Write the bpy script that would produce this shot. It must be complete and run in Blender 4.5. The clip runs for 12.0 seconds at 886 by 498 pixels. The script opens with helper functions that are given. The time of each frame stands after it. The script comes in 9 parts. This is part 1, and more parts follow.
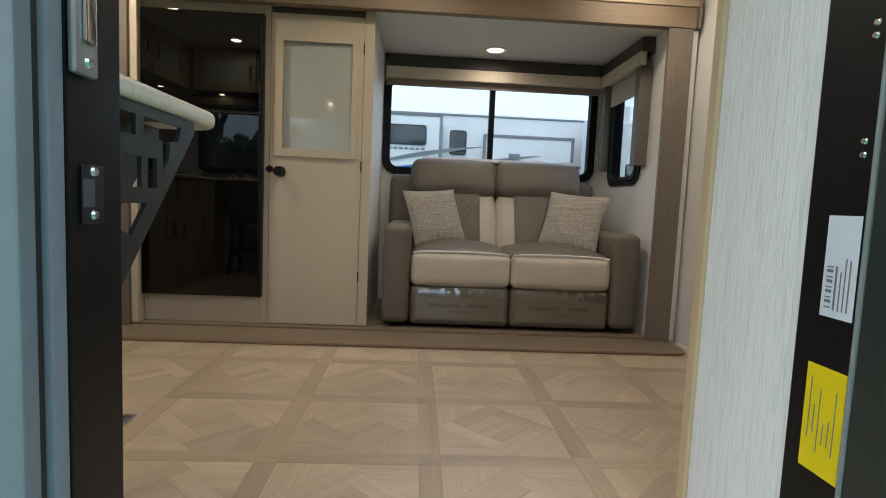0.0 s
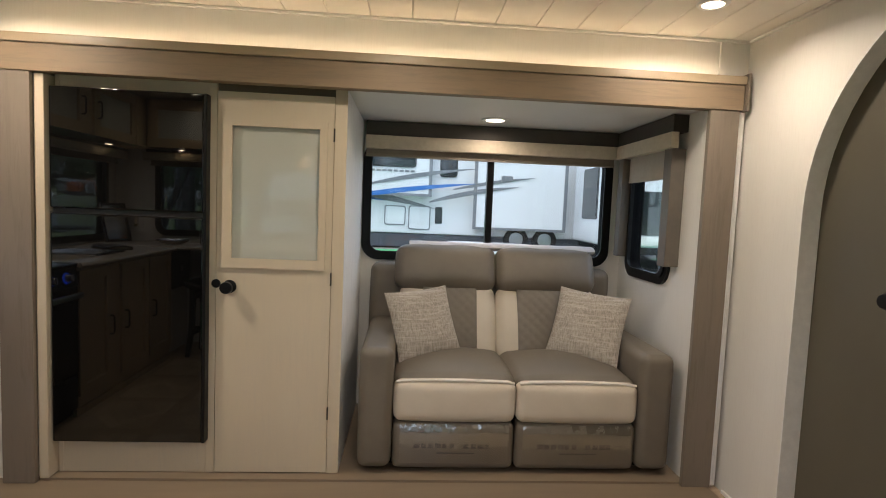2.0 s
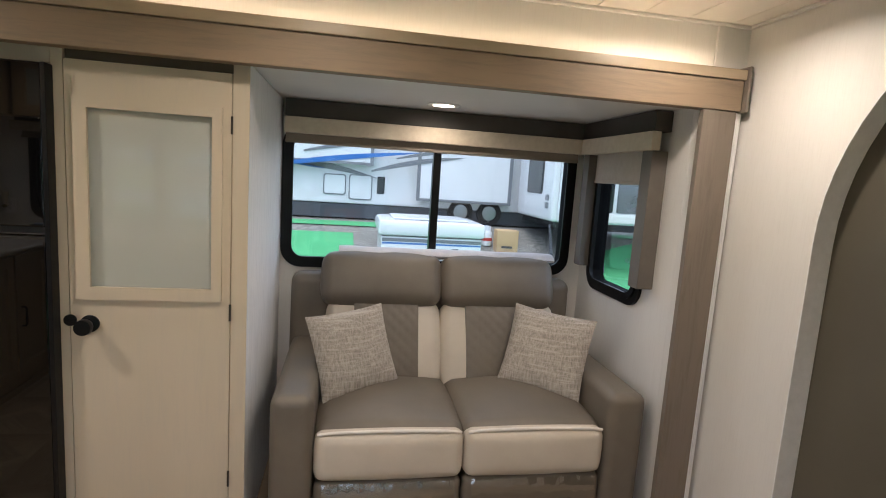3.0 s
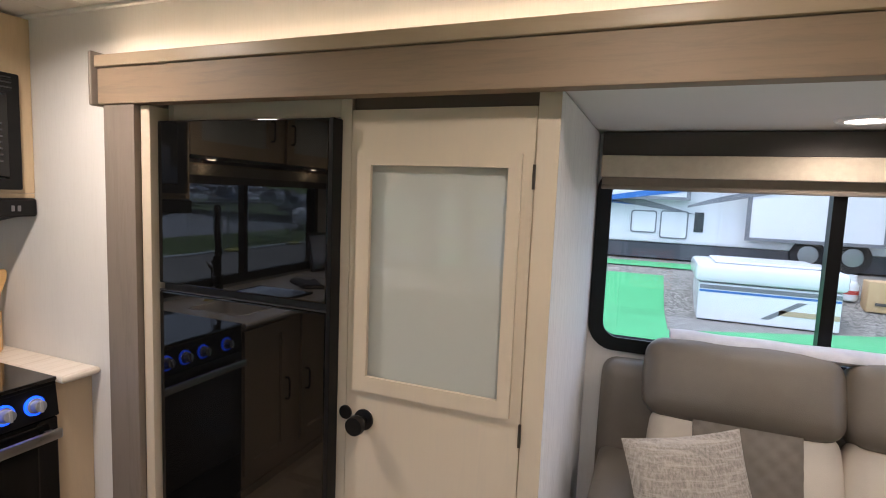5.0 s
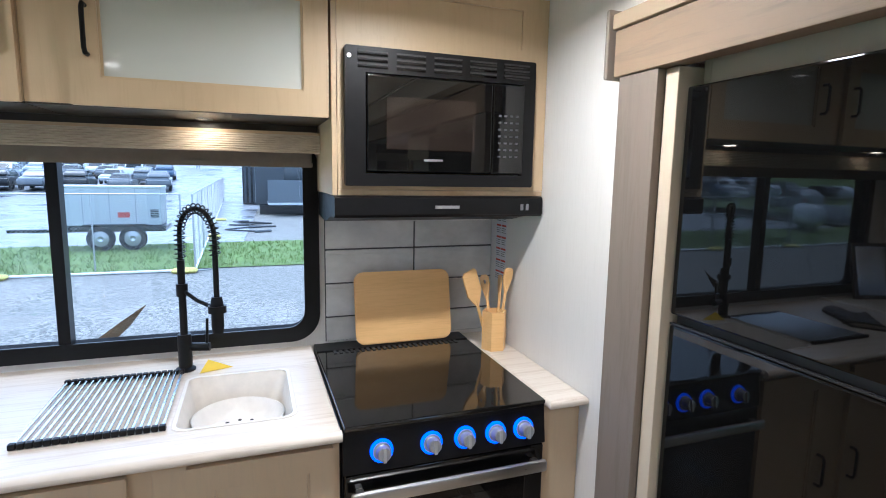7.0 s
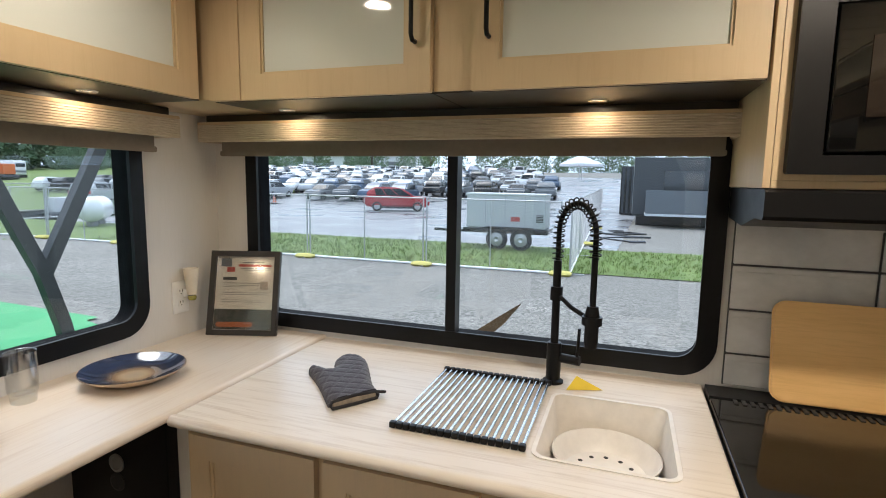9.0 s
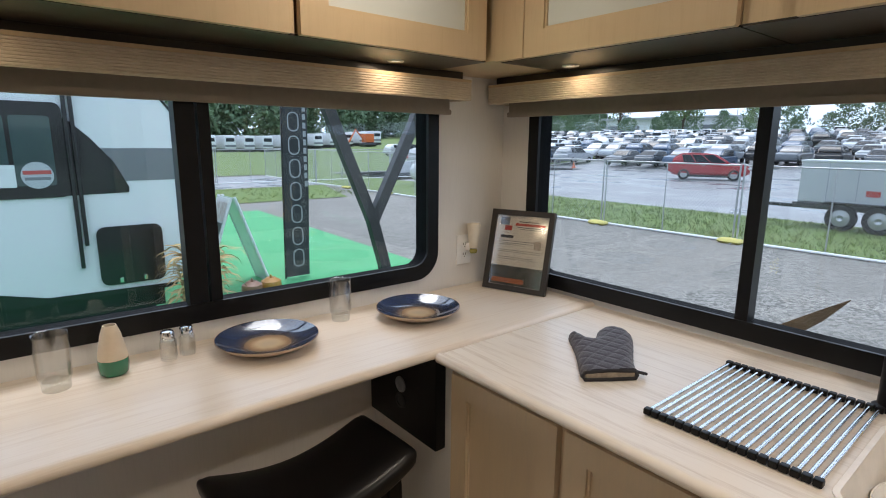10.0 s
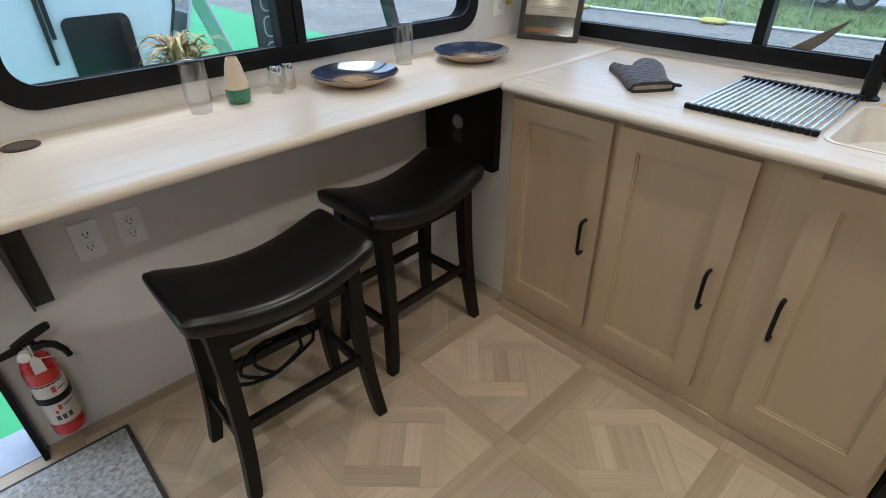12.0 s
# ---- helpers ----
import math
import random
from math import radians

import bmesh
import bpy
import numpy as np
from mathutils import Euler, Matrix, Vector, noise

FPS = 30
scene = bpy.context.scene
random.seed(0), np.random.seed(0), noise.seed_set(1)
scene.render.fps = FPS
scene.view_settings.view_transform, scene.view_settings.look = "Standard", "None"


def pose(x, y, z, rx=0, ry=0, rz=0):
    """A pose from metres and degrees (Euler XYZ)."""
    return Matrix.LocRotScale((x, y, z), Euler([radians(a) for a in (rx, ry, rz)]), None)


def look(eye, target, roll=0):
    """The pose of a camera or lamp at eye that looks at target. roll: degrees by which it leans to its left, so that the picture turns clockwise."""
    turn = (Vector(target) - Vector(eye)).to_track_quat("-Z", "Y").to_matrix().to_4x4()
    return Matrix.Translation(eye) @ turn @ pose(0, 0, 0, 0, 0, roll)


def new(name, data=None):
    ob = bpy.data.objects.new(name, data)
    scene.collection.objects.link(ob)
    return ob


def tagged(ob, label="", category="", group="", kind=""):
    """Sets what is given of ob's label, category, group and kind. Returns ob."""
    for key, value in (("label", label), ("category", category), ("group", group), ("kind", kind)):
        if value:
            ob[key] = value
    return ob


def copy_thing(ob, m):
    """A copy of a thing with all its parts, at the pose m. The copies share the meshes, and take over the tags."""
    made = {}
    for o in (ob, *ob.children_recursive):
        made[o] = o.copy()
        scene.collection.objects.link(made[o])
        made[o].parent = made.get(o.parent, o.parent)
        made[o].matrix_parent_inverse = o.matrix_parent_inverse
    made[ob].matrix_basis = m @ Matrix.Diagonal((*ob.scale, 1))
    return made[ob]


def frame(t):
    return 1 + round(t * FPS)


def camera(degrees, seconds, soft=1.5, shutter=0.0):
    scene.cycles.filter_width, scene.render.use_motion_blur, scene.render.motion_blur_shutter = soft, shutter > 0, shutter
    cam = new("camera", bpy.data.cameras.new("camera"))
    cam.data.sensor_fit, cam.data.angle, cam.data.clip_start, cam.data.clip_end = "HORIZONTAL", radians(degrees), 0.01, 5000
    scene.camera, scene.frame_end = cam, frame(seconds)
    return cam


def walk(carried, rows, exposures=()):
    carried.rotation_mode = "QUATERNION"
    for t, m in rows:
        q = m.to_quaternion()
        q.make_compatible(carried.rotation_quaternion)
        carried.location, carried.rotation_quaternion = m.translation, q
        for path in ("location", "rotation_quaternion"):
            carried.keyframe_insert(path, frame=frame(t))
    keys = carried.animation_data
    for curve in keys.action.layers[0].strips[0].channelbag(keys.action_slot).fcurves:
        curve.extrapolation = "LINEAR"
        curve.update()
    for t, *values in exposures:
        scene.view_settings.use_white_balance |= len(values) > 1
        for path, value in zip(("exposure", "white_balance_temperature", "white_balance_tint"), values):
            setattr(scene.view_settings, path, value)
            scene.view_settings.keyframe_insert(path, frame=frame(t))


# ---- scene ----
cam = camera(79.7, 12.0, soft=1.0)
PATH = [
    (0, (0.641, -0.56, 0.768), (0.747, 1.43, 0.594), 2.5),
    (0.5, (0.675, -0.415, 0.809), (0.839, 1.571, 0.639), 2.8),
    (1, (0.748, -0.25, 1.011), (0.956, 1.732, 0.844), 3.1),
    (1.5, (0.686, -0.107, 1.088), (0.776, 1.885, 0.929), 2.2),
    (2, (0.657, 0.064, 1.289), (0.795, 2.054, 1.141), 2.4),
    (2.5, (0.688, 0.288, 1.347), (0.959, 2.261, 1.164), 3.2),
    (2.7, (0.727, 0.414, 1.405), (1.083, 2.364, 1.137), 3.8),
    (4.3, (0.591, 0.961, 1.557), (0.67, 2.941, 1.29), 2.0),
    (4.5, (0.583, 1.039, 1.556), (0.428, 3.02, 1.324), 1.6),
    (4.8, (0.632, 1.225, 1.548), (0.063, 3.133, 1.357), 1.9),
    (5, (0.599, 1.226, 1.549), (-0.139, 3.074, 1.346), 2.3),
    (5.5, (0.49, 1.315, 1.541), (-0.74, 2.873, 1.296), 2.8),
    (6, (0.3, 1.396, 1.549), (-1.197, 2.695, 1.286), 2.3),
    (6.2, (0.245, 1.406, 1.545), (-1.331, 2.608, 1.279), 2.0),
    (6.5, (0.181, 1.46, 1.543), (-1.523, 2.469, 1.264), 1.4),
    (6.7, (0.138, 1.516, 1.548), (-1.638, 2.391, 1.266), 1.2),
    (8.3, (-0.127, 1.592, 1.479), (-2.109, 1.434, 1.262), 0.7),
    (8.5, (-0.158, 1.563, 1.486), (-2.13, 1.309, 1.265), 0.7),
    (9, (-0.232, 1.512, 1.484), (-2.106, 0.861, 1.227), 0.9),
    (9.2, (-0.278, 1.584, 1.515), (-2.028, 0.662, 1.219), 0.1),
    (9.5, (-0.324, 1.527, 1.495), (-1.958, 0.414, 1.196), 0.8),
    (10, (-0.326, 1.536, 1.464), (-1.573, 0.022, 1.07), 0.5),
    (10.5, (-0.254, 1.536, 1.431), (-1.191, -0.14, 0.875), 0.9),
    (10.8, (-0.209, 1.551, 1.385), (-1.099, -0.127, 0.759), 0.7),
    (11, (-0.137, 1.521, 1.394), (-1.058, -0.101, 0.672), 0.8),
    (11.5, (0.037, 1.522, 1.36), (-0.975, 0.076, 0.419), -0.7),
    (12, (0.133, 1.594, 1.35), (-1.026, 0.357, 0.288), -0.7),
]
EXPOSURES = [(0, -0.03, 6330, 10), (0.5, 0.12, 6250, 10), (1, 0.03, 5850, 9), (1.5, 0.23, 6500, 11), (2, 0.36, 6650, 13), (2.6, 0.38, 6450, 14), (4.5, 0.46, 6050, 21), (5.1, 0.60, 6150, 20), (5.5, 0.84, 5900, 19), (6, 0.93, 5250, 16), (6.5, 0.95, 5000, 12), (7.6, 0.7, 5650, 12), (8.5, 0.53, 6350, 16), (9, 0.37, 6550, 12), (9.5, 0.19, 6450, 14), (10, 0.15, 6400, 14), (10.5, 0.15, 6800, 17), (11, 0.15, 7000, 17), (11.5, 0.13, 6300, 11), (12, 0.35, 5650, 8)]
walk(cam, [(t, look(eye, target, roll)) for t, eye, target, roll in PATH], EXPOSURES)

# ---- world, sun, large lights ----
world = bpy.data.worlds.new("overcast")
scene.world = world
world.use_nodes = True
wn = world.node_tree
sky = wn.nodes.new("ShaderNodeTexSky")
sky.sky_type, sky.sun_disc = "NISHITA", False
sky.sun_elevation, sky.sun_rotation = radians(65), radians(212)
sky.air_density, sky.dust_density, sky.ozone_density = 1.0, 6.0, 1.0
soft_sky = wn.nodes.new("ShaderNodeMix")
soft_sky.data_type = "RGBA"
soft_sky.inputs["Factor"].default_value = 0.6
wn.links.new(sky.outputs["Color"], soft_sky.inputs[6])
soft_sky.inputs[7].default_value = (11.7, 14.35, 17.4, 1)
wn.links.new(soft_sky.outputs[2], wn.nodes["Background"].inputs["Color"])
wn.nodes["Background"].inputs["Strength"].default_value = 0.15

sun_data = bpy.data.lights.new("sun", "SUN")
sun_data.energy, sun_data.angle, sun_data.color = 1.5, radians(30), (1.0, 0.97, 0.92)
sun = new("sun", sun_data)
sun.matrix_world = look((-5, -8, 20), (0, 0, 0))


# ---- building helpers ----
ROOT = {}


def rootof(ob):
    while ob.parent:
        ob = ob.parent
    return ob


def thing(name, at, label, category, group="", kind=""):
    """An Empty at the base of a thing; its parts are given in world metres."""
    ob = new(name)
    ob.location = at
    ob.empty_display_size = 0.05
    ROOT[ob] = Vector(at)
    return tagged(ob, label, category, group, kind)


def area_normals(bm, least):
    """Corner normals in which large faces outweigh the small ones of rounded edges."""
    size = {f: f.calc_area() for f in bm.faces}
    out = []
    for f in bm.faces:
        n0 = f.normal
        for lp in f.loops:
            n = n0 * size[f]
            for g in lp.vert.link_faces:
                if g is not f and g.normal.dot(n0) > least:
                    n = n + g.normal * size[g]
            out.append(n.normalized() if n.length > 0 else n0.copy())
    return out


def link_mesh(name, bm, material, smooth):
    me = bpy.data.meshes.new(name)
    bmesh.ops.recalc_face_normals(bm, faces=bm.faces)
    bm.normal_update()
    normals = area_normals(bm, math.cos(radians(smooth))) if smooth else []
    bm.to_mesh(me)
    bm.free()
    me.materials.append(material)
    if smooth:
        me.shade_smooth()
        me.normals_split_custom_set(normals)
    return new(name, me)


def part(name, bm, material, parent, label="", smooth=40):
    """One mesh under a thing or part, modelled in world metres."""
    bmesh.ops.translate(bm, verts=bm.verts, vec=-ROOT[rootof(parent)])
    ob = link_mesh(name, bm, material, smooth)
    ob.parent = parent
    return tagged(ob, label)


def solo(name, bm, material, label, category, group="", kind="", smooth=40, at=None):
    """A thing of one mesh; its origin goes to its base."""
    if at is None:
        lo = [min(v.co[i] for v in bm.verts) for i in range(3)]
        hi = [max(v.co[i] for v in bm.verts) for i in range(3)]
        at = ((lo[0] + hi[0]) / 2, (lo[1] + hi[1]) / 2, lo[2])
    bmesh.ops.translate(bm, verts=bm.verts, vec=-Vector(at))
    ob = link_mesh(name, bm, material, smooth)
    ob.location = at
    ROOT[ob] = Vector(at)
    return tagged(ob, label, category, group, kind)


def structure(name, bm, material, label, category, smooth=40):
    ob = link_mesh(name, bm, material, smooth)
    ROOT[ob] = Vector((0, 0, 0))
    return tagged(ob, label, category, "", "structure")


def box(bm, x0, x1, y0, y1, z0, z1, r=0.0, seg=2, m=None):
    """A box, its edges rounded by r."""
    mat = Matrix.Translation(((x0 + x1) / 2, (y0 + y1) / 2, (z0 + z1) / 2)) @ Matrix.Diagonal((abs(x1 - x0), abs(y1 - y0), abs(z1 - z0), 1))
    if m is not None:
        mat = m @ mat
    tmp = bmesh.new()
    bmesh.ops.create_cube(tmp, size=1.0, matrix=mat)
    if r > 0:
        bmesh.ops.bevel(tmp, geom=tmp.edges[:], offset=r, segments=seg, affect="EDGES", profile=0.5)
    merge(bm, tmp)
    return bm


def merge(bm, tmp, m=None):
    """Adds tmp to bm and frees it."""
    if m is not None:
        bmesh.ops.transform(tmp, matrix=m, verts=tmp.verts)
    made = {v: bm.verts.new(v.co) for v in tmp.verts}
    for f in tmp.faces:
        try:
            bm.faces.new([made[v] for v in f.verts])
        except ValueError:
            pass
    tmp.free()
    return bm


def B(*a, **k):
    return box(bmesh.new(), *a, **k)


def cyl(bm, p0, p1, r0, r1=None, seg=20, caps=True):
    """A round bar from p0 to p1."""
    p0, p1 = Vector(p0), Vector(p1)
    r1 = r0 if r1 is None else r1
    turn = (p1 - p0).to_track_quat("Z", "Y").to_matrix()
    rings = []
    for p, r in ((p0, r0), (p1, r1)):
        rings.append([bm.verts.new(p + turn @ Vector((r * math.cos(2 * math.pi * i / seg), r * math.sin(2 * math.pi * i / seg), 0))) for i in range(seg)])
    for i in range(seg):
        j = (i + 1) % seg
        bm.faces.new((rings[0][i], rings[0][j], rings[1][j], rings[1][i]))
    if caps:
        bm.faces.new(rings[0][::-1])
        bm.faces.new(rings[1])
    return bm


def tube(bm, pts, r, seg=10, closed=False):
    """A bent round bar through pts."""
    pts = [Vector(p) for p in pts]
    n = len(pts)
    rings, side = [], None
    for i, p in enumerate(pts):
        a = pts[(i - 1) % n] if closed or i else pts[0]
        b = pts[(i + 1) % n] if closed or i < n - 1 else pts[-1]
        d = (b - a).normalized()
        if side is None:
            side = d.orthogonal().normalized()
        side = (side - d * side.dot(d)).normalized()
        up = d.cross(side)
        rr = r(i / (n - 1)) if callable(r) else r
        rings.append([bm.verts.new(p + rr * (math.cos(2 * math.pi * k / seg) * side + math.sin(2 * math.pi * k / seg) * up)) for k in range(seg)])
    for i in range(n if closed else n - 1):
        q, w = rings[i], rings[(i + 1) % n]
        for k in range(seg):
            bm.faces.new((q[k], q[(k + 1) % seg], w[(k + 1) % seg], w[k]))
    if not closed:
        bm.faces.new(rings[0][::-1])
        bm.faces.new(rings[-1])
    return bm


def lathe(bm, profile, at=(0, 0, 0), seg=32, m=None):
    """Turns (radius, height) pairs round the upright through at."""
    rings = []
    for r, h in profile:
        if r < 1e-6:
            rings.append([bm.verts.new((0, 0, h))])
        else:
            rings.append([bm.verts.new((r * math.cos(2 * math.pi * k / seg), r * math.sin(2 * math.pi * k / seg), h)) for k in range(seg)])
    for a, b in zip(rings, rings[1:]):
        for k in range(seg):
            q = (k + 1) % seg
            loop = [a[k % len(a)], a[q % len(a)], b[q % len(b)], b[k % len(b)]]
            loop = list(dict.fromkeys(loop))
            if len(loop) > 2:
                bm.faces.new(loop)
    mm = Matrix.Translation(at) @ (m if m is not None else Matrix())
    bmesh.ops.transform(bm, matrix=mm, verts=[v for r in rings for v in r])
    return bm


def rrect(u0, u1, v0, v1, r, n=6):
    """A rectangle with round corners, counter-clockwise."""
    if r <= 0:
        return [(u0, v0), (u1, v0), (u1, v1), (u0, v1)]
    out = []
    for cu, cv, a in ((u1 - r, v0 + r, -90), (u1 - r, v1 - r, 0), (u0 + r, v1 - r, 90), (u0 + r, v0 + r, 180)):
        for i in range(n + 1):
            t = radians(a + 90 * i / n)
            out.append((cu + r * math.cos(t), cv + r * math.sin(t)))
    return out


PLANES = {"x": lambda u, v, w: (w, u, v), "y": lambda u, v, w: (u, w, v), "z": lambda u, v, w: (u, v, w)}


def plate(axis, loop, holes, w0, w1, bm=None):
    """A flat plate with holes: loop and holes in the two other axes, thick from w0 to w1."""
    bm = bm or bmesh.new()
    tmp = bmesh.new()
    place = PLANES[axis]
    for ring in [loop, *holes]:
        vs = [tmp.verts.new(place(u, v, w0)) for u, v in ring]
        for i in range(len(vs)):
            tmp.edges.new((vs[i], vs[(i + 1) % len(vs)]))
    if holes:
        bmesh.ops.triangle_fill(tmp, use_beauty=True, use_dissolve=False, edges=tmp.edges[:])
    else:
        tmp.faces.new(tmp.verts[:])
    got = bmesh.ops.extrude_face_region(tmp, geom=tmp.faces[:])
    d = Vector(place(0, 0, w1)) - Vector(place(0, 0, w0))
    bmesh.ops.translate(tmp, vec=d, verts=[g for g in got["geom"] if isinstance(g, bmesh.types.BMVert)])
    merge(bm, tmp)
    bmesh.ops.recalc_face_normals(bm, faces=bm.faces)
    bm.normal_update()
    return bm


def extrude_profile(axis, loop, w0, w1, bm=None):
    return plate(axis, loop, [], w0, w1, bm)


# ---- materials ----
def nodes_of(name):
    m = bpy.data.materials.new(name)
    m.use_nodes = True
    t = m.node_tree
    return m, t, t.nodes["Principled BSDF"]


def surf(name, c1, c2=None, rough=0.5, scale=6.0, stretch=(1, 1, 1), bump=0.0, bump_scale=60.0, metal=0.0, spec=0.5, vary=0.0, coat=0.0, grain=None, sheen=0.0, spread=0.08):
    """A surface that mixes two colours by a stretched noise, with fine relief and uneven gloss."""
    m, t, b = nodes_of(name)
    N, L = t.nodes.new, t.links.new
    c2 = c2 or tuple(c * 0.86 for c in c1)
    co = N("ShaderNodeTexCoord")
    mp = N("ShaderNodeMapping")
    mp.inputs["Scale"].default_value = stretch
    L(co.outputs["Object"], mp.inputs["Vector"])
    vec = mp.outputs["Vector"]
    if vary:
        info = N("ShaderNodeObjectInfo")
        add = N("ShaderNodeVectorMath")
        add.operation = "ADD"
        mul = N("ShaderNodeMath")
        mul.operation = "MULTIPLY"
        mul.inputs[1].default_value = 37.0
        L(info.outputs["Random"], mul.inputs[0])
        L(vec, add.inputs[0])
        L(mul.outputs[0], add.inputs[1])
        vec = add.outputs[0]
    n1 = N("ShaderNodeTexNoise")
    n1.inputs["Scale"].default_value, n1.inputs["Detail"].default_value, n1.inputs["Roughness"].default_value = scale, 5, 0.62
    L(vec, n1.inputs["Vector"])
    ramp = N("ShaderNodeValToRGB")
    ramp.color_ramp.elements[0].position, ramp.color_ramp.elements[1].position = 0.33, 0.67
    ramp.color_ramp.elements[0].color, ramp.color_ramp.elements[1].color = (*c2, 1), (*c1, 1)
    L(n1.outputs["Fac"], ramp.inputs["Fac"])
    col = ramp.outputs["Color"]
    if grain:
        gs, gst, gc, gf = grain
        mp2 = N("ShaderNodeMapping")
        mp2.inputs["Scale"].default_value = gst
        L(vec if vary else co.outputs["Object"], mp2.inputs["Vector"])
        n2 = N("ShaderNodeTexNoise")
        n2.inputs["Scale"].default_value, n2.inputs["Detail"].default_value = gs, 6
        n2.inputs["Roughness"].default_value, n2.inputs["Distortion"].default_value = 0.7, 0.6
        L(mp2.outputs["Vector"], n2.inputs["Vector"])
        r2 = N("ShaderNodeValToRGB")
        r2.color_ramp.elements[0].position, r2.color_ramp.elements[1].position = 0.48, 0.66
        r2.color_ramp.elements[0].color, r2.color_ramp.elements[1].color = (0, 0, 0, 1), (gf, gf, gf, 1)
        L(n2.outputs["Fac"], r2.inputs["Fac"])
        mx = N("ShaderNodeMix")
        mx.data_type = "RGBA"
        L(r2.outputs["Color"], mx.inputs["Factor"])
        L(col, mx.inputs[6])
        mx.inputs[7].default_value = (*gc, 1)
        col = mx.outputs[2]
    if vary:
        hsv = N("ShaderNodeHueSaturation")
        rng = N("ShaderNodeMapRange")
        rng.inputs["To Min"].default_value, rng.inputs["To Max"].default_value = 1 - vary, 1 + vary
        L(info.outputs["Random"], rng.inputs["Value"])
        L(rng.outputs["Result"], hsv.inputs["Value"])
        L(col, hsv.inputs["Color"])
        col = hsv.outputs["Color"]
    L(col, b.inputs["Base Color"])
    nf = N("ShaderNodeTexNoise")
    nf.inputs["Scale"].default_value, nf.inputs["Detail"].default_value = bump_scale, 4
    L(mp.outputs["Vector"], nf.inputs["Vector"])
    rr = N("ShaderNodeMapRange")
    rr.inputs["To Min"].default_value, rr.inputs["To Max"].default_value = max(rough - spread, 0.0), min(rough + spread, 1)
    L(n1.outputs["Fac"], rr.inputs["Value"])
    L(rr.outputs["Result"], b.inputs["Roughness"])
    if bump:
        bp = N("ShaderNodeBump")
        bp.inputs["Strength"].default_value, bp.inputs["Distance"].default_value = bump, 0.002
        L(nf.outputs["Fac"], bp.inputs["Height"])
        L(bp.outputs["Normal"], b.inputs["Normal"])
    b.inputs["Metallic"].default_value = metal
    b.inputs["Specular IOR Level"].default_value = spec
    b.inputs["Coat Weight"].default_value = coat
    b.inputs["Coat Roughness"].default_value = 0.08
    b.inputs["Sheen Weight"].default_value = sheen
    return m


def plain(name, c, rough=0.4, metal=0.0, spec=0.5, coat=0.0):
    """A small thing's plain finish, with faint unevenness."""
    return surf(name, c, tuple(v * 0.9 for v in c), rough, 25, bump=0.02, metal=metal, spec=spec, coat=coat, spread=0.03)


def glow(name, c, strength):
    m, t, b = nodes_of(name)
    b.inputs["Base Color"].default_value = (*c, 1)
    b.inputs["Emission Color"].default_value = (*c, 1)
    b.inputs["Emission Strength"].default_value = strength
    return m


def pane_material(name, tint, gloss_rough=0.0, gloss=(0.55, 0.035)):
    """Thin clear glass: what lies behind, with Fresnel gloss on it."""
    m, t, b = nodes_of(name)
    N, L = t.nodes.new, t.links.new
    t.nodes.remove(b)
    tr, gl, mx, fr = N("ShaderNodeBsdfTransparent"), N("ShaderNodeBsdfGlossy"), N("ShaderNodeMixShader"), N("ShaderNodeLayerWeight")
    tr.inputs["Color"].default_value = (*tint, 1)
    gl.inputs["Roughness"].default_value = gloss_rough
    pw = N("ShaderNodeMath")
    pw.operation = "POWER"
    pw.inputs[1].default_value = 3.0
    sc = N("ShaderNodeMath")
    sc.operation = "MULTIPLY_ADD"
    sc.inputs[1].default_value, sc.inputs[2].default_value = gloss
    fr.inputs["Blend"].default_value = 0.5
    L(fr.outputs["Facing"], pw.inputs[0])
    L(pw.outputs[0], sc.inputs[0])
    L(sc.outputs[0], mx.inputs["Fac"])
    L(tr.outputs["BSDF"], mx.inputs[1])
    L(gl.outputs["BSDF"], mx.inputs[2])
    L(mx.outputs["Shader"], t.nodes["Material Output"].inputs["Surface"])
    return m


M_WALL = surf("wall_paper", (0.745, 0.72, 0.68), (0.705, 0.68, 0.64), 0.62, 3.0, bump=0.12, bump_scale=420, stretch=(1, 1, 0.16), grain=(160, (1, 1, 0.06), (0.63, 0.60, 0.555), 0.28))
M_WHITEWALL = surf("white_panel", (0.86, 0.86, 0.86), (0.79, 0.79, 0.79), 0.5, 4, stretch=(1, 1, 0.1), bump=0.6, bump_scale=300, grain=(190, (1, 1, 0.05), (0.56, 0.56, 0.57), 0.6))
M_CEIL = surf("ceiling_panel", (0.80, 0.75, 0.68), (0.76, 0.71, 0.64), 0.5, 2.5, bump=0.03, bump_scale=120)
M_SLIDECEIL = surf("slide_ceiling_panel", (0.70, 0.69, 0.66), (0.66, 0.65, 0.62), 0.5, 2.5, bump=0.05, bump_scale=200)
M_MAPLE = surf("pale_maple", (0.57, 0.435, 0.27), (0.50, 0.375, 0.225), 0.42, 1.6, stretch=(1, 1, 0.35), bump=0.04, bump_scale=90, grain=(22, (2.4, 2.4, 0.18), (0.43, 0.315, 0.185), 0.28))
M_MAPLE_H = surf("pale_maple_rail", (0.57, 0.435, 0.27), (0.50, 0.375, 0.225), 0.42, 1.6, stretch=(0.35, 0.35, 1), bump=0.04, bump_scale=90, grain=(22, (0.18, 0.18, 2.4), (0.43, 0.315, 0.185), 0.28))
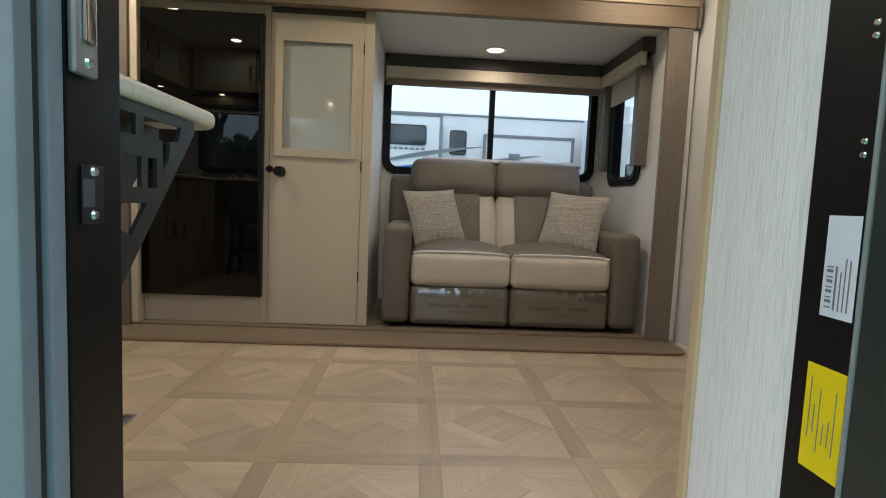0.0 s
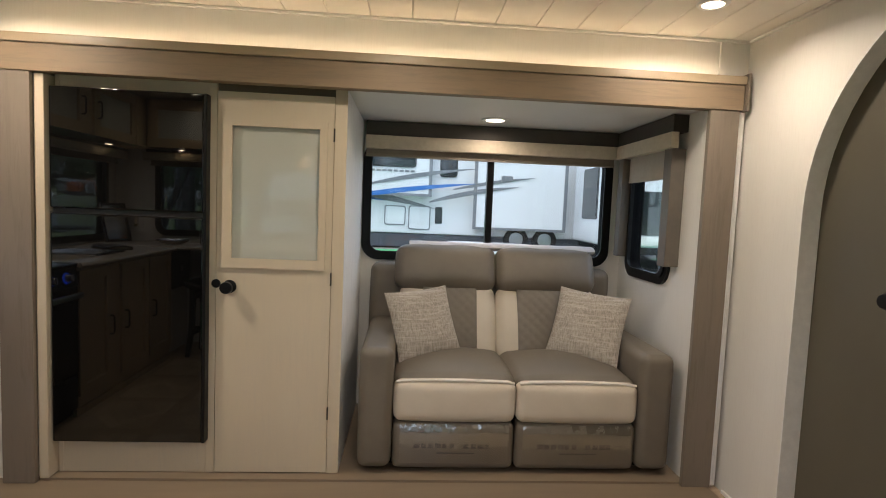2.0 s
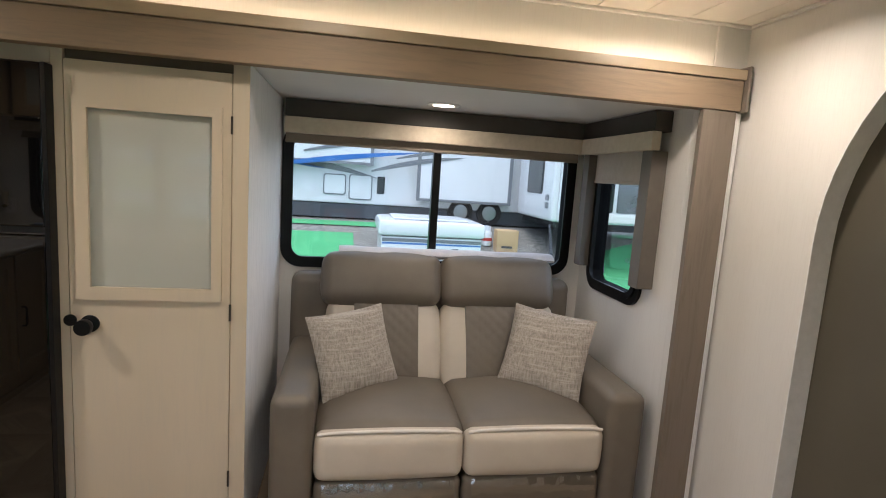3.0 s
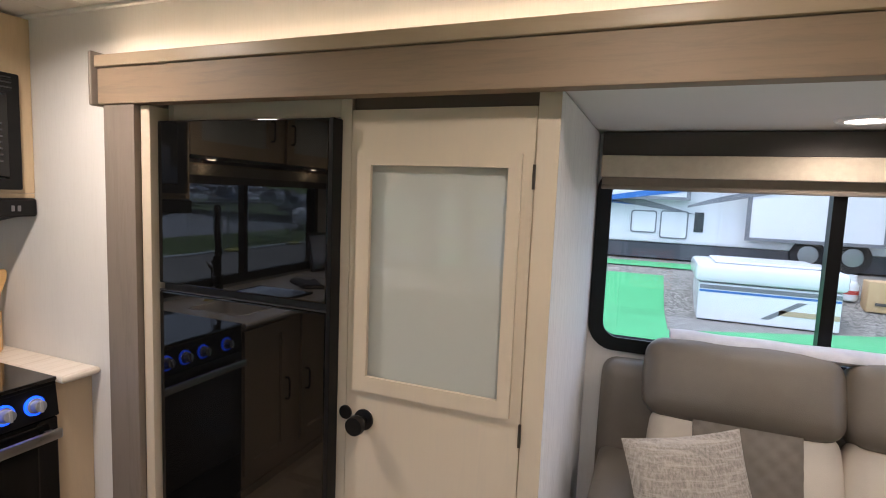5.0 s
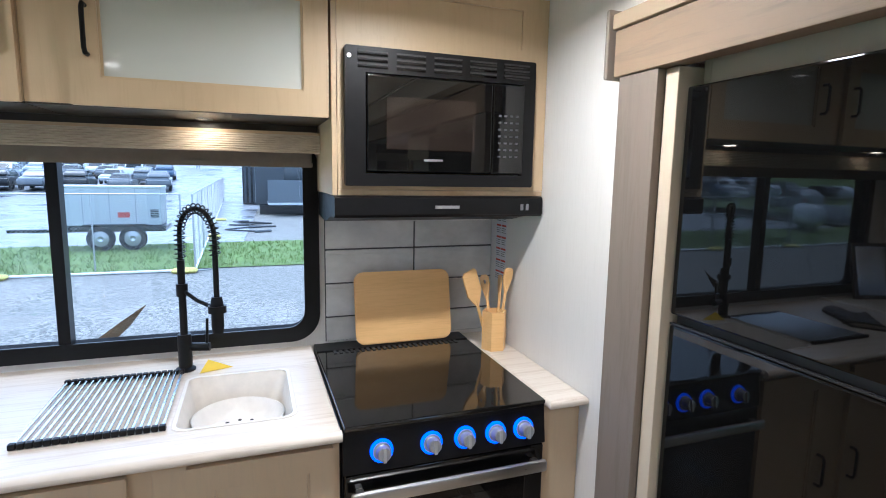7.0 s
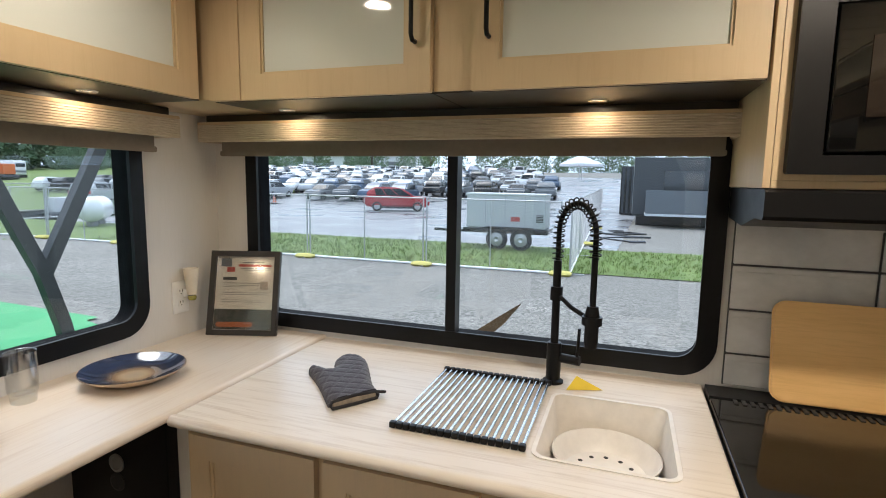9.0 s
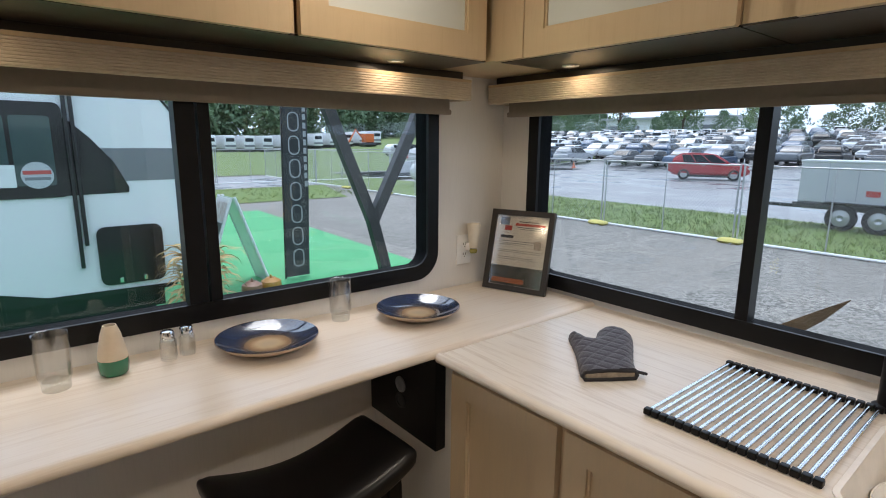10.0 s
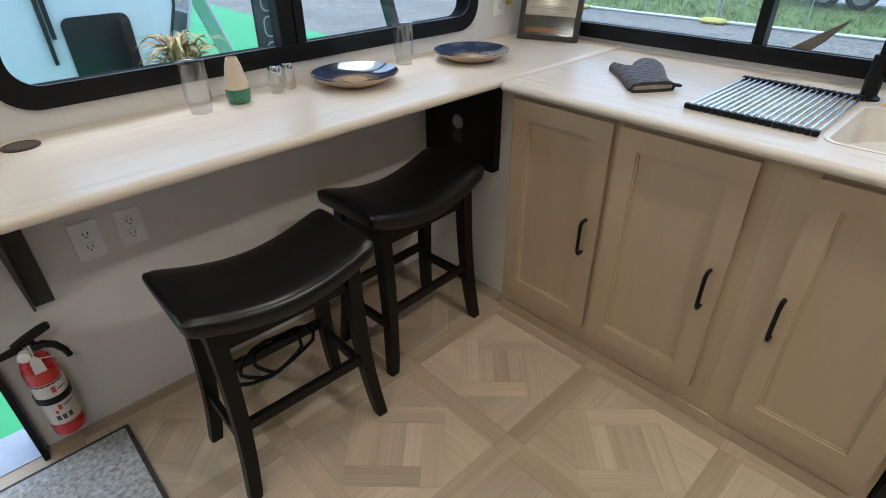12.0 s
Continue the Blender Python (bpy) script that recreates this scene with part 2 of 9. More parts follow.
M_BASEWOOD = surf("warm_maple_base", (0.535, 0.415, 0.275), (0.46, 0.35, 0.228), 0.42, 1.8, stretch=(1, 1, 0.35), bump=0.05, bump_scale=120, grain=(20, (2.2, 2.2, 0.2), (0.42, 0.335, 0.235), 0.45))
M_GREIGE = surf("greige_cabinet_panel", (0.575, 0.49, 0.37), (0.525, 0.443, 0.328), 0.45, 1.5, stretch=(1, 1, 0.3), bump=0.05, bump_scale=150, grain=(26, (2.0, 2.0, 0.16), (0.50, 0.435, 0.35), 0.35))
M_TAUPE = surf("taupe_wood_fascia", (0.28, 0.205, 0.138), (0.235, 0.168, 0.11), 0.55, 2.0, stretch=(0.3, 0.3, 1), bump=0.05, bump_scale=120, grain=(18, (0.2, 0.5, 2.4), (0.17, 0.13, 0.095), 0.5), spec=0.3)
M_TAUPE_V = surf("taupe_wood_post", (0.225, 0.185, 0.15), (0.185, 0.152, 0.122), 0.55, 2.0, stretch=(1, 1, 0.3), bump=0.05, bump_scale=120, grain=(18, (2.4, 2.4, 0.2), (0.155, 0.125, 0.098), 0.5), spec=0.3)
M_TAN = surf("tan_wood_ledge", (0.42, 0.33, 0.225), (0.37, 0.285, 0.19), 0.4, 2.0, stretch=(0.3, 1, 1), bump=0.04, grain=(18, (0.2, 1.5, 2), (0.32, 0.24, 0.16), 0.4))
M_COUNTER = surf("whitewashed_laminate", (0.755, 0.675, 0.58), (0.70, 0.605, 0.495), 0.30, 2.2, stretch=(0.25, 2.2, 2.2), bump=0.02, bump_scale=60, grain=(9, (0.35, 7.5, 7.5), (0.60, 0.49, 0.38), 0.55))
M_COUNTER_K = surf("whitewashed_laminate_short", (0.735, 0.67, 0.59), (0.675, 0.595, 0.50), 0.30, 2.2, stretch=(2.2, 0.25, 2.2), bump=0.02, bump_scale=60, grain=(9, (7.5, 0.35, 7.5), (0.52, 0.43, 0.34), 0.65))
M_BLACK = surf("black_satin", (0.005, 0.005, 0.0055), (0.007, 0.007, 0.0075), 0.38, 20, bump=0.05, bump_scale=300, spec=0.22)
M_FRAME = surf("black_window_frame", (0.006, 0.006, 0.0065), (0.008, 0.008, 0.009), 0.32, 20, bump=0.03, bump_scale=200, spec=0.22)
M_BLACKPAINT = surf("black_painted_wood", (0.004, 0.004, 0.004), (0.006, 0.0055, 0.0055), 0.38, 8, bump=0.12, bump_scale=90, spec=0.22)
M_SEAL = surf("black_rubber_seal", (0.006, 0.006, 0.0065), (0.008, 0.008, 0.009), 0.75, 20, bump=0.05, bump_scale=200, spec=0.06)
M_GLOSS = surf("black_mirror_glass", (0.003, 0.003, 0.003), (0.004, 0.004, 0.004), 0.02, 4, spec=0.47, spread=0.01)
M_COOKTOP = surf("black_cooktop_glass", (0.007, 0.0065, 0.006), (0.009, 0.008, 0.007), 0.06, 4, spec=0.8, spread=0.02)
M_FROST = surf("frosted_pane", (0.58, 0.60, 0.555), (0.56, 0.58, 0.535), 0.05, 1.5, spec=0.75, spread=0.02)
M_GLASS = pane_material("window_glass", (0.925, 0.955, 0.975))
M_LEATHER = surf("taupe_leatherette", (0.165, 0.140, 0.110), (0.138, 0.117, 0.092), 0.46, 5, bump=0.25, bump_scale=330)
M_CREAM = surf("cream_leatherette", (0.60, 0.535, 0.445), (0.55, 0.485, 0.40), 0.46, 5, bump=0.22, bump_scale=330)
M_PIPING = plain("cream_piping", (0.80, 0.75, 0.68), 0.45)
M_PLASTICWRAP = pane_material("clear_film", (0.93, 0.93, 0.91), 0.07, (0.6, 0.20))
M_WHITE = plain("white_plastic", (0.86, 0.855, 0.84), 0.35)
M_CHROME = plain("chrome", (0.75, 0.75, 0.76), 0.12, 1.0)
M_STEEL = surf("brushed_steel", (0.62, 0.62, 0.61), (0.52, 0.52, 0.51), 0.3, 30, stretch=(1, 0.05, 1), metal=1.0, bump=0.05)
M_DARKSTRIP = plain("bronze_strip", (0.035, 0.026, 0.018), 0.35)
M_VALCREAM = surf("woven_cream_valance", (0.62, 0.54, 0.42), (0.55, 0.47, 0.36), 0.75, 30, bump=0.2, bump_scale=300)
M_SHADE = surf("taupe_shade_cloth", (0.27, 0.225, 0.18), (0.24, 0.20, 0.16), 0.85, 40, bump=0.15, bump_scale=400)
M_VALDARK = surf("charcoal_valance", (0.055, 0.047, 0.040), (0.045, 0.039, 0.033), 0.6, 12, bump=0.2, bump_scale=200)
M_VALPOST = surf("grey_valance_leg", (0.145, 0.125, 0.105), (0.12, 0.105, 0.09), 0.6, 12, bump=0.2, bump_scale=200)
M_OLIVE = surf("olive_brown_door", (0.105, 0.092, 0.068), (0.092, 0.08, 0.058), 0.5, 3, bump=0.06, bump_scale=140)
M_SLIDEFLOOR = surf("taupe_vinyl", (0.245, 0.185, 0.13), (0.205, 0.155, 0.108), 0.5, 3, stretch=(0.4, 3, 1), bump=0.08, bump_scale=150)
M_EDGE = plain("brown_edge", (0.20, 0.12, 0.065), 0.5)
M_TILEGREY = surf("grey_embossed_tile", (0.68, 0.672, 0.66), (0.45, 0.445, 0.436), 0.32, 3.5, stretch=(1, 1, 1.6), bump=0.15, bump_scale=40)
M_BAMBOO = surf("bamboo", (0.82, 0.52, 0.22), (0.74, 0.45, 0.17), 0.42, 4, stretch=(3, 0.5, 3), bump=0.04, grain=(20, (3, 0.4, 9), (0.56, 0.31, 0.10), 0.3))
M_LAMP = glow("lamp_disc", (1.0, 0.88, 0.70), 14.0)
M_LAMP_DIM = glow("small_lamp_disc", (1.0, 0.82, 0.58), 0.8)
M_LED = glow("led_strip", (1.0, 0.78, 0.50), 11.0)
M_BLUE = glow("blue_knob_ring", (0.01, 0.09, 1.0), 1.3)
M_LEGEND = plain("grey_legend", (0.16, 0.16, 0.17), 0.5)
M_KEYMARK = plain("dim_legend", (0.055, 0.055, 0.06), 0.5)
M_BRACKET = surf("black_powder_coat", (0.022, 0.024, 0.024), (0.030, 0.032, 0.032), 0.42, 20, bump=0.1, bump_scale=400, spec=0.5)
M_FROST_DOOR = surf("milky_door_pane", (0.47, 0.485, 0.44), (0.45, 0.465, 0.42), 0.04, 1.5, spec=1.0, spread=0.02)
# near-black for slots and recesses, also the painted shade inside the pantry
M_SLOT_SHADE = plain("dark_slot", (0.03, 0.03, 0.03), 0.6)

# ---- the large structure ----
X0, X1, Y1, ZC = -1.90, 2.20, 2.47, 2.115      # kitchen wall, arch wall, slide wall, ceiling
T = 0.05                                        # wall thickness
SX0, SX1, SY, SZ = -0.94, 2.035, 3.41, 1.812      # slide room: sides, back wall, ceiling
KWIN = (0.15, 1.775, 0.925, 1.665)              # window outer frames
EWIN = (-1.555, 0.06, 0.965, 1.665)
SWIN = (0.375, 1.955, 0.962, 1.69)
RWIN = (2.735, 3.285, 0.935, 1.63)
DOOR = (0.298, 1.138, 0.0, 1.93)


def hole(w, d=0.018, r=0.08):
    return rrect(w[0] + d, w[1] - d, w[2] + d, w[3] - d, r)


structure("wall_kitchen", plate("x", rrect(-T, Y1 + T, -0.06, ZC + 0.05, 0), [hole(KWIN)], X0 - T, X0), M_WALL, "off-white papered wall behind the sink with a wide window", "wall", 0)
structure("wall_entry", plate("y", [(X0, -0.06), (DOOR[0], -0.06), (DOOR[0], DOOR[3]), (DOOR[1], DOOR[3]), (DOOR[1], -0.06), (X1 + T, -0.06), (X1 + T, ZC + 0.05), (X0, ZC + 0.05)], [hole(EWIN)], -T, 0.0), M_WALL, "off-white papered wall with the entry door and a wide window", "wall", 0)
structure("wall_slide", plate("y", [(X0, -0.06), (SX0, -0.06), (SX0, 1.85), (SX1 + 0.02, 1.85), (SX1 + 0.02, -0.06), (X1, -0.06), (X1, ZC + 0.05), (X0, ZC + 0.05)], [], Y1, Y1 + T), M_WALL, "off-white papered wall round the slide-out opening", "wall", 0)
ARC_Y, ARC_R, ARC_Z = 2.052, 0.768, 1.335
arch = [(ARC_Y, 0.0)] + [(ARC_Y - ARC_R + ARC_R * math.cos(radians(a)), ARC_Z + ARC_R * math.sin(radians(a))) for a in range(0, 181, 6)] + [(ARC_Y - 2 * ARC_R, 0.0)]
structure("wall_arch", plate("x", [(-0.0, -0.06), (-0.0, ZC + 0.05), (Y1, ZC + 0.05), (Y1, -0.06), (ARC_Y, -0.06)] + arch + [(ARC_Y - 2 * ARC_R, -0.06)], [], X1, X1 + 0.072), M_WALL, "off-white papered wall with a round-arched doorway", "wall", 30)
arch_in = [(ARC_Y - 0.004, 0.0)] + [(ARC_Y - ARC_R + (ARC_R - 0.004) * math.cos(radians(a)), ARC_Z + (ARC_R - 0.004) * math.sin(radians(a))) for a in range(0, 181, 6)] + [(ARC_Y - 2 * ARC_R + 0.004, 0.0)]
structure("trim_arch", plate("x", arch + arch_in[::-1], [], X1 - 0.003, X1 + 0.0735), M_WHITE, "white trim round the arched doorway", "trim", 30)
structure("wall_beyond_arch", B(X1 + 0.16, X1 + 0.20, -T, Y1 + T, -0.06, ZC + 0.05), M_WALL, "plain wall beyond the arched doorway", "wall", 0)
structure("wall_partition", B(1.143, 1.178, 0.089, 0.324, 0.0, ZC, r=0.002), M_WHITEWALL, "white wood-grained partition beside the entry door", "wall", 0)
structure("trim_partition", B(1.136, 1.185, 0.3245, 0.351, 0.0, ZC, r=0.004), M_MAPLE, "pale wood edge trim on the partition", "trim")

# ceiling: planks laid across the room, in one mesh
bm = bmesh.new()
x = X0
while x < X1 - 0.01:
    box(bm, x + 0.0015, min(x + 0.182, X1) - 0.0015, 0.0, Y1, ZC, ZC + 0.012, r=0.002, seg=1)
    x += 0.182
box(bm, X0 - T, X1 + 0.2, -T, Y1 + T, ZC + 0.012, ZC + 0.06)
structure("ceiling", bm, M_CEIL, "cream planked ceiling", "ceiling", 0)
bm = bmesh.new()
for x0, x1, y0, y1 in ((X0, X1, Y1 - 0.02, Y1), (X1 - 0.02, X1, 0, Y1 - 0.02), (X0, X1 - 0.02, 0.0, 0.02)):
    box(bm, x0, x1, y0, y1, ZC - 0.012, ZC, r=0.004)
structure("trim_ceiling", bm, M_WALL, "slim cream cove trim", "trim")
structure("trim_slide_joint", B(2.055, 2.09, Y1 - 0.012, Y1, 1.947, ZC - 0.012, r=0.003), M_WALL, "upright cream joint cover above the slide-out beam", "trim")

floor = structure("floor", B(X0 - T, X1 + 0.2, -T, Y1 + 0.02, -0.06, -0.003), plain("floor_bed", (0.33, 0.26, 0.185), 0.6), "pale wood parquet-patterned vinyl floor", "floor", 0)

# slide room
structure("slide_floor", B(SX0, SX1, Y1 - 0.02, SY + T, -0.05, 0.028), M_SLIDEFLOOR, "taupe vinyl slide-out floor", "floor", 0)
bm = plate("z", [(-1.13, 2.50), (-1.13, 2.25)] + [(-1.05 + 0.08 * math.cos(radians(a)), 2.25 + 0.08 * math.sin(radians(a))) for a in range(190, 271, 10)] + [(2.06 + 0.08 * math.cos(radians(a)), 2.25 + 0.08 * math.sin(radians(a))) for a in range(270, 361, 10)] + [(2.14, 2.50)], [], 0.004, 0.016)
structure("slide_lip", bm, M_SLIDEFLOOR, "taupe vinyl lip with rounded corners at the slide-out", "floor", 30)
edge = [(-1.131, 2.42), (-1.131, 2.25)] + [(-1.05 + 0.081 * math.cos(radians(a)), 2.25 + 0.081 * math.sin(radians(a))) for a in range(190, 271, 10)] + [(2.06 + 0.081 * math.cos(radians(a)), 2.25 + 0.081 * math.sin(radians(a))) for a in range(270, 361, 10)] + [(2.141, 2.42)]
structure("trim_slide_lip", tube(bmesh.new(), [(u, v, 0.007) for u, v in edge], 0.006, 6), M_EDGE, "brown edge trim of the slide-out lip", "trim")
structure("wall_slide_back", plate("y", rrect(SX0 - T, SX1 + T, -0.05, SZ + 0.08, 0), [hole(SWIN)], SY, SY + T), M_WALL, "off-white papered back wall of the slide-out with a window", "wall", 0)
structure("wall_slide_side", plate("x", rrect(Y1 + T, SY, -0.05, SZ + 0.08, 0), [hole(RWIN)], SX1, SX1 + T), M_WALL, "off-white papered side wall of the slide-out with a narrow window", "wall", 0)
structure("wall_slide_left", B(SX0 - T, SX0, Y1 + T, SY, -0.05, SZ + 0.08), M_WALL, "off-white side wall of the slide-out", "wall", 0)
structure("slide_ceiling", B(SX0 - T, SX1 + T, Y1 + T + 0.002, SY + T, SZ, SZ + 0.05), M_SLIDECEIL, "pale grey slide-out ceiling", "ceiling", 0)

# fascia round the slide-out
beam = thing("slide_beam", (0.5, 2.43, 1.80), "taupe wood beam with a tan ledge over the slide-out", "beam", kind="structure")
part("beam_board", B(-1.082, 2.158, 2.415, Y1 - 0.002, 1.792, 1.904, r=0.004), M_TAUPE, beam)
part("ledge", B(-1.086, 2.162, 2.407, Y1 - 0.03, 1.906, 1.944, r=0.005), M_TAN, beam, "tan wood ledge")
for x0, x1 in ((-1.102, -1.087), (2.163, 2.177)):
    part("end_cap", B(x0, x1, 2.398, Y1 - 0.002, 1.787, 1.957, r=0.006), M_TAUPE_V, beam)
part("led_strip", B(-1.06, 2.04, 2.424, 2.437, 1.9442, 1.9456), M_LED, beam, "glowing warm LED strip")
for name, x0, x1 in (("post_kitchen", -1.064, -0.928), ("post_arch", 2.007, 2.146)):
    structure(name, B(x0, x1, 2.42, 2.446, 0.018, 1.79, r=0.003), M_TAUPE_V, "taupe wood post beside the slide-out", "post")
structure("trim_slide_side", B(SX1, SX1 + 0.0195, 2.447, Y1 + T - 0.001, 0.029, SZ - 0.003), M_WALL, "off-white edge strip closing the slide-out side wall", "trim")
structure("trim_post_kitchen", B(-0.924, -0.885, 2.44, 2.53, 0.03, 1.79, r=0.004), M_GREIGE, "narrow white upright beside the post", "trim")
structure("trim_post_arch", B(2.147, 2.182, 2.44, Y1 - 0.001, 0.02, 1.79, r=0.004), M_WHITEWALL, "narrow white upright beside the post", "trim")
bm = bmesh.new()
box(bm, X1 - 0.012, X1 - 0.001, ARC_Y, 2.40, 0.0, 0.018, r=0.003)
structure("baseboard", bm, M_WHITE, "thin white baseboard", "baseboard")


# ---- windows ----
def window(name, axis, w, wall, side, dividers, label, shade=None, thick=0.03):
    """A black framed window in a wall: outer rect w, room side +1 or -1 along the axis."""
    mid = ((w[0] + w[1]) / 2, w[2])
    at = PLANES[axis](mid[0], mid[1], wall)
    win = thing(name, at, label, "window", kind="structure")
    f = 0.046
    inner = rrect(w[0] + f, w[1] - f, w[2] + f, w[3] - f, 0.055)
    bm = plate(axis, rrect(*w, 0.10, 8), [inner], wall + side * 0.001, wall + side * 0.016)
    part("frame", bm, M_FRAME, win)
    f2 = 0.032
    bm = plate(axis, rrect(w[0] + f2, w[1] - f2, w[2] + f2, w[3] - f2, 0.07, 8), [rrect(w[0] + 0.056, w[1] - 0.056, w[2] + 0.056, w[3] - 0.056, 0.06)], wall + side * 0.0165, wall + side * 0.026)
    part("inner_frame", bm, M_BLACK, win)
    bm = plate(axis, hole(w, 0.019, 0.079), [inner], wall - side * (T + 0.012), wall + side * 0.0005)
    part("reveal", bm, M_SEAL, win)
    for d, wd in dividers:
        bm = plate(axis, rrect(d - wd / 2, d + wd / 2, w[2] + f + 0.002, w[3] - f - 0.002, 0.004, 2), [], wall - side * 0.03, wall + side * 0.020)
        part("mullion", bm, M_FRAME, win)
    edges = [w[0] + f] + [d for d, _ in dividers] + [w[1] - f]
    for i, (a, b) in enumerate(zip(edges, edges[1:])):
        o = -side * (0.012 + 0.012 * (i % 2))
        g = part("pane", plate(axis, rrect(a, b, w[2] + f - 0.01, w[3] - f + 0.01, 0.03), [], wall + o, wall + o - side * 0.004), M_GLASS, win)
        g.visible_shadow = False
    return win


window("window_1", "x", KWIN, X0, 1, [(0.968, 0.034)], "wide black-framed sliding window over the sink")
window("window_2", "y", EWIN, 0.0, 1, [(-0.705, 0.05), (-0.752, 0.03)], "wide black-framed window over the bar counter")
window("window_3", "y", SWIN, SY, -1, [(1.168, 0.04)], "black-framed sliding window behind the sofa")
window("window_4", "x", RWIN, SX1, -1, [], "narrow black-framed window beside the sofa")


# ---- entry door frame ----
frame_ob = thing("door_1", (0.68, -0.02, 0.0), "black aluminium entry door frame standing open", "door frame", kind="structure")
part("jamb", B(DOOR[0] - 0.004, DOOR[0] + 0.012, -0.037, 0.057, -0.02, DOOR[3], r=0.003), M_BLACK, frame_ob)
part("jamb", B(DOOR[1] - 0.004, DOOR[1] + 0.012, -0.002, 0.088, -0.02, DOOR[3], r=0.003), M_BLACK, frame_ob)
part("outer_jamb", B(DOOR[1] - 0.004, DOOR[1] + 0.010, -0.125, -0.0075, -0.02, DOOR[3], r=0.003), plain("dark_green_jamb", (0.022, 0.030, 0.027), 0.3), frame_ob)
part("seal", B(DOOR[1] - 0.007, DOOR[1] - 0.0015, -0.007, -0.0025, -0.02, DOOR[3], r=0.0015), plain("pale_seal", (0.22, 0.24, 0.24), 0.4), frame_ob)
part("head", B(DOOR[0] - 0.01, DOOR[1] + 0.012, -0.115, 0.02, DOOR[3] + 0.001, DOOR[3] + 0.03, r=0.003), M_BLACK, frame_ob)
M_FLANGE = plain("grey_flange", (0.17, 0.20, 0.225), 0.4)
part("outer_flange", B(DOOR[0] - 0.036, DOOR[0] + 0.012, -0.100, -0.0775, -0.02, DOOR[3] + 0.04, r=0.004), M_FLANGE, frame_ob)
# gap between flange and lip, its shade put into this strip's dark colour
part("seal", B(DOOR[0] - 0.010, DOOR[0] + 0.007, -0.077, -0.0635, -0.02, DOOR[3], r=0.003), plain("dark_seal", (0.012, 0.016, 0.016), 0.6), frame_ob)
part("seal_lip", B(DOOR[0] - 0.006, DOOR[0] + 0.0125, -0.063, -0.0375, -0.02, DOOR[3], r=0.005), plain("grey_seal", (0.21, 0.235, 0.275), 0.45), frame_ob)
part("outer_trim", B(DOOR[0] - 0.14, DOOR[0] - 0.037, -0.064, -T - 0.001, -0.02, DOOR[3] + 0.04, r=0.004), plain("white_siding_trim", (0.74, 0.77, 0.77), 0.4), frame_ob, "white outer trim")
plate_ob = part("strike_plate", B(DOOR[0] + 0.0125, DOOR[0] + 0.0150, -0.018, 0.018, 0.731, 0.790, r=0.001), plain("dark_strike", (0.03, 0.032, 0.035), 0.35, 0.5), frame_ob)
part("strike_recess", B(DOOR[0] + 0.0151, DOOR[0] + 0.0156, -0.018, 0.001, 0.748, 0.776, r=0.0002), plain("grey_strike", (0.10, 0.11, 0.125), 0.4, 0.3), plate_ob)
for z in (0.740, 0.784):
    part("screw", cyl(bmesh.new(), (DOOR[0] + 0.0151, 0.0, z), (DOOR[0] + 0.0180, 0.0, z), 0.0055, 0.004, 12), M_CHROME, plate_ob)
catch = part("catch", B(DOOR[0] + 0.0125, DOOR[0] + 0.022, -0.036, 0.000, 0.874, 1.02, r=0.004), plain("worn_alloy", (0.33, 0.32, 0.30), 0.4, 0.5), frame_ob, "worn metal door catch")
part("catch_slot", B(DOOR[0] + 0.0221, DOOR[0] + 0.0260, -0.027, -0.009, 0.905, 1.01, r=0.003), M_CHROME, catch)
for z in (0.887, 1.0):
    part("screw", cyl(bmesh.new(), (DOOR[0] + 0.022, -0.018, z), (DOOR[0] + 0.025, -0.018, z), 0.006, 0.0045, 12), M_CHROME, catch)
for z in (0.984, 0.970, 0.856, 0.841):
    part("rivet", cyl(bmesh.new(), (DOOR[1] - 0.0042, 0.012, z), (DOOR[1] - 0.0068, 0.012, z), 0.0042, 0.003, 10), M_CHROME, frame_ob)
part("threshold", B(DOOR[0] - 0.01, DOOR[1] + 0.012, -0.13, 0.03, -0.022, 0.004, r=0.004), plain("grey_threshold", (0.30, 0.33, 0.40), 0.4, 0.4), frame_ob, "grey metal threshold")
sticker = solo("label_sticker", B(DOOR[1] - 0.0055, DOOR[1] - 0.0045, 0.002, 0.050, 0.653, 0.773, r=0.0004), plain("sticker_white", (0.66, 0.70, 0.76), 0.5), "white label with a bar pattern on the door jamb", "sticker")
for k in range(9):
    part("printed_bar", B(DOOR[1] - 0.0061, DOOR[1] - 0.0056, 0.035, 0.044, 0.664 + k * 0.006, 0.664 + k * 0.006 + 0.0015 + 0.002 * (k % 2)), M_LEGEND, sticker, smooth=0)
for k, ln in enumerate((0.052, 0.046, 0.062, 0.060)):
    part("printed_line", B(DOOR[1] - 0.0061, DOOR[1] - 0.0056, 0.0285 - 0.0062 * k, 0.0310 - 0.0062 * k - 0.001 * (k > 0), 0.662, 0.662 + ln), M_LEGEND, sticker, smooth=0)
ysticker = solo("warning_sticker", B(DOOR[1] - 0.0055, DOOR[1] - 0.0045, -0.001, 0.059, 0.462, 0.593, r=0.0004), plain("sticker_yellow", (0.80, 0.60, 0.0), 0.5), "yellow warning label on the door jamb", "sticker")
for k, (z0, z1) in enumerate(((0.500, 0.578), (0.510, 0.545), (0.487, 0.566), (0.500, 0.525), (0.500, 0.532), (0.492, 0.570))):
    part("printed_line", B(DOOR[1] - 0.0061, DOOR[1] - 0.0056, 0.0485 - 0.0078 * k, 0.0497 - 0.0078 * k, z0, z1), M_LEGEND, ysticker, smooth=0)

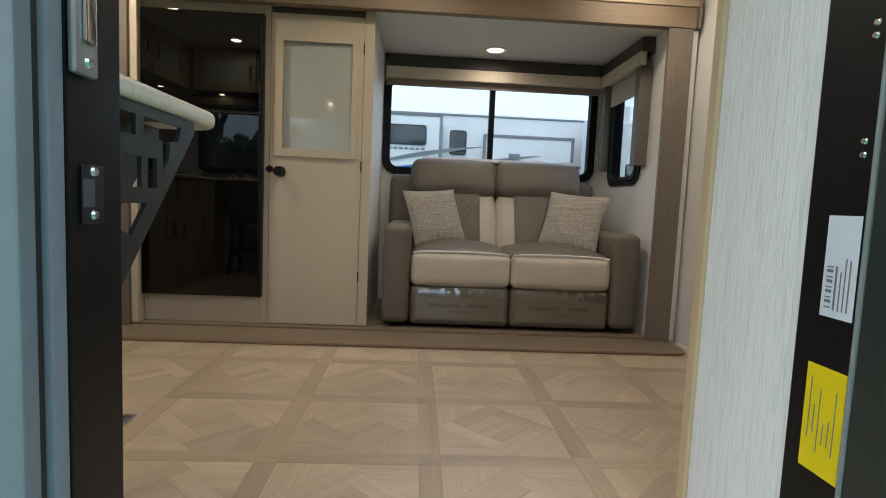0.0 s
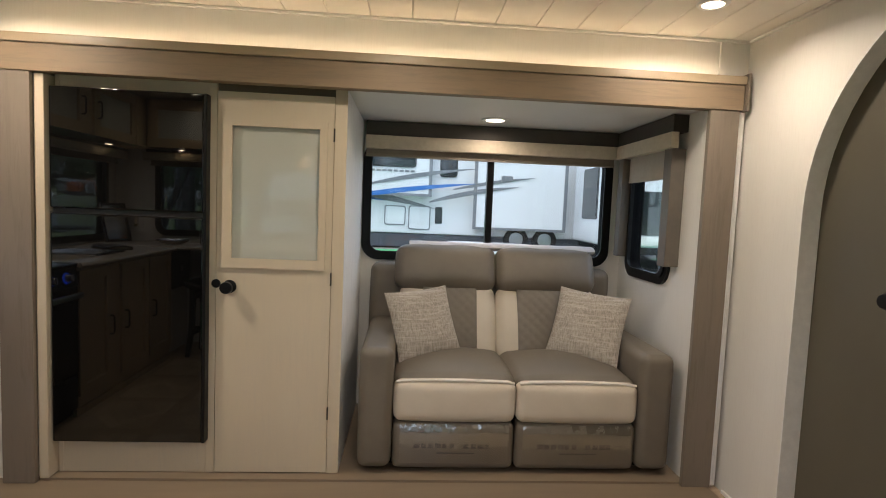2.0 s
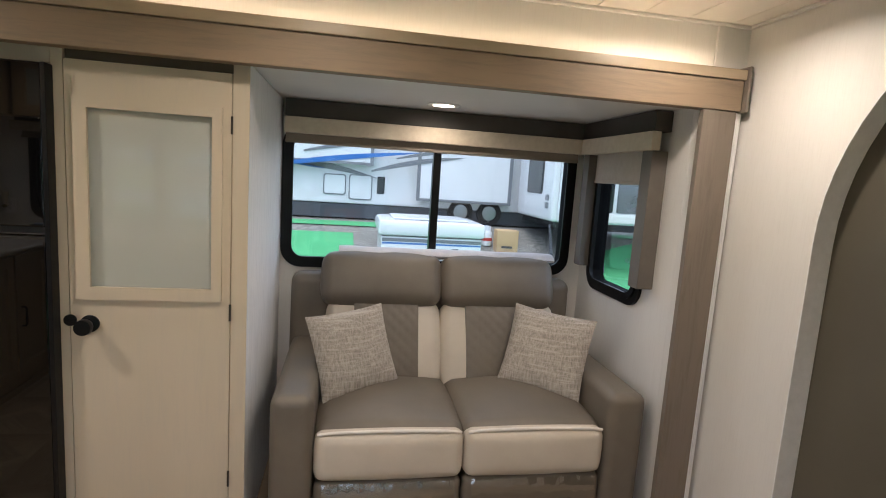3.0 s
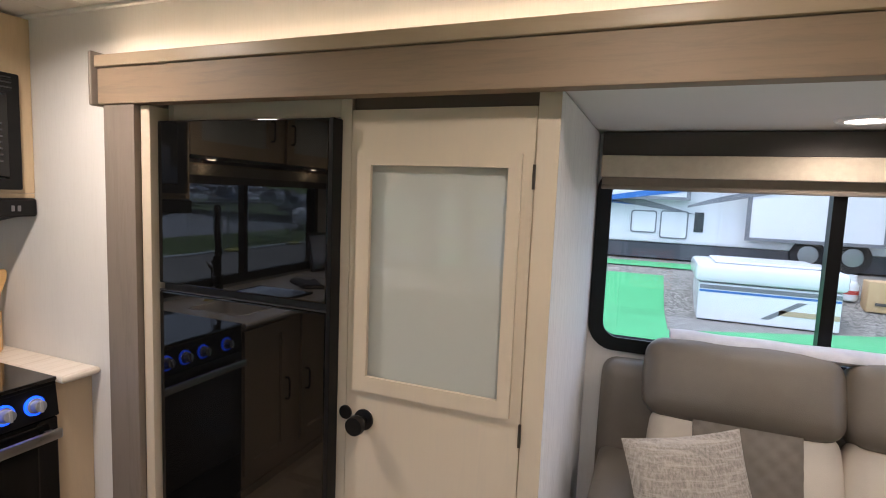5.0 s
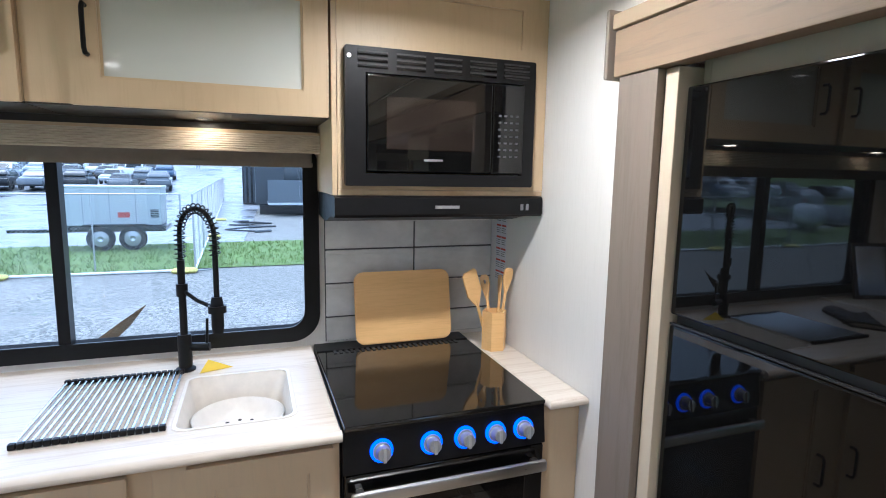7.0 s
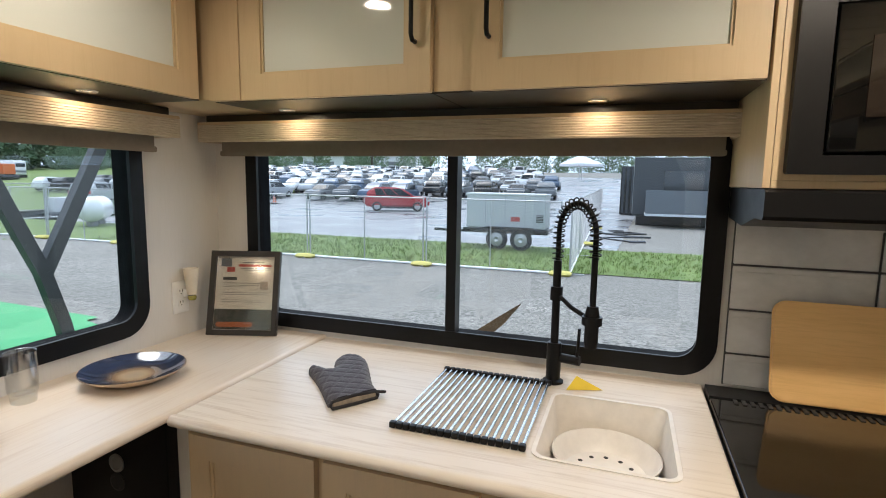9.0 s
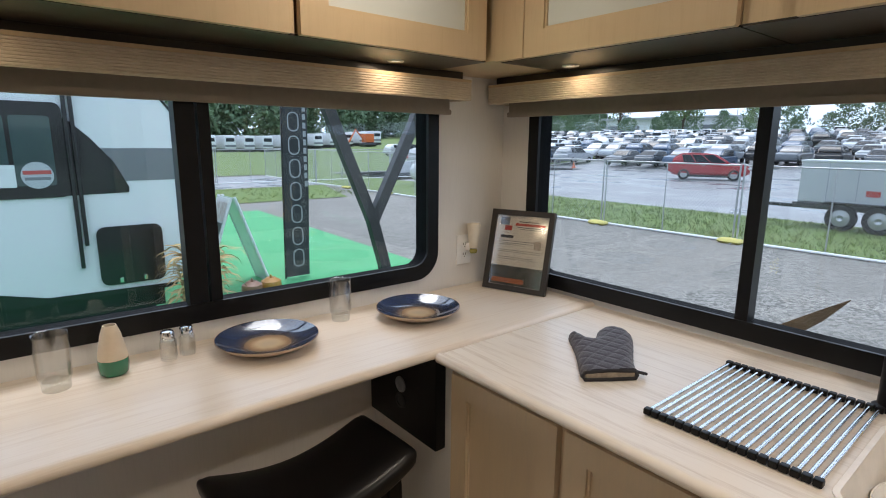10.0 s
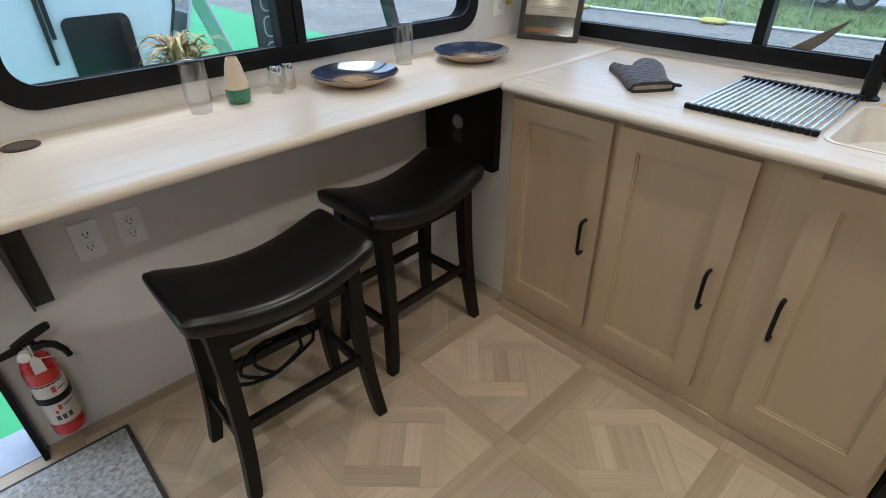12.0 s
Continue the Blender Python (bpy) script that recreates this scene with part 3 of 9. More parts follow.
# arched door leaf
leaf = thing("door_2", (X1 + 0.09, 1.2, 0.01), "closed dark olive-brown door with a black knob behind the arch", "door", kind="structure")
part("panel", B(X1 + 0.075, X1 + 0.11, ARC_Y - 2 * ARC_R - 0.05, ARC_Y + 0.05, 0.01, ZC - 0.01, r=0.003), M_OLIVE, leaf)
part("knob", lathe(bmesh.new(), [(0.0, 0.0), (0.032, 0.0), (0.032, 0.008), (0.012, 0.012), (0.012, 0.035), (0.026, 0.04), (0.028, 0.055), (0.022, 0.066), (0.0, 0.068)], (X1 + 0.075, 1.676, 1.05), 24, Matrix.Rotation(radians(-90), 4, "Y")), M_BLACK, leaf, "black knob")


# ---- lamps ----
def puck(x, y, z, watts, name="ceiling_light", r=0.05):
    p = thing(name, (x, y, z), "round recessed LED ceiling light, switched on, in a set partly added unseen", "ceiling light", "recessed lights")
    part("rim", lathe(bmesh.new(), [(r * 0.78, -0.001), (r * 0.8, -0.007), (r * 1.12, -0.007), (r * 1.2, -0.002), (r * 1.2, 0.0), (r * 0.78, 0.0)], (x, y, z), 32), M_WHITE, p)
    part("lens", lathe(bmesh.new(), [(0, -0.005), (r * 0.5, -0.005), (r * 0.78, -0.003), (r * 0.78, -0.001), (0, -0.001)], (x, y, z), 32), M_LAMP, p, "glowing lens")
    d = bpy.data.lights.new(name + "_lamp", "AREA")
    d.shape, d.size, d.energy, d.color, d.spread = "DISK", r * 1.7, watts, (1.0, 0.88, 0.72), radians(160)
    o = new(name + "_lamp", d)
    o.matrix_world = look((x, y, z - 0.012), (x, y, z - 1))


puck(1.79, 2.08, ZC, 5.2)
# the next four are unseen, added to brighten the room and microwave corner
puck(0.60, 1.90, ZC, 4.6)
puck(-0.95, 1.98, ZC, 8.5)
puck(1.72, 0.45, ZC, 2.4)
puck(0.35, 0.85, ZC, 2.4)
puck(-0.98, 0.62, ZC, 2.6)
puck(1.135, 3.11, SZ, 1.4, r=0.066)


# ---- floor mat ----
rug = thing("door_mat", (0.5, 0.22, 0.0), "grey tufted door mat with a dark border by the entry", "mat")
M_RUG = surf("grey_tufted", (0.56, 0.555, 0.55), (0.22, 0.22, 0.22), 0.95, 70, bump=1.0, bump_scale=120)
part("woven_top", B(0.10, 0.98, 0.098, 0.50, 0.001, 0.012, r=0.004), M_RUG, rug)
bm = plate("z", rrect(0.088, 0.992, 0.085, 0.512, 0.01), [rrect(0.101, 0.979, 0.099, 0.499, 0.005)], 0.0005, 0.007)
part("border", bm, plain("rug_border", (0.05, 0.045, 0.042), 0.8), rug)


# ---- cabinets ----
def bar_handle(parent, p, axis, length, out, material=M_BLACK, drop="z"):
    """A bar handle of that length, upright, standing out along a unit vector."""
    o = Vector(out)
    up = Vector((0, 0, 1))
    p = Vector(p)
    pts = [p - up * length / 2, p - up * length / 2 + o * 0.02, p - up * (length / 2 - 0.012) + o * 0.028, p + up * (length / 2 - 0.012) + o * 0.028, p + up * length / 2 + o * 0.02, p + up * length / 2]
    part("handle", tube(bmesh.new(), pts, 0.0058, 8), material, parent, "slim black bar handle")


def shaker_door(parent, axis, w, face, side, pane, handle, rail=0.06, t=0.018, m_stile=None, m_rail=None, m_panel=None):
    """A framed door: outer rect w (u0, u1, v0, v1), front plane at face, turned to side. pane: material of the middle."""
    m_stile, m_rail, m_panel = m_stile or M_GREIGE, m_rail or M_GREIGE, m_panel or M_GREIGE
    inner = rrect(w[0] + rail, w[1] - rail, w[2] + rail, w[3] - rail, 0)
    tmp = plate(axis, rrect(*w, 0.003, 2), [inner], face - side * t, face)
    door = part("door", tmp, m_stile, parent)
    bm = plate(axis, rrect(w[0] + rail + 0.0005, w[1] - rail - 0.0005, w[2] + rail + 0.0005, w[3] - rail - 0.0005, 0), [], face - side * (t - 0.003), face - side * 0.0115)
    part("panel", bm, pane or m_panel, door, "" if pane is None else "frosted glass pane")
    # thin inner bevel
    bm = plate(axis, inner, [rrect(w[0] + rail + 0.006, w[1] - rail - 0.006, w[2] + rail + 0.006, w[3] - rail - 0.006, 0)], face - side * 0.0112, face - side * 0.006)
    part("bead", bm, m_rail, door)
    if handle:
        u, v, ln = handle
        bar_handle(door, PLANES[axis](u, v, face), axis, ln, PLANES[axis](0, 0, side))
    return door


FK = -1.197      # kitchen door faces
base_units = ((0.50, 0.8878), (0.8882, 1.3128), (1.3132, 1.742))
doors = ((0.520, 0.877, 0.835), (0.898, 1.264, 1.228), (1.386, 1.725, 1.412))
for (u0, u1), (d0, d1, hy) in zip(base_units, doors):
    cab = thing("base_cabinet", (-1.55, (u0 + u1) / 2, 0.0), "tan maple base cabinet with framed door and black bar handle", "cabinet", "kitchen base cabinets")
    top = 0.755 if u0 > 1.3 else 0.8745
    part("carcass", B(X0 + 0.005, -1.2355, u0, u1, 0.0, top), M_BASEWOOD, cab)
    part("face_frame", B(-1.235, -1.217, u0, u1, 0.0, 0.8745), M_BASEWOOD, cab)
    shaker_door(cab, "x", (d0, d1, 0.115, 0.855), FK, 1, None, (hy, 0.476, 0.118), m_stile=M_BASEWOOD, m_rail=M_BASEWOOD, m_panel=M_BASEWOOD)
    part("kick", B(-1.2165, -1.208, u0, u1, 0.0, 0.045, r=0.002), M_BASEWOOD, cab)
filler = thing("base_cabinet", (-1.55, 2.40, 0.0), "narrow tan maple base cabinet beside the range", "cabinet")
part("carcass", B(X0 + 0.005, -1.222, 2.338, Y1 - 0.002, 0.0, 0.8745, r=0.002), M_BASEWOOD, filler)

# worktops
CT = 0.028


def worktop(name, loop, material, label, holes=(), edge=None, zt=0.91):
    """A laminate slab; edge: the rounded front strip (x0, x1, y0, y1)."""
    xs, ys = [p[0] for p in loop], [p[1] for p in loop]
    top = thing(name, ((min(xs) + max(xs)) / 2, (min(ys) + max(ys)) / 2, zt - CT), label, "countertop")
    bm = plate("z", loop, list(holes), zt - CT, zt)
    es = [e for e in bm.edges if len(e.link_faces) == 2 and e.calc_face_angle(0) > 1.0 and abs(e.verts[0].co.z - e.verts[1].co.z) < 1e-5]
    if edge:
        es = [e for e in es if not (edge[0] - 0.001 < (e.verts[0].co.x + e.verts[1].co.x) / 2 < edge[1] + 0.001 and edge[2] - 0.001 < (e.verts[0].co.y + e.verts[1].co.y) / 2 < edge[3] + 0.001)]
    bmesh.ops.bevel(bm, geom=es, offset=0.0125 if not edge else 0.010, segments=4, affect="EDGES", profile=0.5, clamp_overlap=True)
    part("slab", bm, material, top)
    if edge:
        x0, x1, y0, y1 = edge
        along_x = x1 - x0 > y1 - y0
        prof = [(0.0, zt - CT), (0.006, zt - CT)] + [(0.006 + 0.014 * math.sin(radians(a)), zt - 0.014 - 0.014 * math.cos(radians(a))) for a in range(15, 180, 15)] + [(0.006, zt), (0.0, zt)]
        tmp = bmesh.new()
        ends = [[tmp.verts.new((u, y0 + d, z) if along_x else (x0 + d, u, z)) for d, z in prof] for u in ((x0, x1) if along_x else (y0, y1))]
        for i in range(len(prof)):
            j = (i + 1) % len(prof)
            tmp.faces.new((ends[0][i], ends[0][j], ends[1][j], ends[1][i]))
        tmp.faces.new(ends[0])
        tmp.faces.new(ends[1][::-1])
        part("front_edge", tmp, material, top, "rounded laminate front edge")
    return top


CK = 0.903
SINK = (-1.667, -1.305, 1.348, 1.640)
bar_loop = [(X0 + 0.001, 0.001), (0.276, 0.001), (0.276, 0.40)] + [(0.214 + 0.062 * math.cos(radians(a)), 0.408 + 0.072 * math.sin(radians(a))) for a in range(10, 91, 10)] + [(0.18, 0.48), (0.18, 0.460), (X0 + 0.001, 0.460)]
worktop("bar_counter", bar_loop, M_COUNTER, "whitewashed wood-look bar counter along the window wall", (), (X0 + 0.001, 0.1795, 0.4603, 0.480))
k_loop = [(X0 + 0.001, 0.4825), (-1.190, 0.4825), (-1.190, 1.744), (X0 + 0.001, 1.744)]
worktop("kitchen_counter", k_loop, M_COUNTER_K, "whitewashed wood-look kitchen worktop with an inset sink", [rrect(*SINK, 0.03)], (-1.1897, -1.170, 0.4825, 1.744), zt=CK)
worktop("kitchen_counter", [(X0 + 0.014, 2.337), (-1.175, 2.337), (-1.175, 2.467), (X0 + 0.014, 2.467)], M_COUNTER_K, "short whitewashed worktop strip beside the range", zt=CK)

# end panel and black cover under the bar counter
structure("wall_knee", B(-1.30, -1.275, 0.001, 0.499, 0.0, 0.881, r=0.001), M_WALL, "papered end panel under the bar counter", "wall", 0)
cover = thing("socket_cover", (-1.265, 0.22, 0.545), "black cover box with a round socket under the bar counter", "cover")
part("box", B(-1.274, -1.235, 0.04, 0.405, 0.545, 0.881, r=0.004), M_BLACK, cover)
for z in (0.70, 0.645):
    part("socket", lathe(bmesh.new(), [(0, 0), (0.026, 0), (0.026, 0.004), (0.019, 0.006), (0.017, 0.002), (0, 0.002)], (-1.235, 0.225, z), 24, Matrix.Rotation(radians(90), 4, "Y")), plain("grey_socket", (0.35, 0.35, 0.35), 0.35, 0.4) if z > 0.68 else M_SLOT_SHADE, cover)

# black fretwork bracket
brk = thing("counter_bracket", (0.15, 0.2, 0.47), "black fretwork metal bracket under the bar counter", "bracket")
def fret(x0, x1, loop, cuts):
    part("side_plate", plate("x", loop, cuts, x0, x1), M_BRACKET, brk)


def quad(y0, y1, z0, z1):
    return [(y0, z0), (y1, z0), (y1, z1), (y0, z1)]


fret(0.266, 0.272, [(0.004, 0.535), (0.025, 0.545), (0.345, 0.862), (0.345, 0.880), (0.004, 0.880)],
     [[(0.183, 0.839), (0.235, 0.839), (0.237, 0.797), (0.255, 0.815), (0.259, 0.838), (0.286, 0.843), (0.296, 0.866), (0.183, 0.866)],
      quad(0.10, 0.162, 0.839, 0.866), quad(0.03, 0.08, 0.839, 0.866), quad(0.193, 0.218, 0.771, 0.812), quad(0.135, 0.176, 0.771, 0.812), quad(0.03, 0.118, 0.771, 0.812),
      [(0.125, 0.716), (0.150, 0.708), (0.190, 0.750), (0.125, 0.750)], quad(0.03, 0.10, 0.70, 0.75), [(0.03, 0.585), (0.10, 0.655), (0.10, 0.68), (0.03, 0.68)]])
fret(0.160, 0.166, [(0.004, 0.466), (0.03, 0.466), (0.45, 0.86), (0.45, 0.880), (0.004, 0.880)],
     [quad(0.04, 0.10, 0.80, 0.845), quad(0.13, 0.20, 0.80, 0.845), quad(0.225, 0.29, 0.80, 0.845), quad(0.04, 0.075, 0.70, 0.775), quad(0.10, 0.135, 0.70, 0.775), quad(0.16, 0.20, 0.72, 0.775), quad(0.04, 0.075, 0.60, 0.675), [(0.095, 0.62), (0.13, 0.645), (0.145, 0.675), (0.095, 0.675)], [(0.035, 0.52), (0.05, 0.53), (0.075, 0.575), (0.035, 0.575)]])
part("wall_flange", B(0.112, 0.1595, 0.003, 0.009, 0.466, 0.880, r=0.001), M_BRACKET, brk)
part("top_flange", B(0.112, 0.1595, 0.01, 0.44, 0.8755, 0.881, r=0.001), M_BRACKET, brk)
part("spreader", B(0.1665, 0.2655, 0.01, 0.33, 0.8765, 0.881, r=0.001), M_BRACKET, brk)

# upper cabinets
FU, FE, UZ = -1.50, 0.35, 1.70


def upper_unit(axis, u0, u1, d0, d1, face, back, handle_u, label):
    mid = PLANES[axis]((u0 + u1) / 2, UZ, (face + back) / 2)
    cab = thing("wall_cabinet", mid, label, "cabinet", "upper cabinets")
    bm = plate(axis, rrect(u0, u1, UZ + 0.004, ZC - 0.014, 0.002, 1), [], back, face - 0.0195)
    part("carcass", bm, M_MAPLE, cab)
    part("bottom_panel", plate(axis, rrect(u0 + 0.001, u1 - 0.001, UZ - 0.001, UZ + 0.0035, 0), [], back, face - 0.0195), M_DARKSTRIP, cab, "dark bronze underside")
    shaker_door(cab, axis, (d0, d1, UZ, ZC - 0.03), face, 1, M_FROST, (handle_u, 1.88, 0.115), rail=0.068, m_stile=M_MAPLE, m_rail=M_MAPLE_H)
    return cab


upper_unit("x", 0.352, 1.032, 0.46, 1.030, FU, X0 + 0.002, 0.99, "pale maple wall cabinet with a frosted glass door over the window")
upper_unit("x", 1.034, 1.768, 1.135, 1.764, FU, X0 + 0.002, 1.178, "pale maple wall cabinet with a frosted glass door over the window")
for i, x in enumerate((-1.478, -0.8815, -0.268)):
    upper_unit("y", x, x + 0.602, x + 0.02, x + 0.595, FE, 0.002, x + 0.55 if i % 2 == 0 else x + 0.065, "pale maple wall cabinet with frosted glass door over the bar")
corner = thing("wall_cabinet", (-1.7, 0.17, UZ), "pale maple corner cabinet filler", "cabinet", "upper cabinets")
part("carcass", B(X0 + 0.002, FU - 0.002, 0.002, 0.350, UZ + 0.004, ZC - 0.014, r=0.001), M_MAPLE, corner)
part("corner_stile", B(FU - 0.018, FU + 0.004, 0.352, 0.458, UZ, ZC - 0.03, r=0.002), M_MAPLE, corner)


# valances with pull-down shades
def valance(axis, u0, u1, wall, label, s0, s1):
    v = thing("window_valance", PLANES[axis]((u0 + u1) / 2, 1.605, wall + 0.06), label, "valance", "valances")
    part("dark_rail", plate(axis, rrect(u0 + 0.02, u1 - 0.01, 1.668, 1.702, 0.002, 1), [], wall + 0.001, wall + 0.095), M_DARKSTRIP, v, "dark bronze rail")
    prof = [(0.105, 1.607), (0.117, 1.607)]
    for k in range(8):
        z = 1.6085 + k * 0.0071
        prof += [(0.1165, z), (0.1192, z + 0.0012), (0.1192, z + 0.0046), (0.1165, z + 0.0058)]
    prof += [(0.117, 1.666), (0.105, 1.666)]
    bm = bmesh.new()
    ends = [[bm.verts.new(PLANES[axis](u, z, wall + w)) for w, z in prof] for u in (u0, u1)]
    for i in range(len(prof)):
        j = (i + 1) % len(prof)
        bm.faces.new((ends[0][i], ends[0][j], ends[1][j], ends[1][i]))
    bm.faces.new(ends[0])
    bm.faces.new(ends[1][::-1])
    part("cream_board", bm, M_VALCREAM, v, "ribbed cream board", 20)
    part("top_board", plate(axis, rrect(u0, u1, 1.6665, 1.676, 0.002, 1), [], wall + 0.096, wall + 0.119), M_MAPLE, v)
    for a, b in ((u0, u0 + 0.012), (u1 - 0.012, u1)):
        part("end_board", plate(axis, rrect(a, b, 1.607, 1.666, 0.002, 1), [], wall + 0.001, wall + 0.104), M_VALCREAM, v)
    sh = thing("roller_shade", PLANES[axis]((s0 + s1) / 2, 1.56, wall + 0.05), "taupe roller shade rolled almost fully up", "blind", "roller shades")
    part("cloth", plate(axis, rrect(s0, s1, 1.578, 1.66, 0.002, 1), [], wall + 0.045, wall + 0.049), M_SHADE, sh)
    part("hem_bar", plate(axis, rrect(s0 - 0.003, s1 + 0.003, 1.560, 1.578, 0.006, 3), [], wall + 0.038, wall + 0.056), M_SHADE, sh)
    part("roll", cyl(bmesh.new(), PLANES[axis](s0, 1.632, wall + 0.03), PLANES[axis](s1, 1.632, wall + 0.03), 0.022), M_SHADE, sh)


valance("x", 0.03, 1.775, X0, "cream ribbed valance with a dark rail over the sink window", 0.075, 1.75)
valance("y", -1.615, 0.20, 0.0, "cream ribbed valance with a dark rail over the bar window", -1.575, 0.17)


def undercab(x, y):
    d = thing("under_cabinet_light", (x, y, UZ), "small round under-cabinet light, switched on", "light", "under-cabinet lights")
    part("rim", lathe(bmesh.new(), [(0.015, -0.003), (0.024, -0.0045), (0.026, -0.0012), (0.015, -0.0012)], (x, y, UZ), 20), M_STEEL, d)
    part("lens", lathe(bmesh.new(), [(0, -0.002), (0.0145, -0.0018), (0.0145, -0.0012), (0, -0.0012)], (x, y, UZ), 20), M_LAMP_DIM, d, "glowing lens")
    ld = bpy.data.lights.new("under_cabinet_lamp", "AREA")
    ld.shape, ld.size, ld.energy, ld.color = "DISK", 0.05, 0.34, (1.0, 0.79, 0.52)
    new("under_cabinet_lamp", ld).matrix_world = look((x, y, UZ - 0.006), (x, y, UZ - 1))


for y in (0.46, 1.42):
    undercab(-1.715, y)
for x in (-1.26, -0.25):
    undercab(x, 0.175)


# ---- microwave cabinet, microwave, hood ----
mwc = thing("microwave_cabinet", (-1.7, 2.12, 1.475), "pale maple cabinet housing the microwave above the range", "cabinet")
part("side_panel", B(X0 + 0.002, FU, 1.771, 1.786, 1.478, ZC - 0.014, r=0.002), M_MAPLE, mwc)
part("bottom_panel", B(X0 + 0.002, FU - 0.001, 1.787, Y1 - 0.002, 1.478, 1.494, r=0.001), M_MAPLE, mwc)
part("face_frame", plate("x", rrect(1.787, Y1 - 0.002, 1.495, ZC - 0.014, 0), [rrect(1.815, 2.405, 1.515, 1.893, 0), rrect(1.84, 2.375, 1.94, 2.06, 0)], FU - 0.018, FU), M_MAPLE, mwc)
part("top_panel", B(FU - 0.014, FU - 0.006, 1.8405, 2.3745, 1.9405, 2.0595), M_MAPLE, mwc)
part("back_panel", B(X0 + 0.002, X0 + 0.008, 1.787, Y1 - 0.002, 1.495, ZC - 0.014), M_MAPLE, mwc)
mw = thing("microwave", (-1.6, 2.11, 1.505), "black built-in microwave oven with a vented trim frame", "microwave")
part("trim_frame", plate("x", rrect(1.806, 2.414, 1.507, 1.901, 0.006, 3), [rrect(1.865, 2.375, 1.545, 1.83, 0)], FU + 0.001, FU + 0.026), M_BLACK, mw)
part("oven_body", B(X0 + 0.06, FU + 0.012, 1.868, 2.372, 1.548, 1.827, r=0.002), M_BLACK, mw)
part("door", B(FU + 0.0125, FU + 0.034, 1.868, 2.262, 1.55, 1.825, r=0.004), M_GLOSS, mw, "black glass door")
part("window", B(FU + 0.0345, FU + 0.036, 1.925, 2.205, 1.615, 1.765, r=0.0005), surf("brown_mesh_glass", (0.020, 0.015, 0.012), (0.016, 0.012, 0.010), 0.05, 8, spec=0.6), mw)
panel = part("control_panel", B(FU + 0.0125, FU + 0.034, 2.265, 2.372, 1.55, 1.825, r=0.004), M_GLOSS, mw)
for r in range(7):
    for c in range(4):
        part("key_mark", B(FU + 0.0345, FU + 0.0352, 2.283 + c * 0.02, 2.293 + c * 0.02, 1.60 + r * 0.021, 1.606 + r * 0.021), M_KEYMARK, panel, smooth=0)
for i in range(5):
    y = 1.842 + i * 0.115
    for k in range(6):
        part("vent_slat", B(FU + 0.0265, FU + 0.029, y, y + 0.088, 1.842 + k * 0.0085, 1.8465 + k * 0.0085), M_SLOT_SHADE if k % 2 else M_GLOSS, mw, smooth=0)
part("maker_plate", B(FU + 0.0345, FU + 0.0352, 2.04, 2.10, 1.582, 1.589), M_LEGEND, mw, smooth=0)
part("trim_screw", cyl(bmesh.new(), (FU + 0.026, 1.818, 1.872), (FU + 0.029, 1.818, 1.872), 0.006, seg=12), M_STEEL, mw)

hood = thing("range_hood", (-1.7, 2.11, 1.405), "slim black range hood under the microwave cabinet", "range hood")
part("shell", extrude_profile("y", [(X0 + 0.02, 1.476), (X0 + 0.02, 1.395), (-1.70, 1.385), (-1.56, 1.412), (-1.492, 1.412), (-1.484, 1.42), (-1.484, 1.470), (-1.492, 1.476)], 1.775, 2.462), M_BLACK, hood)
part("badge", B(-1.4838, -1.4828, 2.085, 2.165, 1.438, 1.448), plain("badge_grey", (0.22, 0.22, 0.22), 0.4), hood, smooth=0)
for y in (2.38, 2.40):
    part("switch", B(-1.4838, -1.480, y, y + 0.01, 1.432, 1.452, r=0.001), M_LEGEND, hood)
part("filter", B(-1.86, -1.72, 1.86, 2.38, 1.380, 1.388, r=0.002), M_STEEL, hood)

# ---- backsplash ----
bs = thing("backsplash", (X0 + 0.005, 2.12, 0.912), "grey embossed tile backsplash behind the range", "backsplash", kind="structure")
part("bed", B(X0 + 0.001, X0 + 0.006, 1.795, Y1 - 0.001, 0.912, 1.40), plain("grout_dark", (0.07, 0.07, 0.072), 0.6), bs)

# ---- range ----
rg = thing("gas_range", (-1.5, 2.04, 0.0), "black gas range with a glass cover and blue-lit knobs", "range")
RY0, RY1, RX = 1.748, 2.333, -1.195
part("body", B(X0 + 0.02, RX - 0.03, RY0, RY1, 0.02, 0.88, r=0.003), M_BLACK, rg)
part("glass_cover", B(-1.785, RX + 0.005, RY0 + 0.002, RY1 - 0.002, 0.892, 0.906, r=0.005), M_COOKTOP, rg, "folded black glass cover")
part("cover_base", B(-1.79, RX, RY0 + 0.004, RY1 - 0.004, 0.8805, 0.8915, r=0.002), M_BLACK, rg)
part("back_ledge", B(X0 + 0.016, -1.792, RY0 + 0.002, RY1 - 0.002, 0.881, 0.909, r=0.003), M_BLACK, rg)
bm = bmesh.new()
for k in range(24):
    box(bm, -1.79, -1.76, RY0 + 0.06 + k * 0.02, RY0 + 0.07 + k * 0.02, 0.9062, 0.9085)
part("vent_comb", bm, M_SLOT_SHADE, rg, smooth=0)
part("control_panel", extrude_profile("y", [(RX - 0.029, 0.775), (RX + 0.005, 0.775), (RX - 0.008, 0.878), (RX - 0.029, 0.878)], RY0, RY1), M_BLACK, rg)
tilt = Matrix.Rotation(radians(90 - 7), 4, "Y")
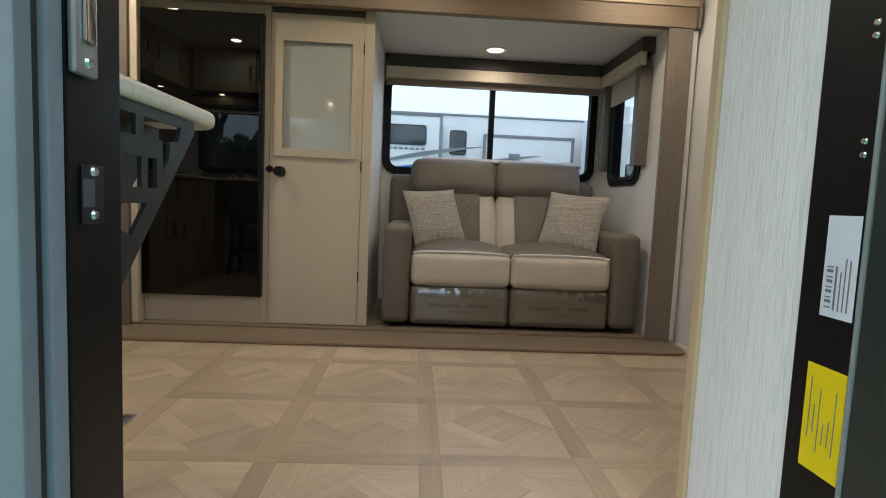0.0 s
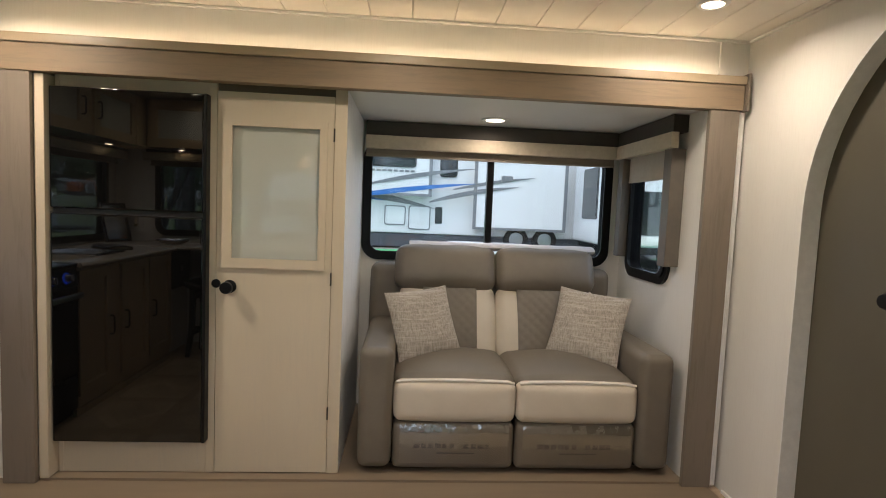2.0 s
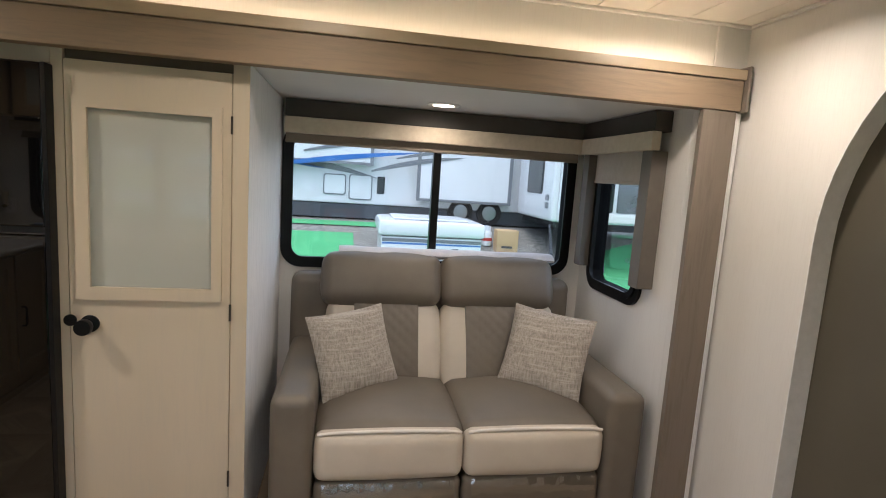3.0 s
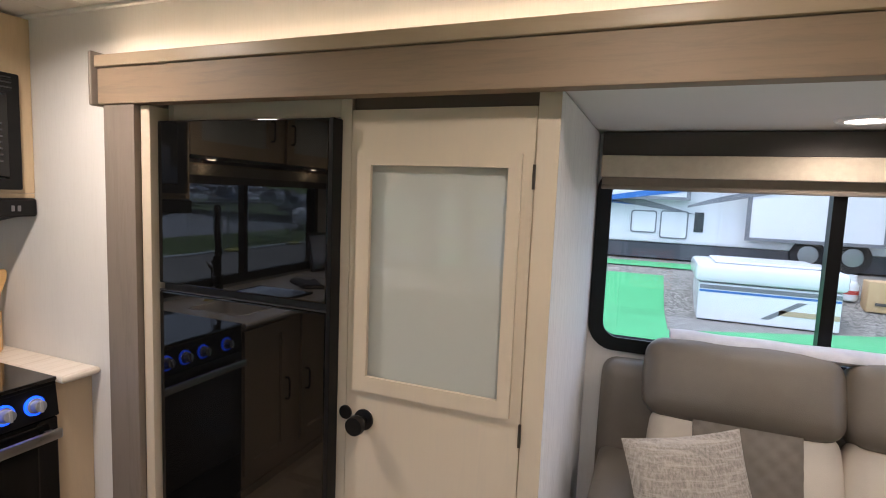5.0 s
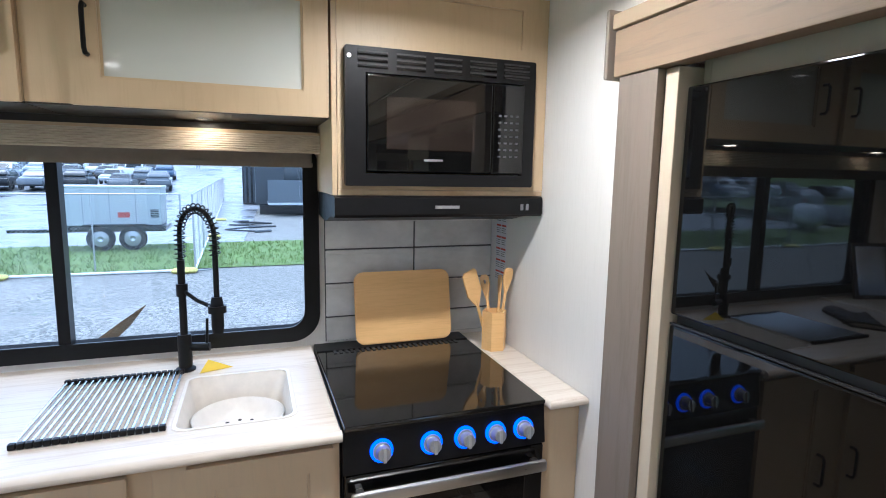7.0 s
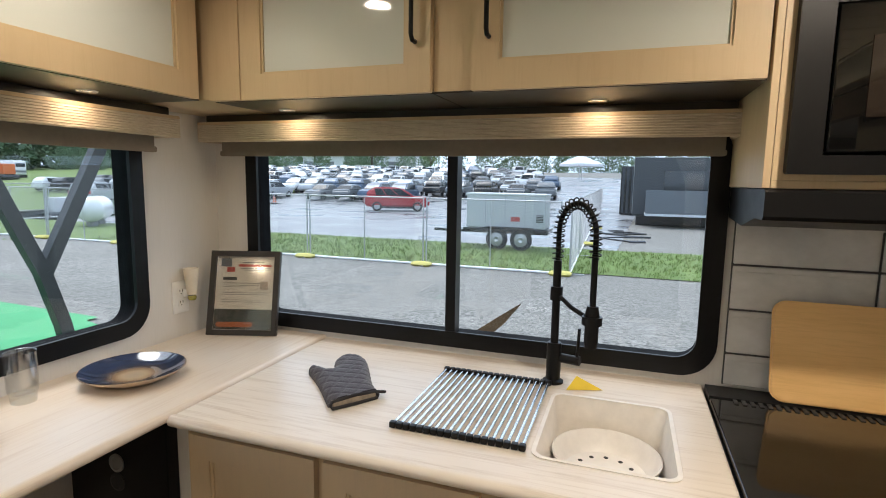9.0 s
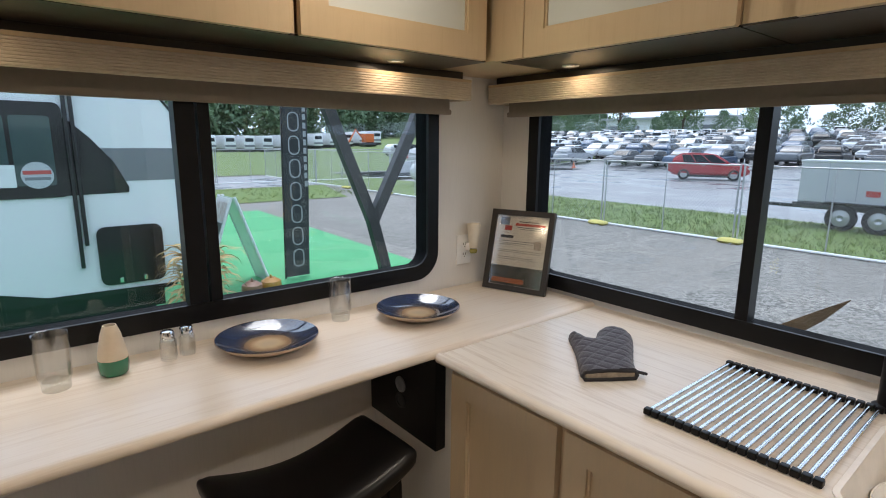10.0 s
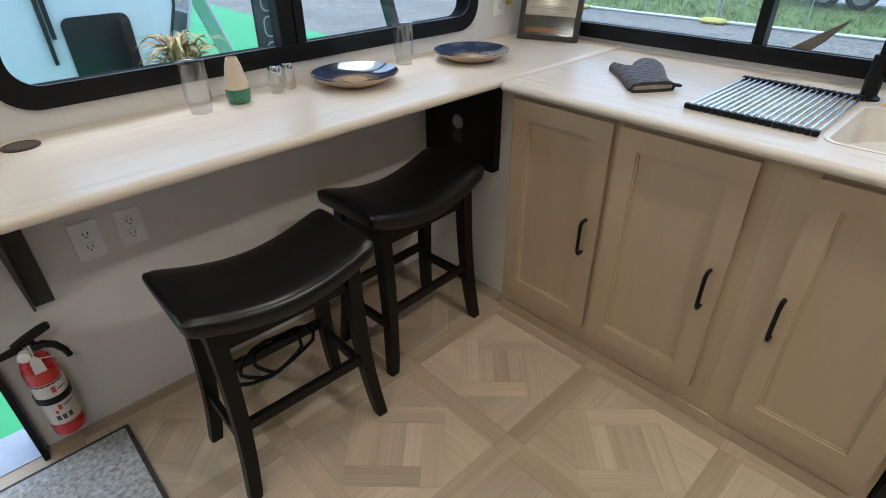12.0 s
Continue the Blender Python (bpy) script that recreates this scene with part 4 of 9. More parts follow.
for i, y in enumerate((1.848, 1.985, 2.082, 2.175, 2.262)):
    c = (RX - 0.001, y, 0.828)
    knob = part("knob", lathe(bmesh.new(), [(0.0, 0.004), (0.024, 0.004), (0.024, 0.01), (0.019, 0.012), (0.0185, 0.034), (0.016, 0.037), (0.0, 0.037)], c, 24, tilt), plain("knob_grey", (0.42, 0.43, 0.45), 0.3, 0.6), rg, "grey metal knob")
    part("lit_ring", lathe(bmesh.new(), [(0.0245, 0.001), (0.0315, 0.001), (0.0305, 0.006), (0.0245, 0.007)], c, 28, tilt), M_BLUE, knob, "glowing blue ring")
    grip = bmesh.new()
    box(grip, -0.0185, 0.0185, -0.004, 0.004, 0.034, 0.042, r=0.001, m=Matrix.Translation(c) @ tilt)
    part("grip", grip, plain("knob_light", (0.6, 0.6, 0.62), 0.3, 0.6), knob)
odoor = part("oven_door", B(RX - 0.029, RX + 0.006, RY0 + 0.004, RY1 - 0.004, 0.27, 0.772, r=0.006), M_GLOSS, rg, "black glass oven door")
part("door_window", B(RX + 0.0062, RX + 0.0072, RY0 + 0.07, RY1 - 0.07, 0.36, 0.66, r=0.0003), M_COOKTOP, odoor)
part("oven_handle", B(RX + 0.03, RX + 0.048, RY0 + 0.012, RY1 - 0.012, 0.708, 0.744, r=0.009), M_STEEL, odoor, "brushed steel oven handle")
for y in (RY0 + 0.03, RY1 - 0.05):
    part("handle_post", B(RX + 0.006, RX + 0.031, y, y + 0.02, 0.718, 0.736, r=0.003), M_STEEL, odoor)
part("lower_drawer", B(RX - 0.029, RX + 0.002, RY0 + 0.004, RY1 - 0.004, 0.06, 0.265, r=0.005), M_BLACK, rg)

# ---- refrigerator and pantry in the slide-out ----
FF = 2.508
sur = thing("fridge_surround", (-0.6, 2.9, 0.03), "greige panel surround of the refrigerator", "cabinet")
part("left_stile", B(-0.8820, -0.8630, FF, FF + 0.018, 0.03, 1.808, r=0.001), M_GREIGE, sur)
part("right_stile", B(-0.2330, -0.1970, FF, FF + 0.018, 0.03, 1.808, r=0.001), M_GREIGE, sur)
part("bottom_rail", B(-0.8620, -0.2340, FF, FF + 0.018, 0.03, 0.185, r=0.001), M_GREIGE, sur)
part("top_rail", B(-0.8620, -0.2340, FF, FF + 0.018, 1.752, 1.808, r=0.001), M_GREIGE, sur)
part("divider_panel", B(-0.2135, -0.1975, FF + 0.0185, SY - 0.002, 0.03, 1.808, r=0.001), M_GREIGE, sur)
fr = thing("refrigerator", (-0.55, 2.85, 0.19), "tall black glass-fronted two-door refrigerator", "refrigerator")
part("cabinet_body", B(-0.8580, -0.2380, FF + 0.02, FF + 0.62, 0.19, 1.75, r=0.004), M_BLACK, fr)
part("lower_door", B(-0.8800, -0.2400, 2.462, FF - 0.002, 0.188, 1.205, r=0.006), M_GLOSS, fr, "black mirror-glass lower door")
part("upper_door", B(-0.8800, -0.2400, 2.462, FF - 0.002, 1.230, 1.745, r=0.006), M_GLOSS, fr, "black mirror-glass freezer door")
part("edge_trim", B(-0.2385, -0.2235, 2.458, FF - 0.002, 0.188, 1.745, r=0.003), M_BLACK, fr)
part("handle_recess", B(-0.8800, -0.2400, 2.484, FF - 0.002, 1.2065, 1.2285, r=0.002), M_SLOT_SHADE, fr, "dark finger-grip recess")
part("handle_lip", B(-0.8800, -0.2400, 2.462, 2.4735, 1.2055, 1.2105, r=0.002), plain("grey_handle", (0.05, 0.05, 0.053), 0.25, 0.6), fr, "slim dark metal grip lip")

pan = thing("pantry_cabinet", (0.07, 2.95, 0.03), "greige pantry cabinet with a frosted glass door and black knob", "cabinet")
part("right_panel", B(0.3530, 0.3725, FF + 0.002, SY - 0.002, 0.03, 1.808, r=0.002), M_WHITEWALL, pan)
part("right_stile", B(0.3195, 0.3730, FF - 0.002, FF + 0.0015, 0.03, 1.808, r=0.001), M_GREIGE, pan)
part("bottom_rail", B(-0.1960, 0.3185, FF + 0.004, FF + 0.02, 0.03, 0.033), M_GREIGE, pan)
# dark sheet added behind the door, standing for the unlit inside
part("back_shade", B(-0.1960, 0.3185, FF + 0.03, FF + 0.04, 0.05, 1.77), M_SLOT_SHADE, pan)
# dark strip added in place of the shaded gap above the door
part("track", B(-0.1960, 0.3185, FF + 0.012, FF + 0.03, 1.772, 1.806, r=0.002), plain("brown_track", (0.11, 0.08, 0.055), 0.5), pan, "dark brown strip standing for the shaded gap over the door")
part("hinge_strip", B(0.3170, 0.3190, FF + 0.001, FF + 0.022, 0.034, 1.769), M_TAN, pan)
PD = (-0.193, 0.3165, 0.034, 1.769)
pdoor = part("door", plate("y", rrect(*PD, 0.003, 2), [rrect(-0.138, 0.269, 1.020, 1.635, 0)], FF - 0.004, FF + 0.022), M_GREIGE, pan)
part("pane", B(-0.1390, 0.2700, FF + 0.006, FF + 0.012, 1.019, 1.636), M_FROST_DOOR, pdoor, "frosted glass pane")
bm = plate("y", rrect(-0.168, 0.289, 0.989, 1.656, 0.003, 2), [rrect(-0.126, 0.256, 1.033, 1.621, 0)], FF - 0.016, FF - 0.0045)
part("moulding", bm, M_GREIGE, pdoor, "raised moulding round the pane")
part("knob", lathe(bmesh.new(), [(0.0, 0.0), (0.030, 0.0), (0.030, 0.006), (0.013, 0.010), (0.013, 0.03), (0.024, 0.034), (0.028, 0.045), (0.026, 0.06), (0.0, 0.062)], (-0.133, FF - 0.004, 0.903), 24, Matrix.Rotation(radians(90), 4, "X")), M_BLACK, pdoor, "round black knob")
part("latch", lathe(bmesh.new(), [(0, 0), (0.02, 0), (0.02, 0.006), (0, 0.008)], (-0.192, FF - 0.006, 0.915), 20, Matrix.Rotation(radians(90), 4, "X")), M_BLACK, pdoor)
for z in (0.32, 0.95, 1.60):
    part("hinge", B(0.3145, 0.3215, FF - 0.0125, FF - 0.0045, z - 0.03, z + 0.03, r=0.001), M_DARKSTRIP, pdoor)


# ---- sofa ----
def cushion(x0, x1, y0, y1, z0, z1, r, puff=0.0, seg=4, m=None, cuts=6):
    """A soft block: rounded edges, faces swelling by puff."""
    tmp = bmesh.new()
    c = Vector(((x0 + x1) / 2, (y0 + y1) / 2, (z0 + z1) / 2))
    d = Vector((x1 - x0, y1 - y0, z1 - z0))
    bmesh.ops.create_cube(tmp, size=1.0, matrix=Matrix.Translation(c) @ Matrix.Diagonal((*d, 1)))
    bmesh.ops.bevel(tmp, geom=tmp.edges[:], offset=r, segments=seg, affect="EDGES", profile=0.5)
    if puff:
        big = [e for e in tmp.edges if e.calc_length() > 2.2 * r]
        bmesh.ops.subdivide_edges(tmp, edges=big, cuts=cuts, use_grid_fill=True)
        for v in tmp.verts:
            q = [2 * (v.co[i] - c[i]) / d[i] for i in range(3)]
            for i in range(3):
                j, k = (i + 1) % 3, (i + 2) % 3
                v.co[i] += puff * q[i] ** 3 * max(0, 1 - q[j] ** 2) * max(0, 1 - q[k] ** 2) * min(1, 0.35 / max(d[i], 0.01))
    if m is not None:
        bmesh.ops.transform(tmp, matrix=m, verts=tmp.verts)
    return tmp


def about(p, rot):
    return Matrix.Translation(p) @ rot @ Matrix.Translation(-Vector(p))


SOFX0, SOFX1 = 0.458, 1.980
SOFY = 2.515
sofa = thing("loveseat", (1.2, 2.9, 0.028), "two-seat reclining loveseat in taupe and cream leatherette", "sofa")
part("base", B(SOFX0 + 0.05, SOFX1 - 0.05, SOFY + 0.09, 3.30, 0.03, 0.10, r=0.01), M_BLACK, sofa)
part("arm", cushion(SOFX0, 0.618, SOFY - 0.02, 3.30, 0.055, 0.632, 0.042, 0.006), M_LEATHER, sofa)
part("arm", cushion(1.814, SOFX1, SOFY - 0.02, 3.30, 0.055, 0.628, 0.042, 0.006), M_LEATHER, sofa)
lean = Matrix.Rotation(radians(-23), 4, "X")
pv = (1.2, 3.01, 0.45)
for x0, x1, inner in ((0.622, 1.209, 1), (1.213, 1.810, -1)):
    part("seat_cushion", cushion(x0, x1, SOFY + 0.03, 3.10, 0.33, 0.492, 0.045, 0.05), M_LEATHER, sofa, "taupe seat cushion")
    front = part("seat_front", cushion(x0 + 0.002, x1 - 0.002, SOFY - 0.012, SOFY + 0.10, 0.280, 0.476, 0.038, 0.008), M_CREAM, sofa, "cream front panel")
    pipe = [(x0 + 0.012, SOFY + 0.006, 0.472)] + [(x0 + 0.012 + (x1 - x0 - 0.024) * i / 10, SOFY + 0.004, 0.478 + 0.006 * math.sin(math.pi * i / 10)) for i in range(1, 10)] + [(x1 - 0.012, SOFY + 0.006, 0.472)]
    part("piping", tube(bmesh.new(), pipe, 0.0065, 8), M_PIPING, front, "cream piping")
    foot = part("footrest", cushion(x0 + 0.002, x1 - 0.002, SOFY - 0.002, SOFY + 0.10, 0.050, 0.277, 0.028, 0.004), M_LEATHER, sofa, "taupe footrest panel")
    tmp = bmesh.new()
    film = []
    for iz in range(15):
        film.append([tmp.verts.new((x0 + 0.035 + (x1 - x0 - 0.065) * ix / 48, SOFY - 0.015 + 0.014 * max(0.0, (iz - 10) / 4) ** 2 - 0.009 * noise.noise(Vector((x0 * 7 + ix * 0.47, iz * 1.1, 2.0))) * (0.12 + 0.88 * (iz / 14) ** 5), 0.085 + 0.187 * iz / 14)) for ix in range(49)])
    for iz in range(14):
        for ix in range(48):
            tmp.faces.new((film[iz][ix], film[iz][ix + 1], film[iz + 1][ix + 1], film[iz + 1][ix]))
    part("clear_film", tmp, M_PLASTICWRAP, foot, "clear plastic film")
    cx = (x0 + x1) / 2
    for k in range(11):
        lw = (0.030, 0.024, 0.026, 0.028, 0.02, 0.022, 0.0, 0.024, 0.026, 0.03, 0.02)[k]
        if lw:
            part("printed_bar", B(cx - 0.19 + k * 0.034, cx - 0.19 + k * 0.034 + lw, SOFY - 0.0088, SOFY - 0.0078, 0.156, 0.180), plain("dark_print", (0.055, 0.048, 0.042), 0.5) if k == 0 else bpy.data.materials["dark_print"], foot, smooth=0)
    part("printed_bar", B(cx - 0.08, cx + 0.10, SOFY - 0.0088, SOFY - 0.0078, 0.130, 0.136), bpy.data.materials["dark_print"], foot, smooth=0)
    # back: lower part with a quilted field between cream stripes, headrest above
    bk = part("back_cushion", cushion(max(x0, 0.634) if inner > 0 else x0 - 0.007, x1 - 0.022 if inner > 0 else 1.796, 3.00, 3.13, 0.43, 0.880, 0.045, 0.03, m=about(pv, lean)), M_CREAM, sofa, "cream lower back cushion")
    q0, q1 = (x0 + 0.140, x1 - 0.132) if inner > 0 else (x0 + 0.105, x1 - 0.145)
    tmp = bmesh.new()
    nx, nz = 36, 36
    grid = []
    for iz in range(nz + 1):
        row = []
        for ix in range(nx + 1):
            u, w = ix / nx, iz / nz
            px, pz = q0 + (q1 - q0) * u, 0.45 + 0.405 * w
            a = (px / 0.062 + pz / 0.062) % 1.0
            b2 = (px / 0.062 - pz / 0.062) % 1.0
            groove = min(min(a, 1 - a), min(b2, 1 - b2))
            bulge = 0.016 * (1 - (2 * u - 1) ** 4) * (1 - (2 * w - 1) ** 4)
            row.append(tmp.verts.new((px, 2.979 - bulge - 0.0045 * min(1, groove / 0.22), pz)))
        grid.append(row)
    for iz in range(nz):
        for ix in range(nx):
            tmp.faces.new((grid[iz][ix], grid[iz][ix + 1], grid[iz + 1][ix + 1], grid[iz + 1][ix]))
    ext = bmesh.ops.extrude_face_region(tmp, geom=tmp.faces[:])
    for v in [g for g in ext["geom"] if isinstance(g, bmesh.types.BMVert)]:
        v.co.y = 3.04
    bmesh.ops.transform(tmp, matrix=about(pv, lean), verts=tmp.verts)
    part("quilted_panel", tmp, M_LEATHER, bk, "diamond-quilted taupe field")
    part("headrest", cushion(x0 - 0.018 if inner > 0 else x0 - 0.012, x1 - 0.018, 2.955, 3.12, 0.858, 1.115, 0.05, 0.022, m=about(pv, lean)), M_LEATHER, sofa, "taupe headrest")
part("back_shell", cushion(SOFX0 - 0.01, SOFX1 - 0.055, 3.25, 3.385, 0.20, 0.955, 0.05, 0.02), M_LEATHER, sofa)

M_LINEN = surf("linen_weave", (0.47, 0.42, 0.365), (0.24, 0.21, 0.178), 0.9, 130, stretch=(1, 1, 0.07), bump=0.8, bump_scale=220, grain=(120, (0.06, 0.06, 1.0), (0.55, 0.50, 0.44), 0.75))


def throw_pillow(cx, cy, cz, size, rot):
    """A square stuffed pillow with pinched corners."""
    tmp = bmesh.new()
    n = 20
    rows = {}
    for s in (1, -1):
        for i in range(n + 1):
            for j in range(n + 1):
                u, v = 2 * i / n - 1, 2 * j / n - 1
                edge = (1 - u ** 2) ** 0.45 * (1 - v ** 2) ** 0.45 if abs(u) < 1 and abs(v) < 1 else 0.0
                pinch = 1 - 0.055 * (1 - abs(v) ** 2) * abs(u) ** 3
                pinch2 = 1 - 0.055 * (1 - abs(u) ** 2) * abs(v) ** 3
                wr = 0.004 * noise.noise(Vector((u * 3, v * 3, s + cx)))
                if edge == 0.0 and s == -1:
                    rows[(s, i, j)] = rows[(1, i, j)]
                else:
                    rows[(s, i, j)] = tmp.verts.new((u * pinch * size / 2, s * (0.055 * edge + wr * (edge > 0)), v * pinch2 * size / 2))
    for s in (1, -1):
        for i in range(n):
            for j in range(n):
                f = [rows[(s, i, j)], rows[(s, i + 1, j)], rows[(s, i + 1, j + 1)], rows[(s, i, j + 1)]]
                tmp.faces.new(f if s < 0 else f[::-1])
    bmesh.ops.transform(tmp, matrix=Matrix.Translation((cx, cy, cz)) @ Euler([radians(a) for a in rot]).to_matrix().to_4x4(), verts=tmp.verts)
    return solo("throw_pillow", tmp, M_LINEN, "square woven beige throw pillow on the loveseat", "pillow", "throw pillows", smooth=60)


throw_pillow(0.765, 2.905, 0.672, 0.385, (-24, -4, 28))
throw_pillow(1.672, 2.900, 0.678, 0.40, (-23, 4, -34))
# folded white towel along the headrests
tmp = bmesh.new()
rows = []
for i in range(41):
    x = 0.675 + 1.135 * i / 40
    ring = []
    for k in range(10):
        a = 2 * math.pi * k / 10
        rr = 0.026 + 0.006 * noise.noise(Vector((x * 9, k * 0.6, 1)))
        ring.append(tmp.verts.new((x, 3.305 + 0.065 * math.cos(a) + 0.006 * math.sin(x * 20), 1.068 + rr * math.sin(a) * (0.8 if math.sin(a) < 0 else 1.0))))
    rows.append(ring)
for a, b in zip(rows, rows[1:]):
    for k in range(10):
        tmp.faces.new((a[k], a[(k + 1) % 10], b[(k + 1) % 10], b[k]))
tmp.faces.new(rows[0])
tmp.faces.new(rows[-1][::-1])
solo("folded_cloth", tmp, surf("white_cloth", (0.66, 0.65, 0.68), (0.55, 0.54, 0.58), 0.9, 14, bump=0.6, bump_scale=140), "white cloth laid along the top of the loveseat", "cloth", smooth=60)

# valance round the slide-out windows
sv = thing("slide_valance", (1.2, 3.36, 1.66), "charcoal and cream valance round the slide-out windows", "valance")
VY, VX = 3.335, 1.955
part("dark_board", B(0.39, VX - 0.001, VY, SY - 0.001, 1.722, 1.808, r=0.003), M_VALDARK, sv, "charcoal top board")
part("dark_board", B(VX, SX1 - 0.001, 2.650, SY - 0.001, 1.722, 1.808, r=0.003), M_VALDARK, sv, "charcoal top board")
part("cream_board", B(0.39, VX - 0.013, VY - 0.012, VY + 0.03, 1.643, 1.7215, r=0.003), M_VALCREAM, sv, "cream lower board")
part("cream_board", B(VX - 0.012, VX + 0.03, 2.642, VY + 0.03, 1.643, 1.7215, r=0.003), M_VALCREAM, sv, "cream lower board")
part("leg", B(VX + 0.004, SX1 - 0.001, 2.655, 2.735, 1.047, 1.6425, r=0.004), M_VALPOST, sv, "grey side leg")
part("leg", B(VX + 0.004, SX1 - 0.001, 3.255, 3.325, 1.047, 1.6425, r=0.004), M_VALPOST, sv, "grey side leg")
rs = thing("roller_shade", (1.15, 3.37, 1.63), "taupe roller shade rolled almost fully up", "blind", "roller shades")
part("cloth", B(0.392, 1.945, 3.368, 3.372, 1.612, 1.68), M_SHADE, rs)
part("hem_bar", B(0.390, 1.947, 3.363, 3.377, 1.596, 1.613, r=0.005), M_SHADE, rs)
part("roll", cyl(bmesh.new(), (0.395, 3.384, 1.68), (1.94, 3.384, 1.68), 0.018), M_SHADE, rs)
rs2 = thing("roller_shade", (1.965, 2.9, 1.52), "pale taupe roller shade drawn a little down on the narrow window", "blind", "roller shades")
M_SHADE2 = surf("pale_shade_cloth", (0.46, 0.41, 0.35), (0.42, 0.37, 0.31), 0.85, 40, bump=0.15, bump_scale=400)
part("cloth", B(2.001, 2.004, 2.74, 3.25, 1.51, 1.67), M_SHADE2, rs2)
part("hem_bar", B(1.997, 2.007, 2.738, 3.252, 1.495, 1.511, r=0.004), M_SHADE2, rs2)


# ---- bar stools ----
M_VINYL = surf("black_vinyl", (0.005, 0.005, 0.0055), (0.007, 0.007, 0.0075), 0.30, 2, bump=0.08, bump_scale=260, spec=0.45, spread=0.02)


def bar_stool(cx, cy, turn):
    st = thing("bar_stool", (cx, cy, 0.0), "black saddle-seat bar stool with curved wooden legs under the bar counter", "stool", "bar stools")
    w, d = 0.255, 0.148
    tmp = bmesh.new()
    n, mseg = 18, 12
    top, bot = [], []
    for i in range(n + 1):
        u = 2 * i / n - 1
        z = 0.572 + 0.062 * abs(u) ** 1.9
        tr, br = [], []
        for j in range(mseg + 1):
            v = 2 * j / mseg - 1
            crown = 0.022 * (1 - abs(v) ** 4) * (1 - abs(u) ** 10)
            e = 1 - 0.035 * (abs(u) ** 6) - 0.0
            tr.append(tmp.verts.new((cx + u * w * (1 - 0.02 * abs(v) ** 6), cy + v * d * e, z + crown)))
            br.append(tmp.verts.new((cx + u * (w - 0.004), cy + v * (d - 0.004) * e, z - 0.048)))
        top.append(tr)
        bot.append(br)
    for i in range(n):
        for j in range(mseg):
            tmp.faces.new((top[i][j], top[i + 1][j], top[i + 1][j + 1], top[i][j + 1]))
            tmp.faces.new((bot[i][j], bot[i][j + 1], bot[i + 1][j + 1], bot[i + 1][j]))
        tmp.faces.new((top[i][0], bot[i][0], bot[i + 1][0], top[i + 1][0]))
        tmp.faces.new((top[i][mseg], top[i + 1][mseg], bot[i + 1][mseg], bot[i][mseg]))
    for j in range(mseg):
        tmp.faces.new((top[0][j], top[0][j + 1], bot[0][j + 1], bot[0][j]))
        tmp.faces.new((top[n][j], bot[n][j], bot[n][j + 1], top[n][j + 1]))
    bmesh.ops.recalc_face_normals(tmp, faces=tmp.faces)
    tmp.normal_update()
    es = [e for e in tmp.edges if len(e.link_faces) == 2 and e.calc_face_angle(0) > 0.75]
    bmesh.ops.bevel(tmp, geom=es, offset=0.018, segments=5, affect="EDGES", profile=0.5)
    part("seat", tmp, M_VINYL, st, "black vinyl saddle seat", smooth=60)
    part("apron", B(cx - 0.20, cx + 0.20, cy - 0.105, cy - 0.083, 0.488, 0.535, r=0.003), M_BLACKPAINT, st)
    part("apron", B(cx - 0.20, cx + 0.20, cy + 0.083, cy + 0.105, 0.488, 0.535, r=0.003), M_BLACKPAINT, st)
    for sx in (-1, 1):
        part("apron", B(cx + sx * 0.187 - 0.011, cx + sx * 0.187 + 0.011, cy - 0.08, cy + 0.08, 0.47, 0.55, r=0.003), M_BLACKPAINT, st)
        for sy in (-1, 1):
            leg = bmesh.new()
            rings = []
            for k in range(13):
                q = k / 12
                z = 0.57 - 0.57 * q
                bend = 0.022 * q ** 3 - 0.004 * math.sin(math.pi * q)
                hw = 0.021 - 0.004 * q
                px = cx + sx * (0.188 + bend + 0.006 * q)
                py = cy + sy * (0.094 + 0.030 * q + bend * 0.4)
                rings.append([leg.verts.new((px + a * hw, py + b * hw, z)) for a, b in ((-1, -1), (1, -1), (1, 1), (-1, 1))])
            for a, b in zip(rings, rings[1:]):
                for k in range(4):
                    leg.faces.new((a[k], a[(k + 1) % 4], b[(k + 1) % 4], b[k]))
            leg.faces.new(rings[0])
            leg.faces.new(rings[-1][::-1])
            bmesh.ops.bevel(leg, geom=[e for e in leg.edges if abs(e.verts[0].co.z - e.verts[1].co.z) > 0.01], offset=0.003, segments=2, affect="EDGES")
            part("leg", leg, M_BLACKPAINT, st)
    for sy in (-1, 1):
        part("stretcher", B(cx - 0.186, cx + 0.186, cy + sy * 0.113 - 0.009, cy + sy * 0.113 + 0.009, 0.225, 0.258, r=0.003), M_BLACKPAINT, st)
    for sx in (-1, 1):
        part("stretcher", B(cx + sx * 0.196 - 0.009, cx + sx * 0.196 + 0.009, cy - 0.10, cy + 0.10, 0.17, 0.205, r=0.003), M_BLACKPAINT, st)
    st.rotation_euler = (0, 0, radians(turn))
    return st


stool = bar_stool(-0.305, 0.460, -1.0)
copy_thing(stool, pose(-0.865, 0.345, 0.0, 0, 0, 3.0))


# ---- loose things on the bar counter ----
CZ = 0.9105
M_PLATE = surf("navy_glaze", (0.050, 0.056, 0.078), (0.030, 0.034, 0.050), 0.08, 12, spec=1.0, coat=1.0)


